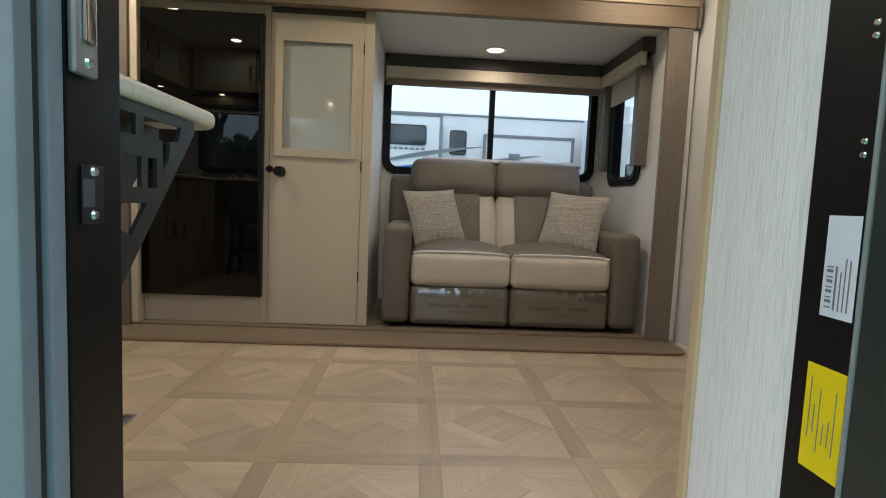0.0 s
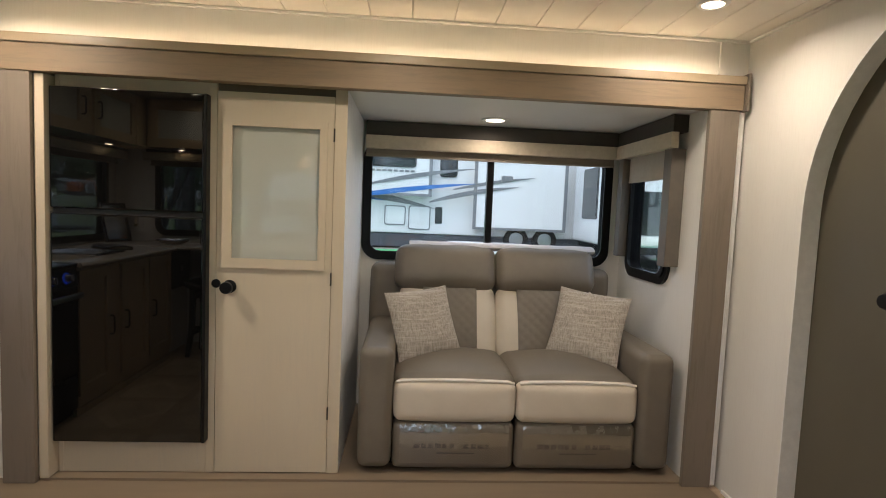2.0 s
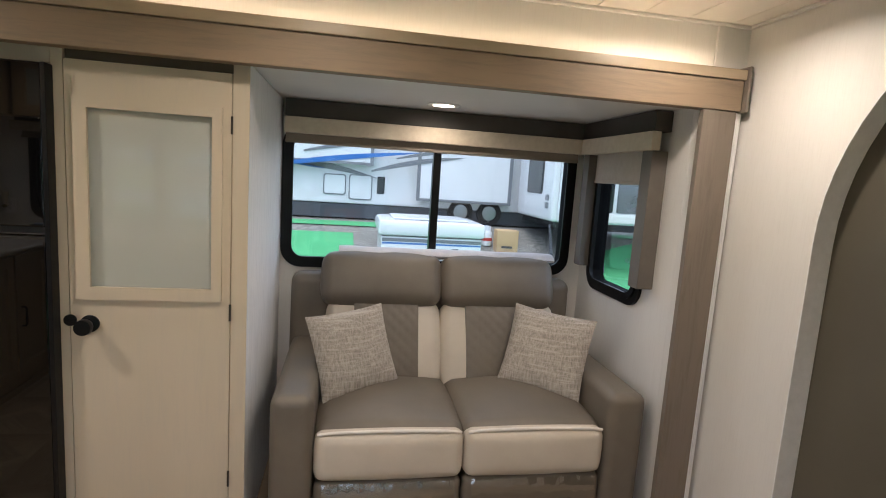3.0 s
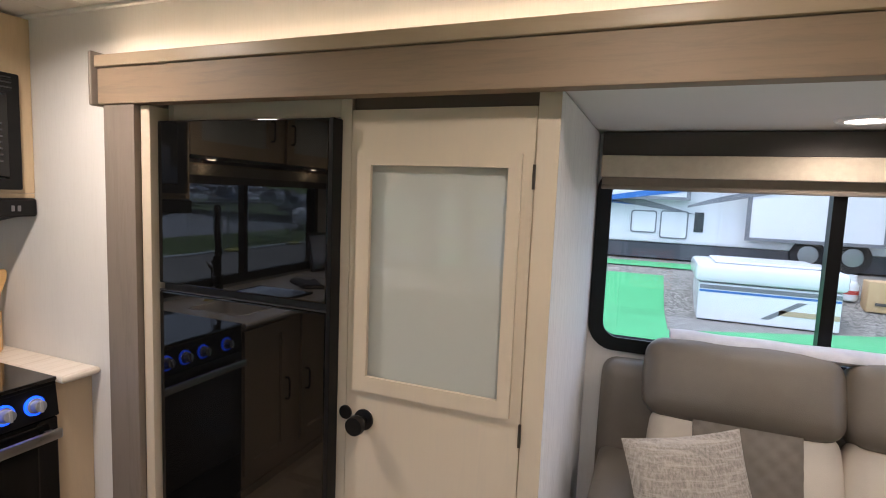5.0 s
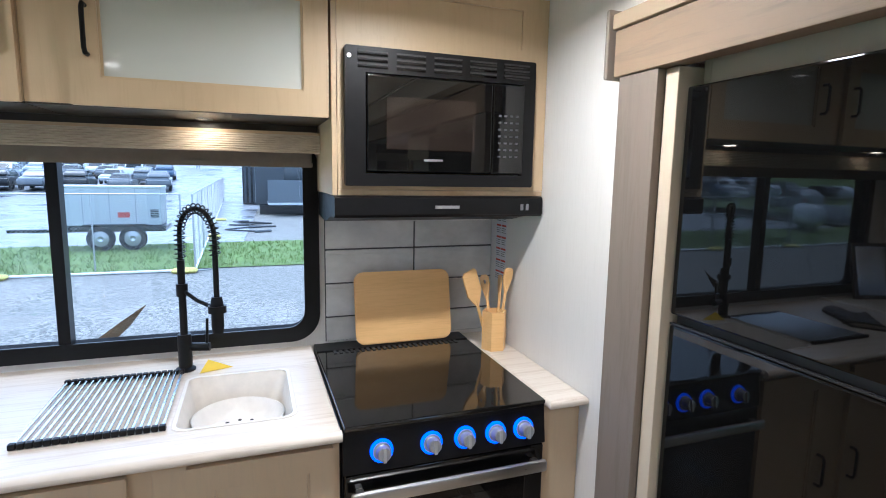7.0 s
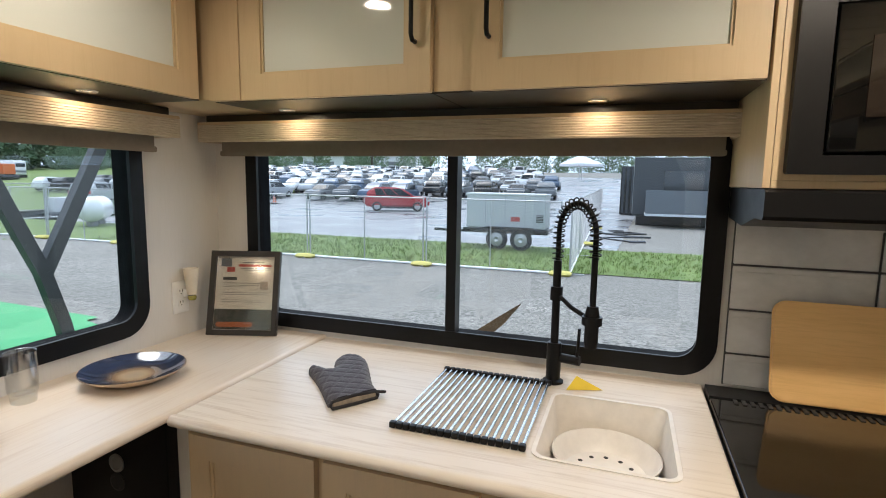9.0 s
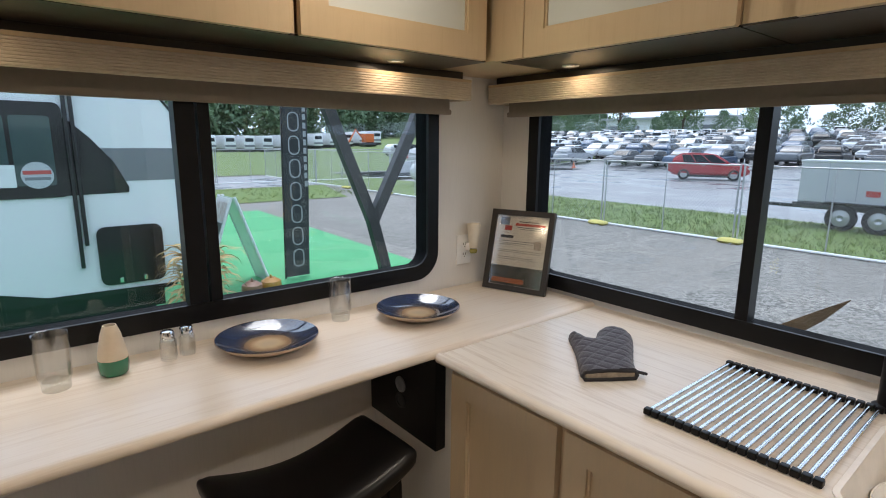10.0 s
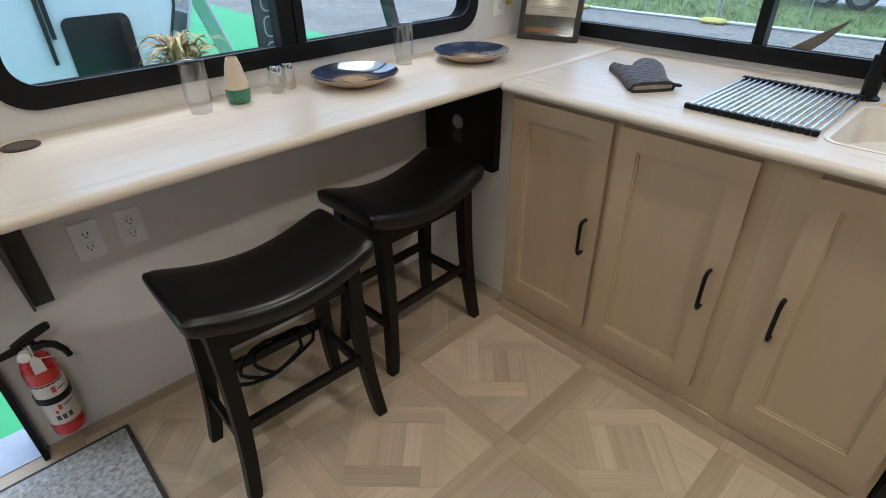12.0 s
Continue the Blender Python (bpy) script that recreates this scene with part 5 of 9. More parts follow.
def ringed_glaze(name, radius):
    """A glaze poured in rings: sand at the middle, brown, then navy to the rim."""
    m = M_PLATE.copy()
    m.name = name
    t = m.node_tree
    N, L = t.nodes.new, t.links.new
    b = t.nodes["Principled BSDF"]
    co, ln, nz, mr, ramp = N("ShaderNodeTexCoord"), N("ShaderNodeVectorMath"), N("ShaderNodeTexNoise"), N("ShaderNodeMath"), N("ShaderNodeValToRGB")
    ln.operation = "LENGTH"
    L(co.outputs["Object"], ln.inputs[0])
    nz.inputs["Scale"].default_value, nz.inputs["Detail"].default_value = 60, 5
    L(co.outputs["Object"], nz.inputs["Vector"])
    mr.operation = "MULTIPLY_ADD"
    mr.inputs[1].default_value = 0.012
    L(nz.outputs["Fac"], mr.inputs[0])
    L(ln.outputs["Value"], mr.inputs[2])
    sc = N("ShaderNodeMath")
    sc.operation = "DIVIDE"
    sc.inputs[1].default_value = radius
    L(mr.outputs[0], sc.inputs[0])
    L(sc.outputs[0], ramp.inputs["Fac"])
    els = ramp.color_ramp.elements
    els[0].position, els[0].color = 0.10, (0.50, 0.40, 0.28, 1)
    els[1].position, els[1].color = 0.72, (0.032, 0.046, 0.092, 1)
    for p, c in ((0.28, (0.56, 0.42, 0.26, 1)), (0.42, (0.34, 0.22, 0.13, 1)), (0.50, (0.24, 0.17, 0.12, 1)), (0.56, (0.075, 0.065, 0.07, 1))):
        e = els.new(p)
        e.color = c
    L(ramp.outputs["Color"], b.inputs["Base Color"])
    return m


M_PLATE = ringed_glaze("ringed_glaze", 0.136)
M_RIMTAN = plain("raw_rim", (0.50, 0.38, 0.27), 0.45)
M_CLEAR = pane_material("drinking_glass", (0.97, 0.975, 0.97), 0.10, (0.9, 0.15))
M_CLEARBASE = pane_material("thick_glass", (0.90, 0.92, 0.91), 0.08, (0.9, 0.16))


def dinner_plate(x, y, r):
    p = thing("dinner_plate", (x, y, CZ), "navy glazed dinner plate with a sand-coloured centre on the bar counter", "plate", "dinner plates")
    part("foot", lathe(bmesh.new(), [(0, 0.0), (r * 0.55, 0.0), (r * 0.62, 0.005), (r * 0.9, 0.021), (r, 0.032), (r, 0.0345), (r * 0.9, 0.0225), (r * 0.6, 0.0075), (0, 0.006)], (x, y, CZ), 48), M_RIMTAN, p)
    part("glaze", lathe(bmesh.new(), [(r * 0.985, 0.0348), (r * 0.97, 0.0340), (r * 0.80, 0.0205), (r * 0.62, 0.0128), (r * 0.52, 0.0105), (r * 0.52, 0.0092), (r * 0.64, 0.0105), (r * 0.94, 0.0295)], (x, y, CZ), 48), M_PLATE, p, "navy glaze")
    part("centre", lathe(bmesh.new(), [(0, 0.0096), (r * 0.36, 0.0099), (r * 0.519, 0.0106), (r * 0.519, 0.0088), (0, 0.0084)], (x, y, CZ), 48), M_PLATE, p, "sand-coloured centre")
    return p


plate_a = dinner_plate(-0.832, 0.172, 0.136)
copy_thing(plate_a, pose(-1.316, 0.210, CZ, 0, 0, 40))


def tumbler(x, y):
    g = thing("drinking_glass", (x, y, CZ), "clear drinking glass standing on the bar counter", "glass", "drinking glasses")
    w = part("wall", lathe(bmesh.new(), [(0.0265, 0.024), (0.0305, 0.034), (0.0330, 0.130), (0.0345, 0.1308), (0.0352, 0.1295), (0.0335, 0.034), (0.029, 0.020)], (x, y, CZ), 36), M_CLEAR, g)
    b = part("base", lathe(bmesh.new(), [(0, 0.0), (0.0265, 0.0), (0.028, 0.003), (0.0285, 0.019), (0.0255, 0.0235), (0, 0.0235)], (x, y, CZ), 36), M_CLEARBASE, g)
    w.visible_shadow = b.visible_shadow = False
    return g


tumbler(-0.362, 0.125)
tumbler(-1.098, 0.092)
vase = thing("vase", (-0.477, 0.11, CZ), "small cone vase in cream with a green glazed foot", "vase")
part("body", lathe(bmesh.new(), [(0.0325, 0.0405), (0.030, 0.058), (0.022, 0.10), (0.0145, 0.122), (0.0125, 0.122), (0.019, 0.10), (0.027, 0.058), (0.0305, 0.0405)], (-0.477, 0.11, CZ), 36), surf("raw_cream_clay", (0.66, 0.55, 0.41), (0.60, 0.49, 0.36), 0.8, 30, bump=0.2, bump_scale=300), vase)
part("foot", lathe(bmesh.new(), [(0, 0), (0.026, 0), (0.031, 0.006), (0.0335, 0.024), (0.0328, 0.040), (0.0, 0.040)], (-0.477, 0.11, CZ), 36), plain("green_glaze", (0.02, 0.17, 0.085), 0.2, coat=0.5), vase, "green glazed foot")


def shaker(x, y):
    s = thing("salt_shaker", (x, y, CZ), "small glass shaker with a chrome cap on the bar counter", "shaker", "salt and pepper shakers")
    j = part("jar", lathe(bmesh.new(), [(0, 0), (0.0185, 0), (0.0205, 0.003), (0.0205, 0.05), (0.0165, 0.058), (0.0145, 0.060), (0.0145, 0.058), (0.018, 0.05), (0.018, 0.004), (0, 0.004)], (x, y, CZ), 8), M_CLEAR, s)
    j.visible_shadow = False
    part("cap", lathe(bmesh.new(), [(0.0168, 0.0605), (0.0168, 0.072), (0.014, 0.077), (0, 0.0785), (0, 0.0605)], (x, y, CZ), 24), M_CHROME, s, "chrome cap")


shaker(-0.600, 0.100)
shaker(-0.648, 0.088)
grom = thing("cable_grommet", (0.042, 0.078, CZ), "round dark cable grommet let into the bar counter", "grommet")
part("ring", lathe(bmesh.new(), [(0, 0.0), (0.040, 0.0), (0.040, 0.002), (0.033, 0.0035), (0.031, 0.0015), (0, 0.0015)], (0.042, 0.078, CZ), 32), plain("brown_grommet", (0.045, 0.032, 0.024), 0.4), grom)
part("cap", lathe(bmesh.new(), [(0, 0.0017), (0.030, 0.0017), (0.030, 0.003), (0, 0.0035)], (0.042, 0.078, CZ), 32), plain("brown_cap", (0.06, 0.042, 0.032), 0.35), grom)

# framed notice standing in the corner
nf = thing("framed_notice", (-1.86, 0.10, CZ), "dark-framed printed notice leaning in the counter corner", "picture frame")
pl = Vector((-1.728, 0.082, CZ))
yaw_f = math.atan2(0.245, -0.082)
wid, hgt = 0.256, 0.310
fm = Matrix.Translation(pl) @ Matrix.Rotation(yaw_f, 4, "Z") @ Matrix.Rotation(radians(-15), 4, "X")


def fplate(loop, holes, w0, w1):
    tmp = plate("y", loop, holes, -w0, -w1)
    bmesh.ops.transform(tmp, matrix=fm, verts=tmp.verts)
    return tmp


part("frame", fplate(rrect(0, wid, 0, hgt, 0.002, 2), [rrect(0.02, wid - 0.02, 0.02, hgt - 0.02, 0)], -0.012, 0.008), plain("dark_frame", (0.035, 0.028, 0.022), 0.4), nf)
part("paper", fplate(rrect(0.018, wid - 0.018, 0.018, hgt - 0.018, 0), [], -0.006, -0.002), plain("cream_paper", (0.84, 0.74, 0.62), 0.6), nf, "printed paper")
gl = part("glass", fplate(rrect(0.019, wid - 0.019, 0.019, hgt - 0.019, 0), [], 0.0015, 0.003), M_GLASS, nf, "clear picture glass")
gl.visible_shadow = False
part("photo", fplate(rrect(0.021, wid - 0.021, 0.021, 0.095, 0), [], -0.0018, -0.0012), surf("photo_print", (0.16, 0.13, 0.09), (0.03, 0.035, 0.025), 0.4, 30), nf)
part("photo_vehicle", fplate(rrect(0.030, 0.165, 0.030, 0.048, 0.008), [], -0.0011, -0.0007), plain("orange_print", (0.55, 0.17, 0.06), 0.5), nf)
M_PALEPRINT = surf("pale_block_print", (0.62, 0.50, 0.40), (0.40, 0.32, 0.26), 0.6, 150)
M_RED, M_INK = plain("red_ink", (0.55, 0.06, 0.035), 0.6), plain("dark_ink", (0.07, 0.06, 0.055), 0.6)
for u0, u1, v0, v1, mt in ((0.115, 0.195, 0.266, 0.269, M_INK), (0.100, 0.222, 0.252, 0.261, M_RED), (0.110, 0.220, 0.244, 0.247, M_LEGEND), (0.120, 0.215, 0.238, 0.240, M_LEGEND), (0.045, 0.098, 0.202, 0.213, M_INK), (0.045, 0.185, 0.190, 0.192, M_LEGEND), (0.045, 0.180, 0.182, 0.1835, M_LEGEND), (0.045, 0.120, 0.176, 0.1775, M_LEGEND), (0.045, 0.215, 0.155, 0.1565, M_LEGEND), (0.045, 0.215, 0.148, 0.1495, M_LEGEND), (0.045, 0.190, 0.128, 0.1295, M_LEGEND), (0.045, 0.205, 0.121, 0.1225, M_LEGEND), (0.186, 0.214, 0.166, 0.198, M_PALEPRINT), (0.036, 0.075, 0.252, 0.282, M_LEGEND), (0.058, 0.088, 0.232, 0.250, M_RED)):
    part("printed_bar", fplate(rrect(u0, u1, v0, v1, 0), [], -0.0018, -0.0012), mt, nf, smooth=0)
gl = part("glazing", fplate(rrect(0.019, wid - 0.019, 0.019, hgt - 0.019, 0), [], 0.001, 0.003), M_CLEAR, nf)
gl.visible_shadow = False
part("easel_back", fplate(rrect(0.08, 0.125, 0.0, 0.2, 0), [], -0.016, -0.0125), M_BLACK, nf)


# ---- wall outlets ----
def outlet(x, z, y=0.0):
    o = thing("wall_outlet", (x, y, z), "white double wall outlet", "outlet", "wall outlets")
    part("cover_plate", B(x - 0.036, x + 0.036, y + 0.001, y + 0.006, z - 0.058, z + 0.058, r=0.002), M_WHITE, o)
    for dz in (-0.02, 0.02):
        f = part("receptacle", plate("y", rrect(x - 0.015, x + 0.015, z + dz - 0.0145, z + dz + 0.0145, 0.008, 4), [], y + 0.006, y + 0.0085), M_WHITE, o)
        for dx in (-0.006, 0.006):
            part("slot", B(x + dx - 0.0012, x + dx + 0.0012, y + 0.0085, y + 0.0088, z + dz - 0.002, z + dz + 0.007), M_SLOT_SHADE, f, smooth=0)
        part("slot", cyl(bmesh.new(), (x, y + 0.0085, z + dz - 0.008), (x, y + 0.0088, z + dz - 0.008), 0.0025, seg=10), M_SLOT_SHADE, f)
    return o


o1 = outlet(-0.013, 0.602)
copy_thing(o1, pose(-0.125, 0, 0.602))
copy_thing(o1, pose(-1.694, 0, 1.052))
fresh = thing("plug_in_freshener", (-1.712, 0.035, 1.06), "cream plug-in air freshener with an amber oil bulb in the outlet", "air freshener")
part("cone", lathe(bmesh.new(), [(0.016, 0.0), (0.020, 0.03), (0.027, 0.092), (0.025, 0.095), (0.020, 0.088), (0, 0.07), (0, 0.0)], (-1.712, 0.04, 1.062), 24), plain("cream_plastic", (0.72, 0.65, 0.53), 0.4), fresh)
part("oil_bulb", lathe(bmesh.new(), [(0, 0), (0.012, 0.003), (0.016, 0.012), (0.013, 0.02), (0, 0.021)], (-1.712, 0.04, 1.038), 20), plain("amber_oil", (0.30, 0.27, 0.06), 0.1, coat=0.6), fresh)
part("plug", B(-1.724, -1.700, 0.009, 0.03, 1.05, 1.078, r=0.003), M_WHITE, fresh)

# ---- kitchen counter things ----
# sink bowl with strainer basket
sink = thing("sink", (-1.48, 1.48, 0.74), "cream composite sink bowl set into the worktop", "sink")
sx0, sx1, sy0, sy1 = SINK
tmp = bmesh.new()
lo, hi = rrect(sx0 + 0.03, sx1 - 0.03, sy0 + 0.03, sy1 - 0.03, 0.05), rrect(sx0 + 0.003, sx1 - 0.003, sy0 + 0.003, sy1 - 0.003, 0.028)
r1 = [tmp.verts.new((u, v, 0.8995)) for u, v in hi]
r2 = [tmp.verts.new((u, v, 0.77)) for u, v in lo]
for k in range(len(r1)):
    q = (k + 1) % len(r1)
    tmp.faces.new((r1[k], r1[q], r2[q], r2[k]))
tmp.faces.new(r2)
M_SINK = plain("cream_composite", (0.80, 0.75, 0.68), 0.35)
part("bowl", tmp, M_SINK, sink)
part("rim", plate("z", rrect(sx0 - 0.006, sx1 + 0.006, sy0 - 0.006, sy1 + 0.006, 0.033), [rrect(sx0 + 0.0035, sx1 - 0.0035, sy0 + 0.0035, sy1 - 0.0035, 0.028)], 0.8996, 0.9052), M_SINK, sink)
part("drain", lathe(bmesh.new(), [(0, 0.001), (0.040, 0.001), (0.044, 0.003), (0.040, 0.004), (0.030, 0.002), (0, 0.002)], ((sx0 + sx1) / 2 - 0.03, (sy0 + sy1) / 2, 0.77), 28), M_STEEL, sink, "steel drain ring")
sb = thing("strainer_basket", (-1.50, 1.494, 0.79), "round white perforated strainer dish in the sink", "strainer")
part("dish", lathe(bmesh.new(), [(0, 0.0), (0.10, 0.0), (0.118, 0.02), (0.128, 0.055), (0.125, 0.056), (0.113, 0.022), (0.097, 0.006), (0, 0.006)], (-1.50, 1.494, 0.785), 40), plain("white_melamine", (0.84, 0.81, 0.77), 0.3), sb)
for k in range(12):
    a = 2 * math.pi * k / 12
    part("hole", cyl(bmesh.new(), (-1.50 + 0.07 * math.cos(a), 1.494 + 0.07 * math.sin(a), 0.7912), (-1.50 + 0.07 * math.cos(a), 1.494 + 0.07 * math.sin(a), 0.7918), 0.006, seg=10), M_SLOT_SHADE, sb)

# spring faucet
fx, fy = -1.752, 1.331
fa = thing("faucet", (fx, fy, CK), "matte black spring-neck kitchen faucet behind the sink", "faucet")
part("base", lathe(bmesh.new(), [(0, 0), (0.030, 0), (0.030, 0.006), (0.021, 0.012), (0.021, 0.115), (0.019, 0.12), (0, 0.12)], (fx, fy, CK), 28), M_BLACK, fa)
part("riser", cyl(bmesh.new(), (fx, fy, CK + 0.12), (fx, fy, CK + 0.36), 0.0115), M_BLACK, fa)
part("collar", cyl(bmesh.new(), (fx, fy, CK + 0.245), (fx, fy, CK + 0.285), 0.0175), M_BLACK, fa)
arc = [(fx, fy, CK + 0.36)]
cx2 = 0.068
dirx, diry = 0.62, 0.78
for k in range(0, 25):
    a = math.pi * (1 - k / 24)
    s = cx2 * (1 + math.cos(a))
    arc.append((fx + dirx * s, fy + diry * s, CK + 0.44 + 0.085 * math.sin(a)))
arc.append((fx + dirx * 2 * cx2, fy + diry * 2 * cx2, CK + 0.38))
part("hose", tube(bmesh.new(), arc, 0.0075, 10), M_BLACK, fa)
# spring coil round the hose
pts = [Vector(p) for p in arc]
seglen = [0.0]
for a, b in zip(pts, pts[1:]):
    seglen.append(seglen[-1] + (b - a).length)
coil = []
turns = 26
N = turns * 12
for i in range(N + 1):
    s = seglen[-1] * i / N
    k = max(j for j in range(len(pts)) if seglen[j] <= s + 1e-9)
    k = min(k, len(pts) - 2)
    f = (s - seglen[k]) / (seglen[k + 1] - seglen[k])
    p = pts[k].lerp(pts[k + 1], f)
    d = (pts[k + 1] - pts[k]).normalized()
    side = Vector((-diry, dirx, 0))
    up = d.cross(side)
    a = 2 * math.pi * turns * i / N
    coil.append(p + 0.0155 * (math.cos(a) * side + math.sin(a) * up))
part("spring", tube(bmesh.new(), coil, 0.0022, 6), M_BLACK, fa, "black coil spring")
hx, hy = fx + dirx * 2 * cx2, fy + diry * 2 * cx2
part("spray_neck", cyl(bmesh.new(), (hx, hy, CK + 0.395), (hx, hy, CK + 0.255), 0.0085), M_BLACK, fa)
part("spray_head", lathe(bmesh.new(), [(0, 0), (0.016, 0), (0.0185, 0.02), (0.0185, 0.095), (0.015, 0.115), (0, 0.115)], (hx, hy, CK + 0.14), 24), M_BLACK, fa)
part("dock_arm", tube(bmesh.new(), [(fx, fy, CK + 0.265), (fx + dirx * 0.06, fy + diry * 0.06, CK + 0.235), (hx, hy, CK + 0.215)], 0.0065, 10), M_BLACK, fa)
part("dock_ring", lathe(bmesh.new(), [(0.0215, 0), (0.027, 0), (0.027, 0.022), (0.0215, 0.022)], (hx, hy, CK + 0.205), 24), M_BLACK, fa)
part("lever_hub", cyl(bmesh.new(), (fx, fy + 0.02, CK + 0.075), (fx + 0.012, fy + 0.075, CK + 0.075), 0.0135), M_BLACK, fa)
part("lever", tube(bmesh.new(), [(fx + 0.01, fy + 0.066, CK + 0.075), (fx + 0.012, fy + 0.070, CK + 0.17)], 0.0045, 8), M_BLACK, fa)

# yellow care tag folded like a tent
tmp = bmesh.new()
vs = [tmp.verts.new(p) for p in ((-1.77, 1.39, CK + 0.001), (-1.70, 1.375, CK + 0.001), (-1.735, 1.474, CK + 0.001), (-1.73, 1.40, CK + 0.035))]
for f in ((0, 1, 3), (1, 2, 3), (2, 0, 3)):
    tmp.faces.new([vs[i] for i in f])
solo("care_tag", tmp, plain("yellow_tag", (0.80, 0.58, 0.015), 0.5), "folded yellow care tag beside the faucet", "tag", smooth=0)

# roll-up drying rack
rk = thing("drying_rack", (-1.51, 1.16, CK), "roll-up drying rack of steel rods with black ends", "drying rack")
RKX0, RKX1, RKY0, RKY1 = -1.724, -1.312, 1.008, 1.332
nrod = 19
M_ROD = plain("polished_rod", (0.72, 0.72, 0.72), 0.22, 1.0)
for k in range(nrod):
    y = RKY0 + 0.008 + (RKY1 - RKY0 - 0.016) * k / (nrod - 1)
    part("rod", cyl(bmesh.new(), (RKX0 + 0.012, y, CK + 0.0085), (RKX1 - 0.012, y, CK + 0.0085), 0.0042, seg=10), M_ROD, rk)
    for x0, x1 in ((RKX0, RKX0 + 0.016), (RKX1 - 0.016, RKX1)):
        part("end_cap", B(x0, x1, y - 0.0078, y + 0.0078, CK + 0.001, CK + 0.0155, r=0.003), M_BLACK, rk)

# quilted oven mitt
M_MITT = surf("charcoal_quilt", (0.030, 0.023, 0.036), (0.020, 0.015, 0.025), 0.85, 20, bump=0.5, bump_scale=220, sheen=0.3)
mitt_out = [(-0.070, -0.004), (0.074, -0.004), (0.084, 0.045), (0.110, 0.106), (0.155, 0.205), (0.174, 0.258), (0.168, 0.300), (0.142, 0.322), (0.106, 0.319), (0.078, 0.290), (0.058, 0.238), (0.038, 0.224), (0.028, 0.252), (0.016, 0.284), (0.000, 0.292), (-0.016, 0.268), (-0.024, 0.205), (-0.034, 0.144), (-0.057, 0.050)]
mitt_open = [(u, v if v > 0 else -0.06) for u, v in mitt_out]


def smooth_loop(pts, times=2):
    for _ in range(times):
        out = []
        for i in range(len(pts)):
            a, b = pts[i], pts[(i + 1) % len(pts)]
            out += [(0.75 * a[0] + 0.25 * b[0], 0.75 * a[1] + 0.25 * b[1]), (0.25 * a[0] + 0.75 * b[0], 0.25 * a[1] + 0.75 * b[1])]
        pts = out
    return pts


ml, ml_open = smooth_loop(mitt_out), smooth_loop(mitt_open)


def inside(p, loop):
    c = False
    for i in range(len(loop)):
        a, b = loop[i], loop[i - 1]
        if (a[1] > p[1]) != (b[1] > p[1]) and p[0] < (b[0] - a[0]) * (p[1] - a[1]) / (b[1] - a[1]) + a[0]:
            c = not c
    return c


def edge_dist(p, loop):
    best = 9
    for i in range(len(loop)):
        a, b = Vector(loop[i]), Vector(loop[i - 1])
        d = b - a
        t = max(0, min(1, (Vector(p) - a).dot(d) / max(d.length_squared, 1e-9)))
        best = min(best, (a + d * t - Vector(p)).length)
    return best


tmp = bmesh.new()
step = 0.0035
gridv = {}
for i in range(-24, 54):
    for j in range(-3, 96):
        p = (i * step, j * step)
        if inside(p, ml):
            e = min(1, edge_dist(p, ml_open) / 0.034)
            qa, qb = ((p[0] + p[1]) / 0.050) % 1, ((p[0] - p[1]) / 0.050) % 1
            g = min(min(qa, 1 - qa), min(qb, 1 - qb))
            h = 0.004 + 0.025 * math.sqrt(max(0, 1 - (1 - e) ** 2)) - 0.0024 * max(0.0, 1 - g / 0.22) ** 2
            gridv[(i, j)] = tmp.verts.new((p[0], p[1], h))
for (i, j), v in list(gridv.items()):
    q = [gridv.get(k) for k in ((i, j), (i + 1, j), (i + 1, j + 1), (i, j + 1))]
    if all(q):
        tmp.faces.new(q)
ext = bmesh.ops.extrude_edge_only(tmp, edges=[e for e in tmp.edges if len(e.link_faces) == 1])
for v in [g for g in ext["geom"] if isinstance(g, bmesh.types.BMVert)]:
    v.co.z = 0.0
mm = Matrix.Translation((-1.4015, 0.866, CK)) @ Matrix.Rotation(radians(145.4), 4, "Z")
bmesh.ops.transform(tmp, matrix=mm, verts=tmp.verts)
mt = thing("oven_mitt", (-1.50, 0.77, CK), "charcoal quilted oven mitt lying on the worktop", "oven mitt")
part("body", tmp, M_MITT, mt, smooth=70)
tmp = box(bmesh.new(), -0.060, 0.064, -0.0065, 0.012, 0.002, 0.021, r=0.004)
bmesh.ops.transform(tmp, matrix=mm, verts=tmp.verts)
part("cuff_lining", tmp, surf("oatmeal_lining", (0.36, 0.30, 0.23), (0.22, 0.18, 0.14), 0.9, 60, bump=0.5), mt, "oatmeal lining at the cuff")
tmp = tube(bmesh.new(), [(-0.062, -0.002, 0.020), (0.0, -0.002, 0.025), (0.066, -0.002, 0.020), (0.070, -0.005, 0.012), (0.066, -0.007, 0.005), (0, -0.008, 0.004), (-0.062, -0.007, 0.005), (-0.066, -0.005, 0.012)], 0.0045, 8, True)
bmesh.ops.transform(tmp, matrix=mm, verts=tmp.verts)
part("cuff_binding", tmp, plain("black_binding", (0.018, 0.016, 0.018), 0.8), mt)
tmp = tube(bmesh.new(), [(0.066, 0.000, 0.018), (0.082, -0.004, 0.017), (0.094, 0.000, 0.012), (0.092, 0.008, 0.009), (0.074, 0.012, 0.014)], 0.0038, 8)
bmesh.ops.transform(tmp, matrix=mm, verts=tmp.verts)
part("loop", tmp, bpy.data.materials["black_binding"], mt)

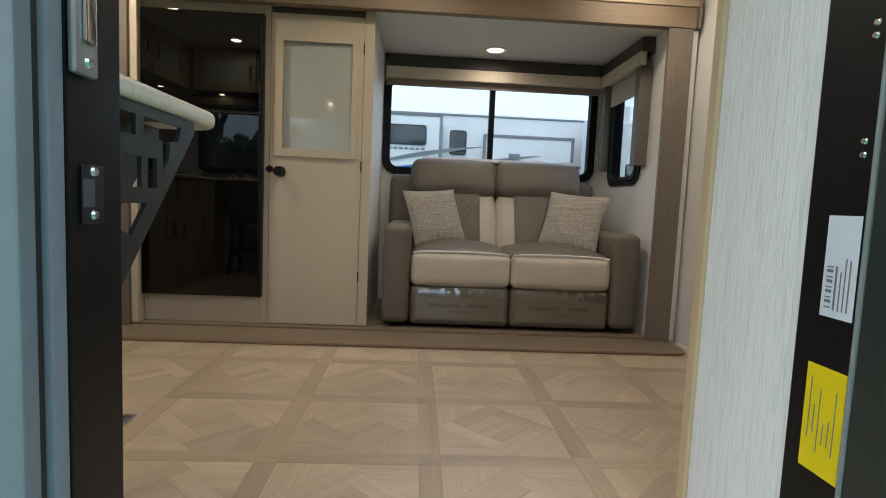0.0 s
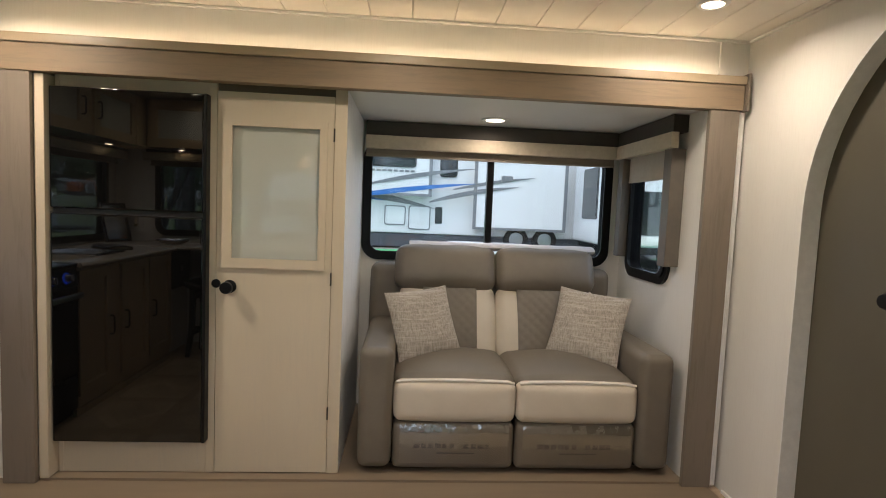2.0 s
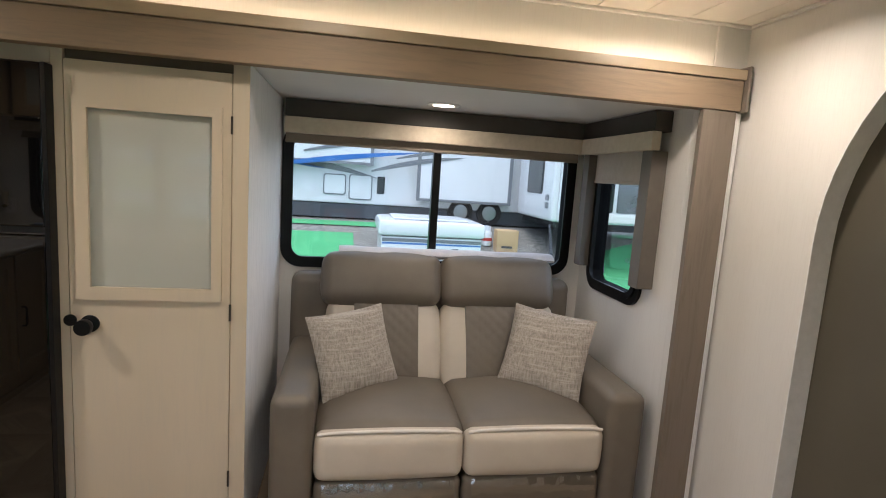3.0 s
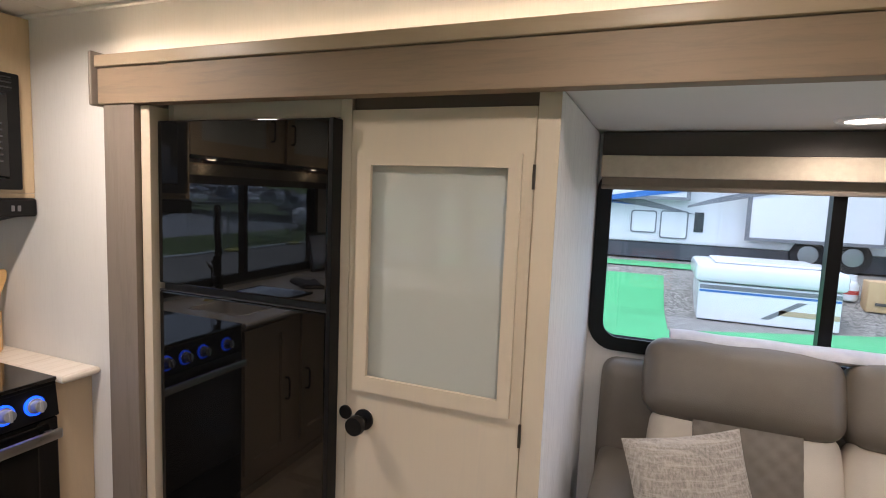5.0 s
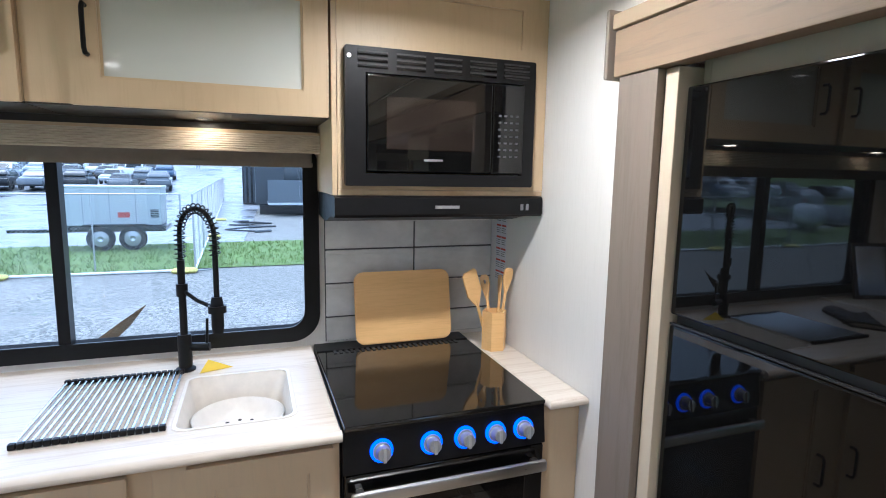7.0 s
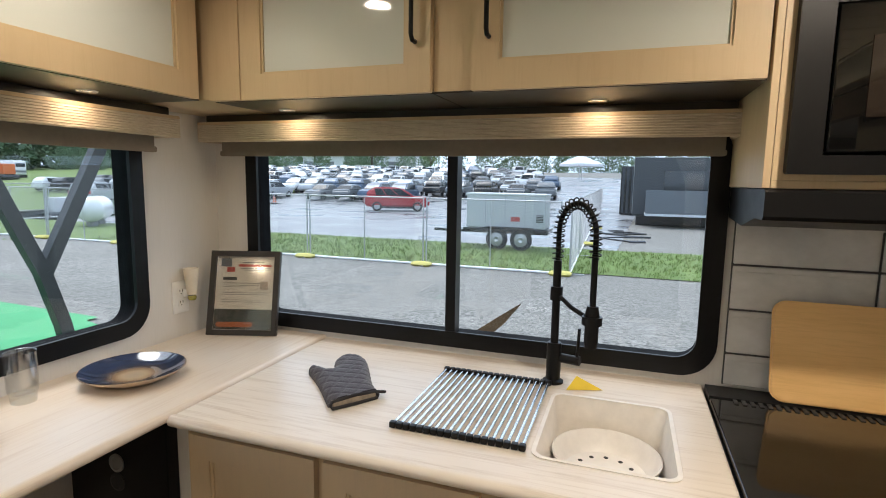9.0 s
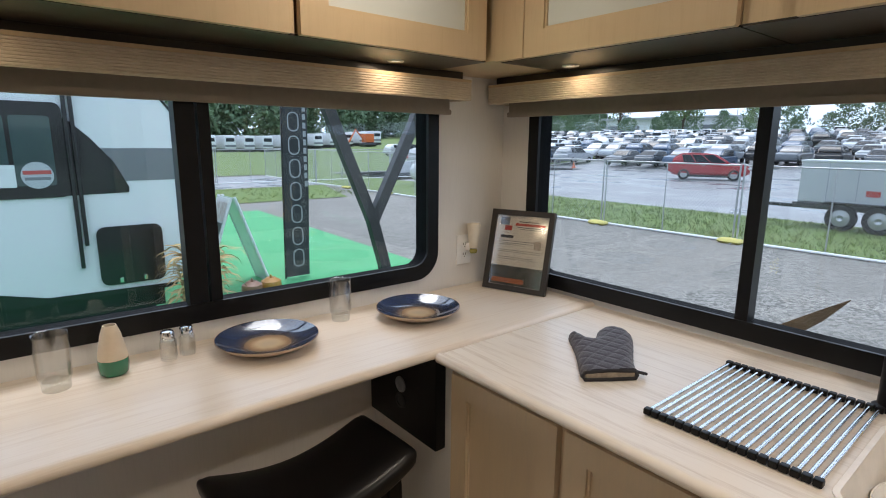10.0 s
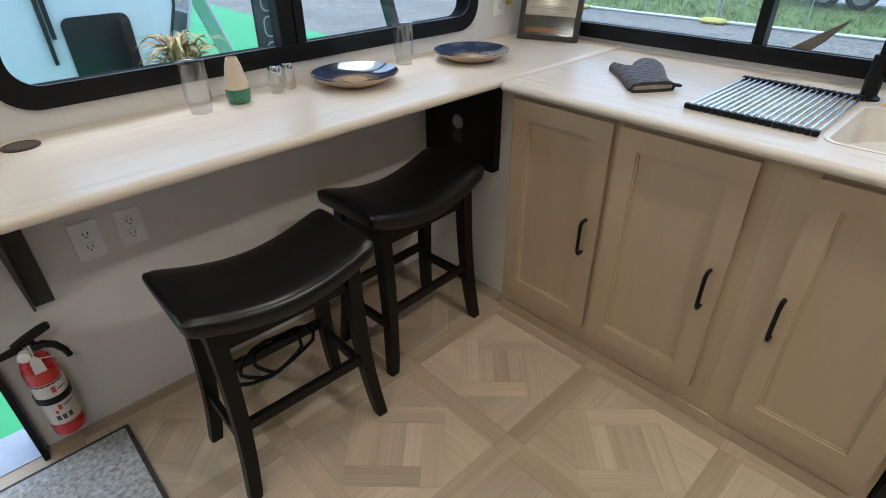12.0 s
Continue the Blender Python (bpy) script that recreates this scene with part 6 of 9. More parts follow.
# cutting board, utensil block
cbm = Matrix.Translation((X0 + 0.085, 2.082, 0.911)) @ Matrix.Rotation(radians(-11), 4, "Y")
tmp = plate("x", rrect(-0.187, 0.187, 0.0, 0.270, 0.035, 6), [], 0.0, 0.016)
bmesh.ops.bevel(tmp, geom=[e for e in tmp.edges if len(e.link_faces) == 2 and e.calc_face_angle(0) > 1.0], offset=0.004, segments=2, affect="EDGES")
bmesh.ops.transform(tmp, matrix=cbm, verts=tmp.verts)
solo("cutting_board", tmp, M_BAMBOO, "bamboo cutting board leaning on the backsplash", "cutting board")
ub = thing("utensil_holder", (-1.665, 2.380, CK), "square bamboo utensil holder beside the range", "utensil holder")
um = Matrix.Translation((-1.665, 2.385, CK)) @ Matrix.Rotation(radians(24), 4, "Z")
tmp = bmesh.new()
hexo = [(0.047 * math.cos(radians(a)), 0.047 * math.sin(radians(a))) for a in range(0, 360, 60)]
hexi = [(0.038 * math.cos(radians(a)), 0.038 * math.sin(radians(a))) for a in range(0, 360, 60)]
plate("z", hexo, [hexi], 0.004, 0.145, tmp)
plate("z", hexo, [], 0.0, 0.004, tmp)
bmesh.ops.transform(tmp, matrix=um, verts=tmp.verts)
part("body", tmp, M_BAMBOO, ub, smooth=20)


def utensil(p0, p1, head, kind):
    u = thing("wooden_utensil", p0, "bamboo kitchen utensil standing in the holder", "utensil", "bamboo utensils")
    p0, p1 = Vector(p0), Vector(p1)
    part("shaft", tube(bmesh.new(), [p0, p0.lerp(p1, 0.6), p1], 0.006, 8), M_BAMBOO, u)
    d = (p1 - p0).normalized()
    turn = d.to_track_quat("Z", "X").to_matrix().to_4x4()
    w, h = head
    prof = [(-0.006, -0.02), (0.006, -0.02), (w / 2, 0.03), (w / 2, h - 0.01), (w / 2 - 0.01, h), (-w / 2 + 0.01, h), (-w / 2, h - 0.01), (-w / 2, 0.03)]
    holes = [rrect(-0.005, 0.005, 0.035, h - 0.02, 0.004, 3)] if kind == "slotted" else []
    tmp = plate("x", prof, holes, -0.003, 0.003)
    bmesh.ops.transform(tmp, matrix=Matrix.Translation(p1) @ turn @ Matrix.Rotation(radians(90), 4, "Z") @ Matrix.Rotation(radians(20), 4, "Z"), verts=tmp.verts)
    part("head", tmp, M_BAMBOO, u)


utensil((-1.672, 2.366, CK + 0.01), (-1.668, 2.312, CK + 0.185), (0.072, 0.118), "plain")
utensil((-1.675, 2.390, CK + 0.01), (-1.720, 2.375, CK + 0.20), (0.036, 0.07), "slotted")
utensil((-1.655, 2.395, CK + 0.01), (-1.655, 2.425, CK + 0.235), (0.045, 0.07), "plain")
utensil((-1.665, 2.400, CK + 0.01), (-1.700, 2.420, CK + 0.20), (0.04, 0.07), "plain")
# caution label on the wall beside the range
cl = solo("caution_label", B(-1.845, -1.755, Y1 - 0.0012, Y1 - 0.0004, 1.13, 1.415), plain("label_white", (0.72, 0.72, 0.74), 0.5), "white caution label with red headings on the wall", "sticker", smooth=0)
for c in range(2):
    for k in range(6):
        z = 1.40 - k * 0.046
        part("printed_bar", B(-1.841 + c * 0.044, -1.803 + c * 0.044, Y1 - 0.0018, Y1 - 0.0013, z - 0.007, z), M_RED, cl, smooth=0)
        for q in range(3):
            part("printed_line", B(-1.841 + c * 0.044, -1.806 + c * 0.044 - 0.006 * (q % 2), Y1 - 0.0018, Y1 - 0.0013, z - 0.016 - q * 0.008, z - 0.0135 - q * 0.008), M_LEGEND, cl, smooth=0)

structure("wall_plate", B(-1.232, -1.165, Y1 - 0.006, Y1 - 0.0005, 0.232, 0.352, r=0.003), M_WHITE, "blank white cover plate low on the wall", "cover plate")

# fire extinguisher
ex, ey = 0.214, 0.062
fe = thing("fire_extinguisher", (ex, ey, 0.08), "red fire extinguisher with black handle hung by the door", "fire extinguisher")
part("cylinder", lathe(bmesh.new(), [(0, 0), (0.034, 0), (0.040, 0.006), (0.041, 0.02), (0.041, 0.235), (0.036, 0.262), (0.022, 0.282), (0.015, 0.288), (0, 0.288)], (ex, ey, 0.085), 36), plain("red_enamel", (0.52, 0.022, 0.018), 0.28, coat=0.4), fe)
lab = part("label_band", lathe(bmesh.new(), [(0.0412, 0.05), (0.0418, 0.05), (0.0418, 0.20), (0.0412, 0.20)], (ex, ey, 0.085), 36), plain("label_paper", (0.62, 0.58, 0.54), 0.45), fe, "printed label band")
for z0, z1, a0, a1, mtt in ((0.165, 0.186, 92, 106, M_RED), (0.103, 0.121, 84, 97, M_RED), (0.092, 0.104, 70, 80, M_RED), (0.193, 0.199, 30, 150, M_INK), (0.066, 0.084, 64, 78, M_INK), (0.066, 0.084, 84, 98, M_INK), (0.066, 0.084, 104, 118, M_INK), (0.170, 0.174, 110, 140, M_INK), (0.112, 0.116, 102, 140, M_INK)):
    tmp = bmesh.new()
    ring = [(ex + 0.0424 * math.cos(radians(a0 + (a1 - a0) * q / 6)), ey + 0.0424 * math.sin(radians(a0 + (a1 - a0) * q / 6))) for q in range(7)]
    vsb = [[tmp.verts.new((u, v, 0.085 + z)) for u, v in ring] for z in (z0, z1)]
    for q in range(6):
        tmp.faces.new((vsb[0][q], vsb[0][q + 1], vsb[1][q + 1], vsb[1][q]))
    part("printed_mark", tmp, mtt, lab, smooth=0)
part("strap", lathe(bmesh.new(), [(0.0425, 0.13), (0.0445, 0.13), (0.0445, 0.152), (0.0425, 0.152)], (ex, ey, 0.085), 36), M_BLACK, fe, "black strap")
part("valve", cyl(bmesh.new(), (ex, ey, 0.370), (ex, ey, 0.402), 0.014), M_STEEL, fe)
part("carry_handle", extrude_profile("y", [(ex - 0.020, 0.394), (ex + 0.045, 0.388), (ex + 0.072, 0.386), (ex + 0.074, 0.394), (ex + 0.045, 0.400), (ex - 0.020, 0.408)], ey - 0.010, ey + 0.010), M_BLACK, fe)
part("squeeze_lever", extrude_profile("y", [(ex - 0.062, 0.428), (ex - 0.040, 0.420), (ex - 0.005, 0.410), (ex + 0.030, 0.403), (ex + 0.032, 0.410), (ex + 0.002, 0.424), (ex - 0.035, 0.437), (ex - 0.058, 0.441), (ex - 0.065, 0.436)], ey - 0.011, ey + 0.011), M_BLACK, fe)
part("hose", tube(bmesh.new(), [(ex - 0.012, ey + 0.010, 0.392), (ex - 0.034, ey + 0.016, 0.394), (ex - 0.055, ey + 0.020, 0.382), (ex - 0.070, ey + 0.020, 0.355), (ex - 0.075, ey + 0.020, 0.330)], lambda q: 0.012 - 0.004 * q, 10), M_BLACK, fe)
part("gauge", cyl(bmesh.new(), (ex + 0.012, ey + 0.012, 0.382), (ex + 0.016, ey + 0.030, 0.382), 0.015), M_WHITE, fe)
part("tag", extrude_profile("y", [(ex - 0.016, 0.330), (ex + 0.012, 0.330), (ex + 0.010, 0.372), (ex - 0.003, 0.388), (ex - 0.014, 0.372)], ey + 0.042, ey + 0.0435), plain("paper_tag", (0.72, 0.70, 0.66), 0.6), fe)
part("tie", tube(bmesh.new(), [(ex - 0.004, ey + 0.040, 0.376), (ex - 0.004, ey + 0.012, 0.405)], 0.0015, 6), M_WHITE, fe)
part("tie", tube(bmesh.new(), [(ex - 0.005, ey + 0.040, 0.374), (ex - 0.045, ey + 0.042, 0.362)], 0.0015, 6), M_WHITE, fe)
part("wall_bracket", B(ex - 0.02, ex + 0.02, 0.001, 0.024, 0.10, 0.32, r=0.002), M_BLACK, fe)

# floor register and a black cable by the stools
reg = thing("floor_register", (-0.42, 1.18, 0.0), "brushed metal floor register with louvres", "floor vent")
part("frame", plate("z", rrect(-0.56, -0.28, 1.12, 1.24, 0.004, 2), [rrect(-0.545, -0.295, 1.135, 1.225, 0)], 0.0005, 0.005), M_STEEL, reg)
part("well", B(-0.545, -0.295, 1.135, 1.225, 0.0003, 0.001), M_SLOT_SHADE, reg)
for k in range(16):
    x = -0.54 + k * 0.0155
    part("louvre", B(x, x + 0.006, 1.136, 1.224, 0.001, 0.004), M_STEEL, reg)
loopc = [(-0.30 + 0.16 * math.cos(a * 0.42) * (1 - 0.02 * a), 0.40 + 0.07 * math.sin(a * 0.42 + 0.3), 0.262 + 0.006 * math.sin(a * 1.7)) for a in range(0, 34)]
solo("black_strap_loop", tube(bmesh.new(), loopc, 0.006, 8), M_BLACK, "coiled black strap hanging on the stool stretchers", "strap")


# ---- outside: ground ----
GZ = -0.75


def gz(y, x=0.0):
    """Ground height: level, with a bank behind the slide-out and the car park rising away."""
    t = max(0.0, min(1.0, (y - 13.0) / 3.0))
    return GZ + 0.8 * t * t * (3 - 2 * t) + 0.055 * max(0.0, min(78.0, -42.0 - x))


def stony(name, c1, c2, c3, rough, scale):
    m, t, b = nodes_of(name)
    N, L = t.nodes.new, t.links.new
    co = N("ShaderNodeTexCoord")
    v = N("ShaderNodeTexVoronoi")
    v.inputs["Scale"].default_value = scale
    n = N("ShaderNodeTexNoise")
    n.inputs["Scale"].default_value, n.inputs["Detail"].default_value = 0.35, 8
    L(co.outputs["Object"], v.inputs["Vector"])
    L(co.outputs["Object"], n.inputs["Vector"])
    r1, mx = N("ShaderNodeValToRGB"), N("ShaderNodeMix")
    r1.color_ramp.elements[0].color, r1.color_ramp.elements[1].color = (*c1, 1), (*c2, 1)
    sep = N("ShaderNodeSeparateColor")
    L(v.outputs["Color"], sep.inputs["Color"])
    L(sep.outputs[0], r1.inputs["Fac"])
    mx.data_type = "RGBA"
    r2 = N("ShaderNodeValToRGB")
    r2.color_ramp.elements[0].position, r2.color_ramp.elements[1].position = 0.42, 0.62
    L(n.outputs["Fac"], r2.inputs["Fac"])
    L(r2.outputs["Color"], mx.inputs["Factor"])
    L(r1.outputs["Color"], mx.inputs[6])
    mx.inputs[7].default_value = (*c3, 1)
    mx2 = N("ShaderNodeMix")
    mx2.data_type = "RGBA"
    mx2.inputs["Factor"].default_value = 0.5
    L(r1.outputs["Color"], mx2.inputs[6])
    L(mx.outputs[2], mx2.inputs[7])
    L(mx2.outputs[2], b.inputs["Base Color"])
    rr = N("ShaderNodeMapRange")
    rr.inputs["From Min"].default_value, rr.inputs["From Max"].default_value = 0.35, 0.65
    rr.inputs["To Min"].default_value, rr.inputs["To Max"].default_value = rough[0], rough[1]
    L(n.outputs["Fac"], rr.inputs["Value"])
    L(rr.outputs["Result"], b.inputs["Roughness"])
    bp = N("ShaderNodeBump")
    bp.inputs["Strength"].default_value, bp.inputs["Distance"].default_value = 0.3, 0.006
    L(v.outputs["Distance"], bp.inputs["Height"])
    L(bp.outputs["Normal"], b.inputs["Normal"])
    return m


M_GRAVEL = stony("wet_gravel", (0.075, 0.070, 0.060), (0.28, 0.268, 0.240), (0.17, 0.163, 0.146), (0.75, 0.95), 26)
M_ASPHALT = stony("wet_asphalt", (0.13, 0.13, 0.135), (0.21, 0.21, 0.215), (0.27, 0.275, 0.285), (0.16, 0.6), 14)
M_GRASS = surf("grass", (0.13, 0.20, 0.045), (0.075, 0.125, 0.025), 0.9, 1.2, bump=1.0, bump_scale=30, grain=(9, (1, 1, 1), (0.15, 0.17, 0.05), 0.6))
M_TURF = surf("green_turf", (0.062, 0.33, 0.135), (0.052, 0.285, 0.112), 0.85, 1.5, bump=0.5, bump_scale=90)
M_RVWHITE = surf("white_gelcoat", (0.66, 0.675, 0.69), (0.62, 0.635, 0.65), 0.25, 1.0, coat=0.3)
M_RVGREY = plain("grey_gelcoat", (0.16, 0.17, 0.185), 0.3, coat=0.3)
M_RVBLACK = plain("black_gelcoat", (0.012, 0.012, 0.014), 0.25, coat=0.3)
M_RVBLUE = plain("blue_graphic", (0.03, 0.14, 0.42), 0.3)
M_RVGLASS = surf("dark_rv_glass", (0.015, 0.02, 0.024), (0.02, 0.026, 0.03), 0.05, 2, spec=0.7)
M_CARGLASS = surf("tinted_car_glass", (0.018, 0.021, 0.024), (0.024, 0.028, 0.03), 0.12, 2, spec=0.2)
M_TYRE = plain("rubber", (0.016, 0.016, 0.017), 0.8)
M_RIM = plain("alloy", (0.42, 0.43, 0.44), 0.3, 0.7)
M_GALV = plain("galvanised", (0.45, 0.46, 0.47), 0.4, 0.7)

xs = [-400, -200, -120, -60, -42, -30, -12, 0, 12, 30, 60, 120, 200, 400]
ys = [-400, -200, -100, -50, -20, 0, 8, 12.75] + [13 + 0.25 * k for k in range(13)] + [20, 40, 100, 200, 400]
bm = bmesh.new()
gv = [[bm.verts.new((x, y, gz(y, x))) for x in xs] for y in ys]
for a, b in zip(gv, gv[1:]):
    for k in range(len(xs) - 1):
        bm.faces.new((a[k], a[k + 1], b[k + 1], b[k]))
structure("ground", bm, M_GRAVEL, "grey wet gravel ground", "ground", 60)


def drape(loop, off):
    """A sheet laid over the ground."""
    bm = bmesh.new()
    bm.faces.new([bm.verts.new((u, v, 0)) for u, v in loop])
    for k in range(14):
        bmesh.ops.bisect_plane(bm, geom=bm.verts[:] + bm.edges[:] + bm.faces[:], plane_co=(0, 12.75 + 0.25 * k, 0), plane_no=(0, 1, 0))
    for x in (-42.0, -60.0, -120.0):
        bmesh.ops.bisect_plane(bm, geom=bm.verts[:] + bm.edges[:] + bm.faces[:], plane_co=(x, 0, 0), plane_no=(1, 0, 0))
    for v in bm.verts:
        v.co.z = gz(v.co.y, v.co.x) + off
    return bm


structure("road", drape([(-18.0, -60), (-18.0, 0.5), (-17.5, 1.2), (-95, 4), (-120, -110), (-22, -90)], 0.012), M_ASPHALT, "wet grey asphalt car park", "road", 0)
structure("path", drape([(-40, -34), (6, -31), (6, -23.5), (-14, -24), (-40, -27)], 0.012), M_ASPHALT, "wet asphalt lane", "road", 0)
structure("grass_verge", drape([(-18.2, -60), (-13.4, -60), (-13.5, 0.4), (-13.5, 9), (-19, 9), (-18.4, 0.4)], 0.02), M_GRASS, "strip of rough grass along the fence", "grass")
structure("grass_field", drape([(-11.0, -17.6), (30, -18.2), (30, -23.3), (-13, -23.6)], 0.02), M_GRASS, "grass verge behind the display", "grass")
structure("meadow", drape([(-90, -35), (60, -31.5), (120, -200), (-300, -200), (-130, -60)], 0.025), M_GRASS, "wide grass field", "grass")
structure("turf_aisle", drape([(-6.1, -6.2), (6, -6.2), (6, -15.8), (-6.5, -15.3)], 0.03), M_TURF, "bright green display turf", "carpet", 0)
structure("turf_entry", drape([(-5.9, -6.2), (-4.2, -0.4), (6, -0.4), (6, -6.2)], 0.03), M_TURF, "bright green display turf by the entry", "carpet", 0)
structure("turf_slide", drape([(-8, 10.3), (4.3, 10.3), (4.8, 7), (9, 7), (9, 15.0), (0.93, 11.5), (0.85, 14.9), (-8, 14.9)], 0.03), M_TURF, "bright green display turf behind the slide-out", "carpet", 0)
structure("turf_strip", drape([(-8, 15.3), (1.7, 15.35), (1.7, 15.75), (-8, 15.7)], 0.03), M_TURF, "strip of bright green turf", "carpet", 0)

# grass tufts
random.seed(4)
bm = bmesh.new()


def tuft(x, y, h):
    for k in range(5):
        a, l = random.uniform(0, 6.28), random.uniform(0.6, 1.2) * h
        dx, dy = math.cos(a) * 0.02, math.sin(a) * 0.02
        z = gz(y) + 0.01
        ox, oy = x + random.uniform(-0.05, 0.05), y + random.uniform(-0.05, 0.05)
        v = [bm.verts.new((ox - dy * 0.4, oy + dx * 0.4, z)), bm.verts.new((ox + dy * 0.4, oy - dx * 0.4, z)), bm.verts.new((ox + dx * 3, oy + dy * 3, z + l))]
        bm.faces.new(v)


for _ in range(4200):
    tuft(random.uniform(-18.1, -13.4), random.uniform(-16, 7), random.uniform(0.06, 0.16))
for _ in range(1500):
    tuft(random.uniform(-12.5, 8), random.uniform(-23.3, -17.8), random.uniform(0.06, 0.14))
me = bpy.data.meshes.new("grass_tufts")
bm.to_mesh(me)
bm.free()
M_BLADE = surf("grass_blade", (0.13, 0.22, 0.045), (0.20, 0.22, 0.075), 0.8, 2.0)
me.materials.append(M_BLADE)
tagged(new("grass_tufts", me), "uneven tufts of green grass", "grass", "", "stuff")


# ---- wire fence ----
def fence_panel():
    f = thing("fence_panel", (0, 0, 0), "galvanised chain-link fence panel", "fence", "chain-link fence")
    w, h = 3.5, 1.78
    for y in (0.02, w - 0.02):
        part("post", cyl(bmesh.new(), (0, y, 0.03), (0, y, h), 0.021, seg=10), M_GALV, f)
    part("post", cyl(bmesh.new(), (0, w / 2, 0.06), (0, w / 2, h), 0.014, seg=8), M_GALV, f)
    for z, rr, mm in ((0.035, 0.030, M_WHITE), (h - 0.015, 0.018, M_GALV)):
        part("rail", cyl(bmesh.new(), (0, 0, z), (0, w, z), rr, seg=10), mm, f)
    tmp = bmesh.new()
    sp, r = 0.085, 0.0022
    n = int((w + h) / sp)
    for k in range(n):
        for s in (1, -1):
            u0 = -h + k * sp
            pts2 = []
            for z in (0.09, h - 0.02):
                pts2.append((u0 + z if s > 0 else u0 + h - z, z))
            (a0, z0), (a1, z1) = pts2
            lo, hi = 0.03, w - 0.03
            d = (z1 - z0) / (a1 - a0)
            b0, b1 = max(min(a0, a1), lo), min(max(a0, a1), hi)
            if b1 - b0 < 0.05:
                continue
            cyl(tmp, (0, b0, z0 + (b0 - a0) * d), (0, b1, z0 + (b1 - a0) * d), r, seg=3, caps=False)
    part("wire_mesh", tmp, M_GALV, f, "diamond wire mesh", smooth=0)
    for y in (0.02,):
        part("foot", B(-0.35, 0.35, y - 0.03, y + 0.03, 0.0, 0.03, r=0.005), M_GALV, f)
    return f


fp = fence_panel()
fp.location = (-13.2, 0.02 - 3.5, GZ)
for k in range(1, 9):
    copy_thing(fp, pose(-13.2, 0.02 - 3.5 - 3.55 * k, GZ))
for k in range(11):
    copy_thing(fp, pose(-13.25 - 3.55 * k, 0.25 - 0.10 * k, GZ, 0, 0, 91.6))
for k in range(13):
    copy_thing(fp, pose(9 - 3.55 * k, -27.6 + 0.12 * k, GZ, 0, 0, 88))
M_BAG = plain("yellow_bag", (0.56, 0.48, 0.13), 0.7)
for k, (x, y) in enumerate([(-13.2, 0.05)] + [(-13.2, 0.02 - 3.55 * q) for q in range(1, 7)] + [(-20, 0.2), (-27, 0.1), (-8, -27), (-1, -27.3)]):
    solo("sandbag", cushion(x + 0.02, x + 0.30, y - 0.26, y + 0.26, GZ + 0.01, GZ + 0.10, 0.045, 0.03, seg=2, cuts=2), M_BAG, "yellow sandbag holding down the fence foot", "sandbag", "fence sandbags")


# ---- vehicles ----
def wheel(parent, x, y, z, r, w, name="wheel", rim=True):
    t = part(name, lathe(bmesh.new(), [(r * 0.6, -w / 2), (r * 0.93, -w / 2), (r, -w * 0.3), (r, w * 0.3), (r * 0.93, w / 2), (r * 0.6, w / 2)], (x, y, z), 20, Matrix.Rotation(radians(90), 4, "X")), M_TYRE, parent)
    if rim:
        part("rim", lathe(bmesh.new(), [(0, -w * 0.42), (r * 0.2, -w * 0.46), (r * 0.6, -w * 0.40), (r * 0.6, w * 0.40), (r * 0.2, w * 0.46), (0, w * 0.42)], (x, y, z), 20, Matrix.Rotation(radians(90), 4, "X")), M_RIM, t)


KINDS = {
    "suv": (4.6, 1.86, [(-2.27, 0.45), (-2.32, 0.70), (-2.20, 0.92), (-1.75, 1.02), (-1.1, 1.07), (2.1, 1.12), (2.29, 1.0), (2.33, 0.62), (2.25, 0.40), (1.9, 0.30), (-2.0, 0.30)], [(-1.25, 1.05), (-0.80, 1.36), (-0.40, 1.58), (0.1, 1.67), (1.0, 1.69), (1.6, 1.65), (1.98, 1.42), (2.2, 1.11)]),
    "sedan": (4.7, 1.82, [(-2.35, 0.40), (-2.3, 0.72), (-2.0, 0.86), (-0.9, 0.95), (2.0, 1.0), (2.32, 0.90), (2.35, 0.45), (1.9, 0.28), (-1.9, 0.28)], [(-1.0, 0.94), (-0.2, 1.40), (0.3, 1.46), (1.0, 1.42), (1.85, 0.99)]),
    "pickup": (5.6, 1.95, [(-2.8, 0.55), (-2.78, 1.0), (-2.6, 1.15), (-1.5, 1.22), (2.75, 1.22), (2.8, 0.60), (2.3, 0.42), (-2.3, 0.42)], [(-1.5, 1.21), (-0.8, 1.80), (-0.3, 1.86), (1.0, 1.86), (1.25, 1.215)]),
}


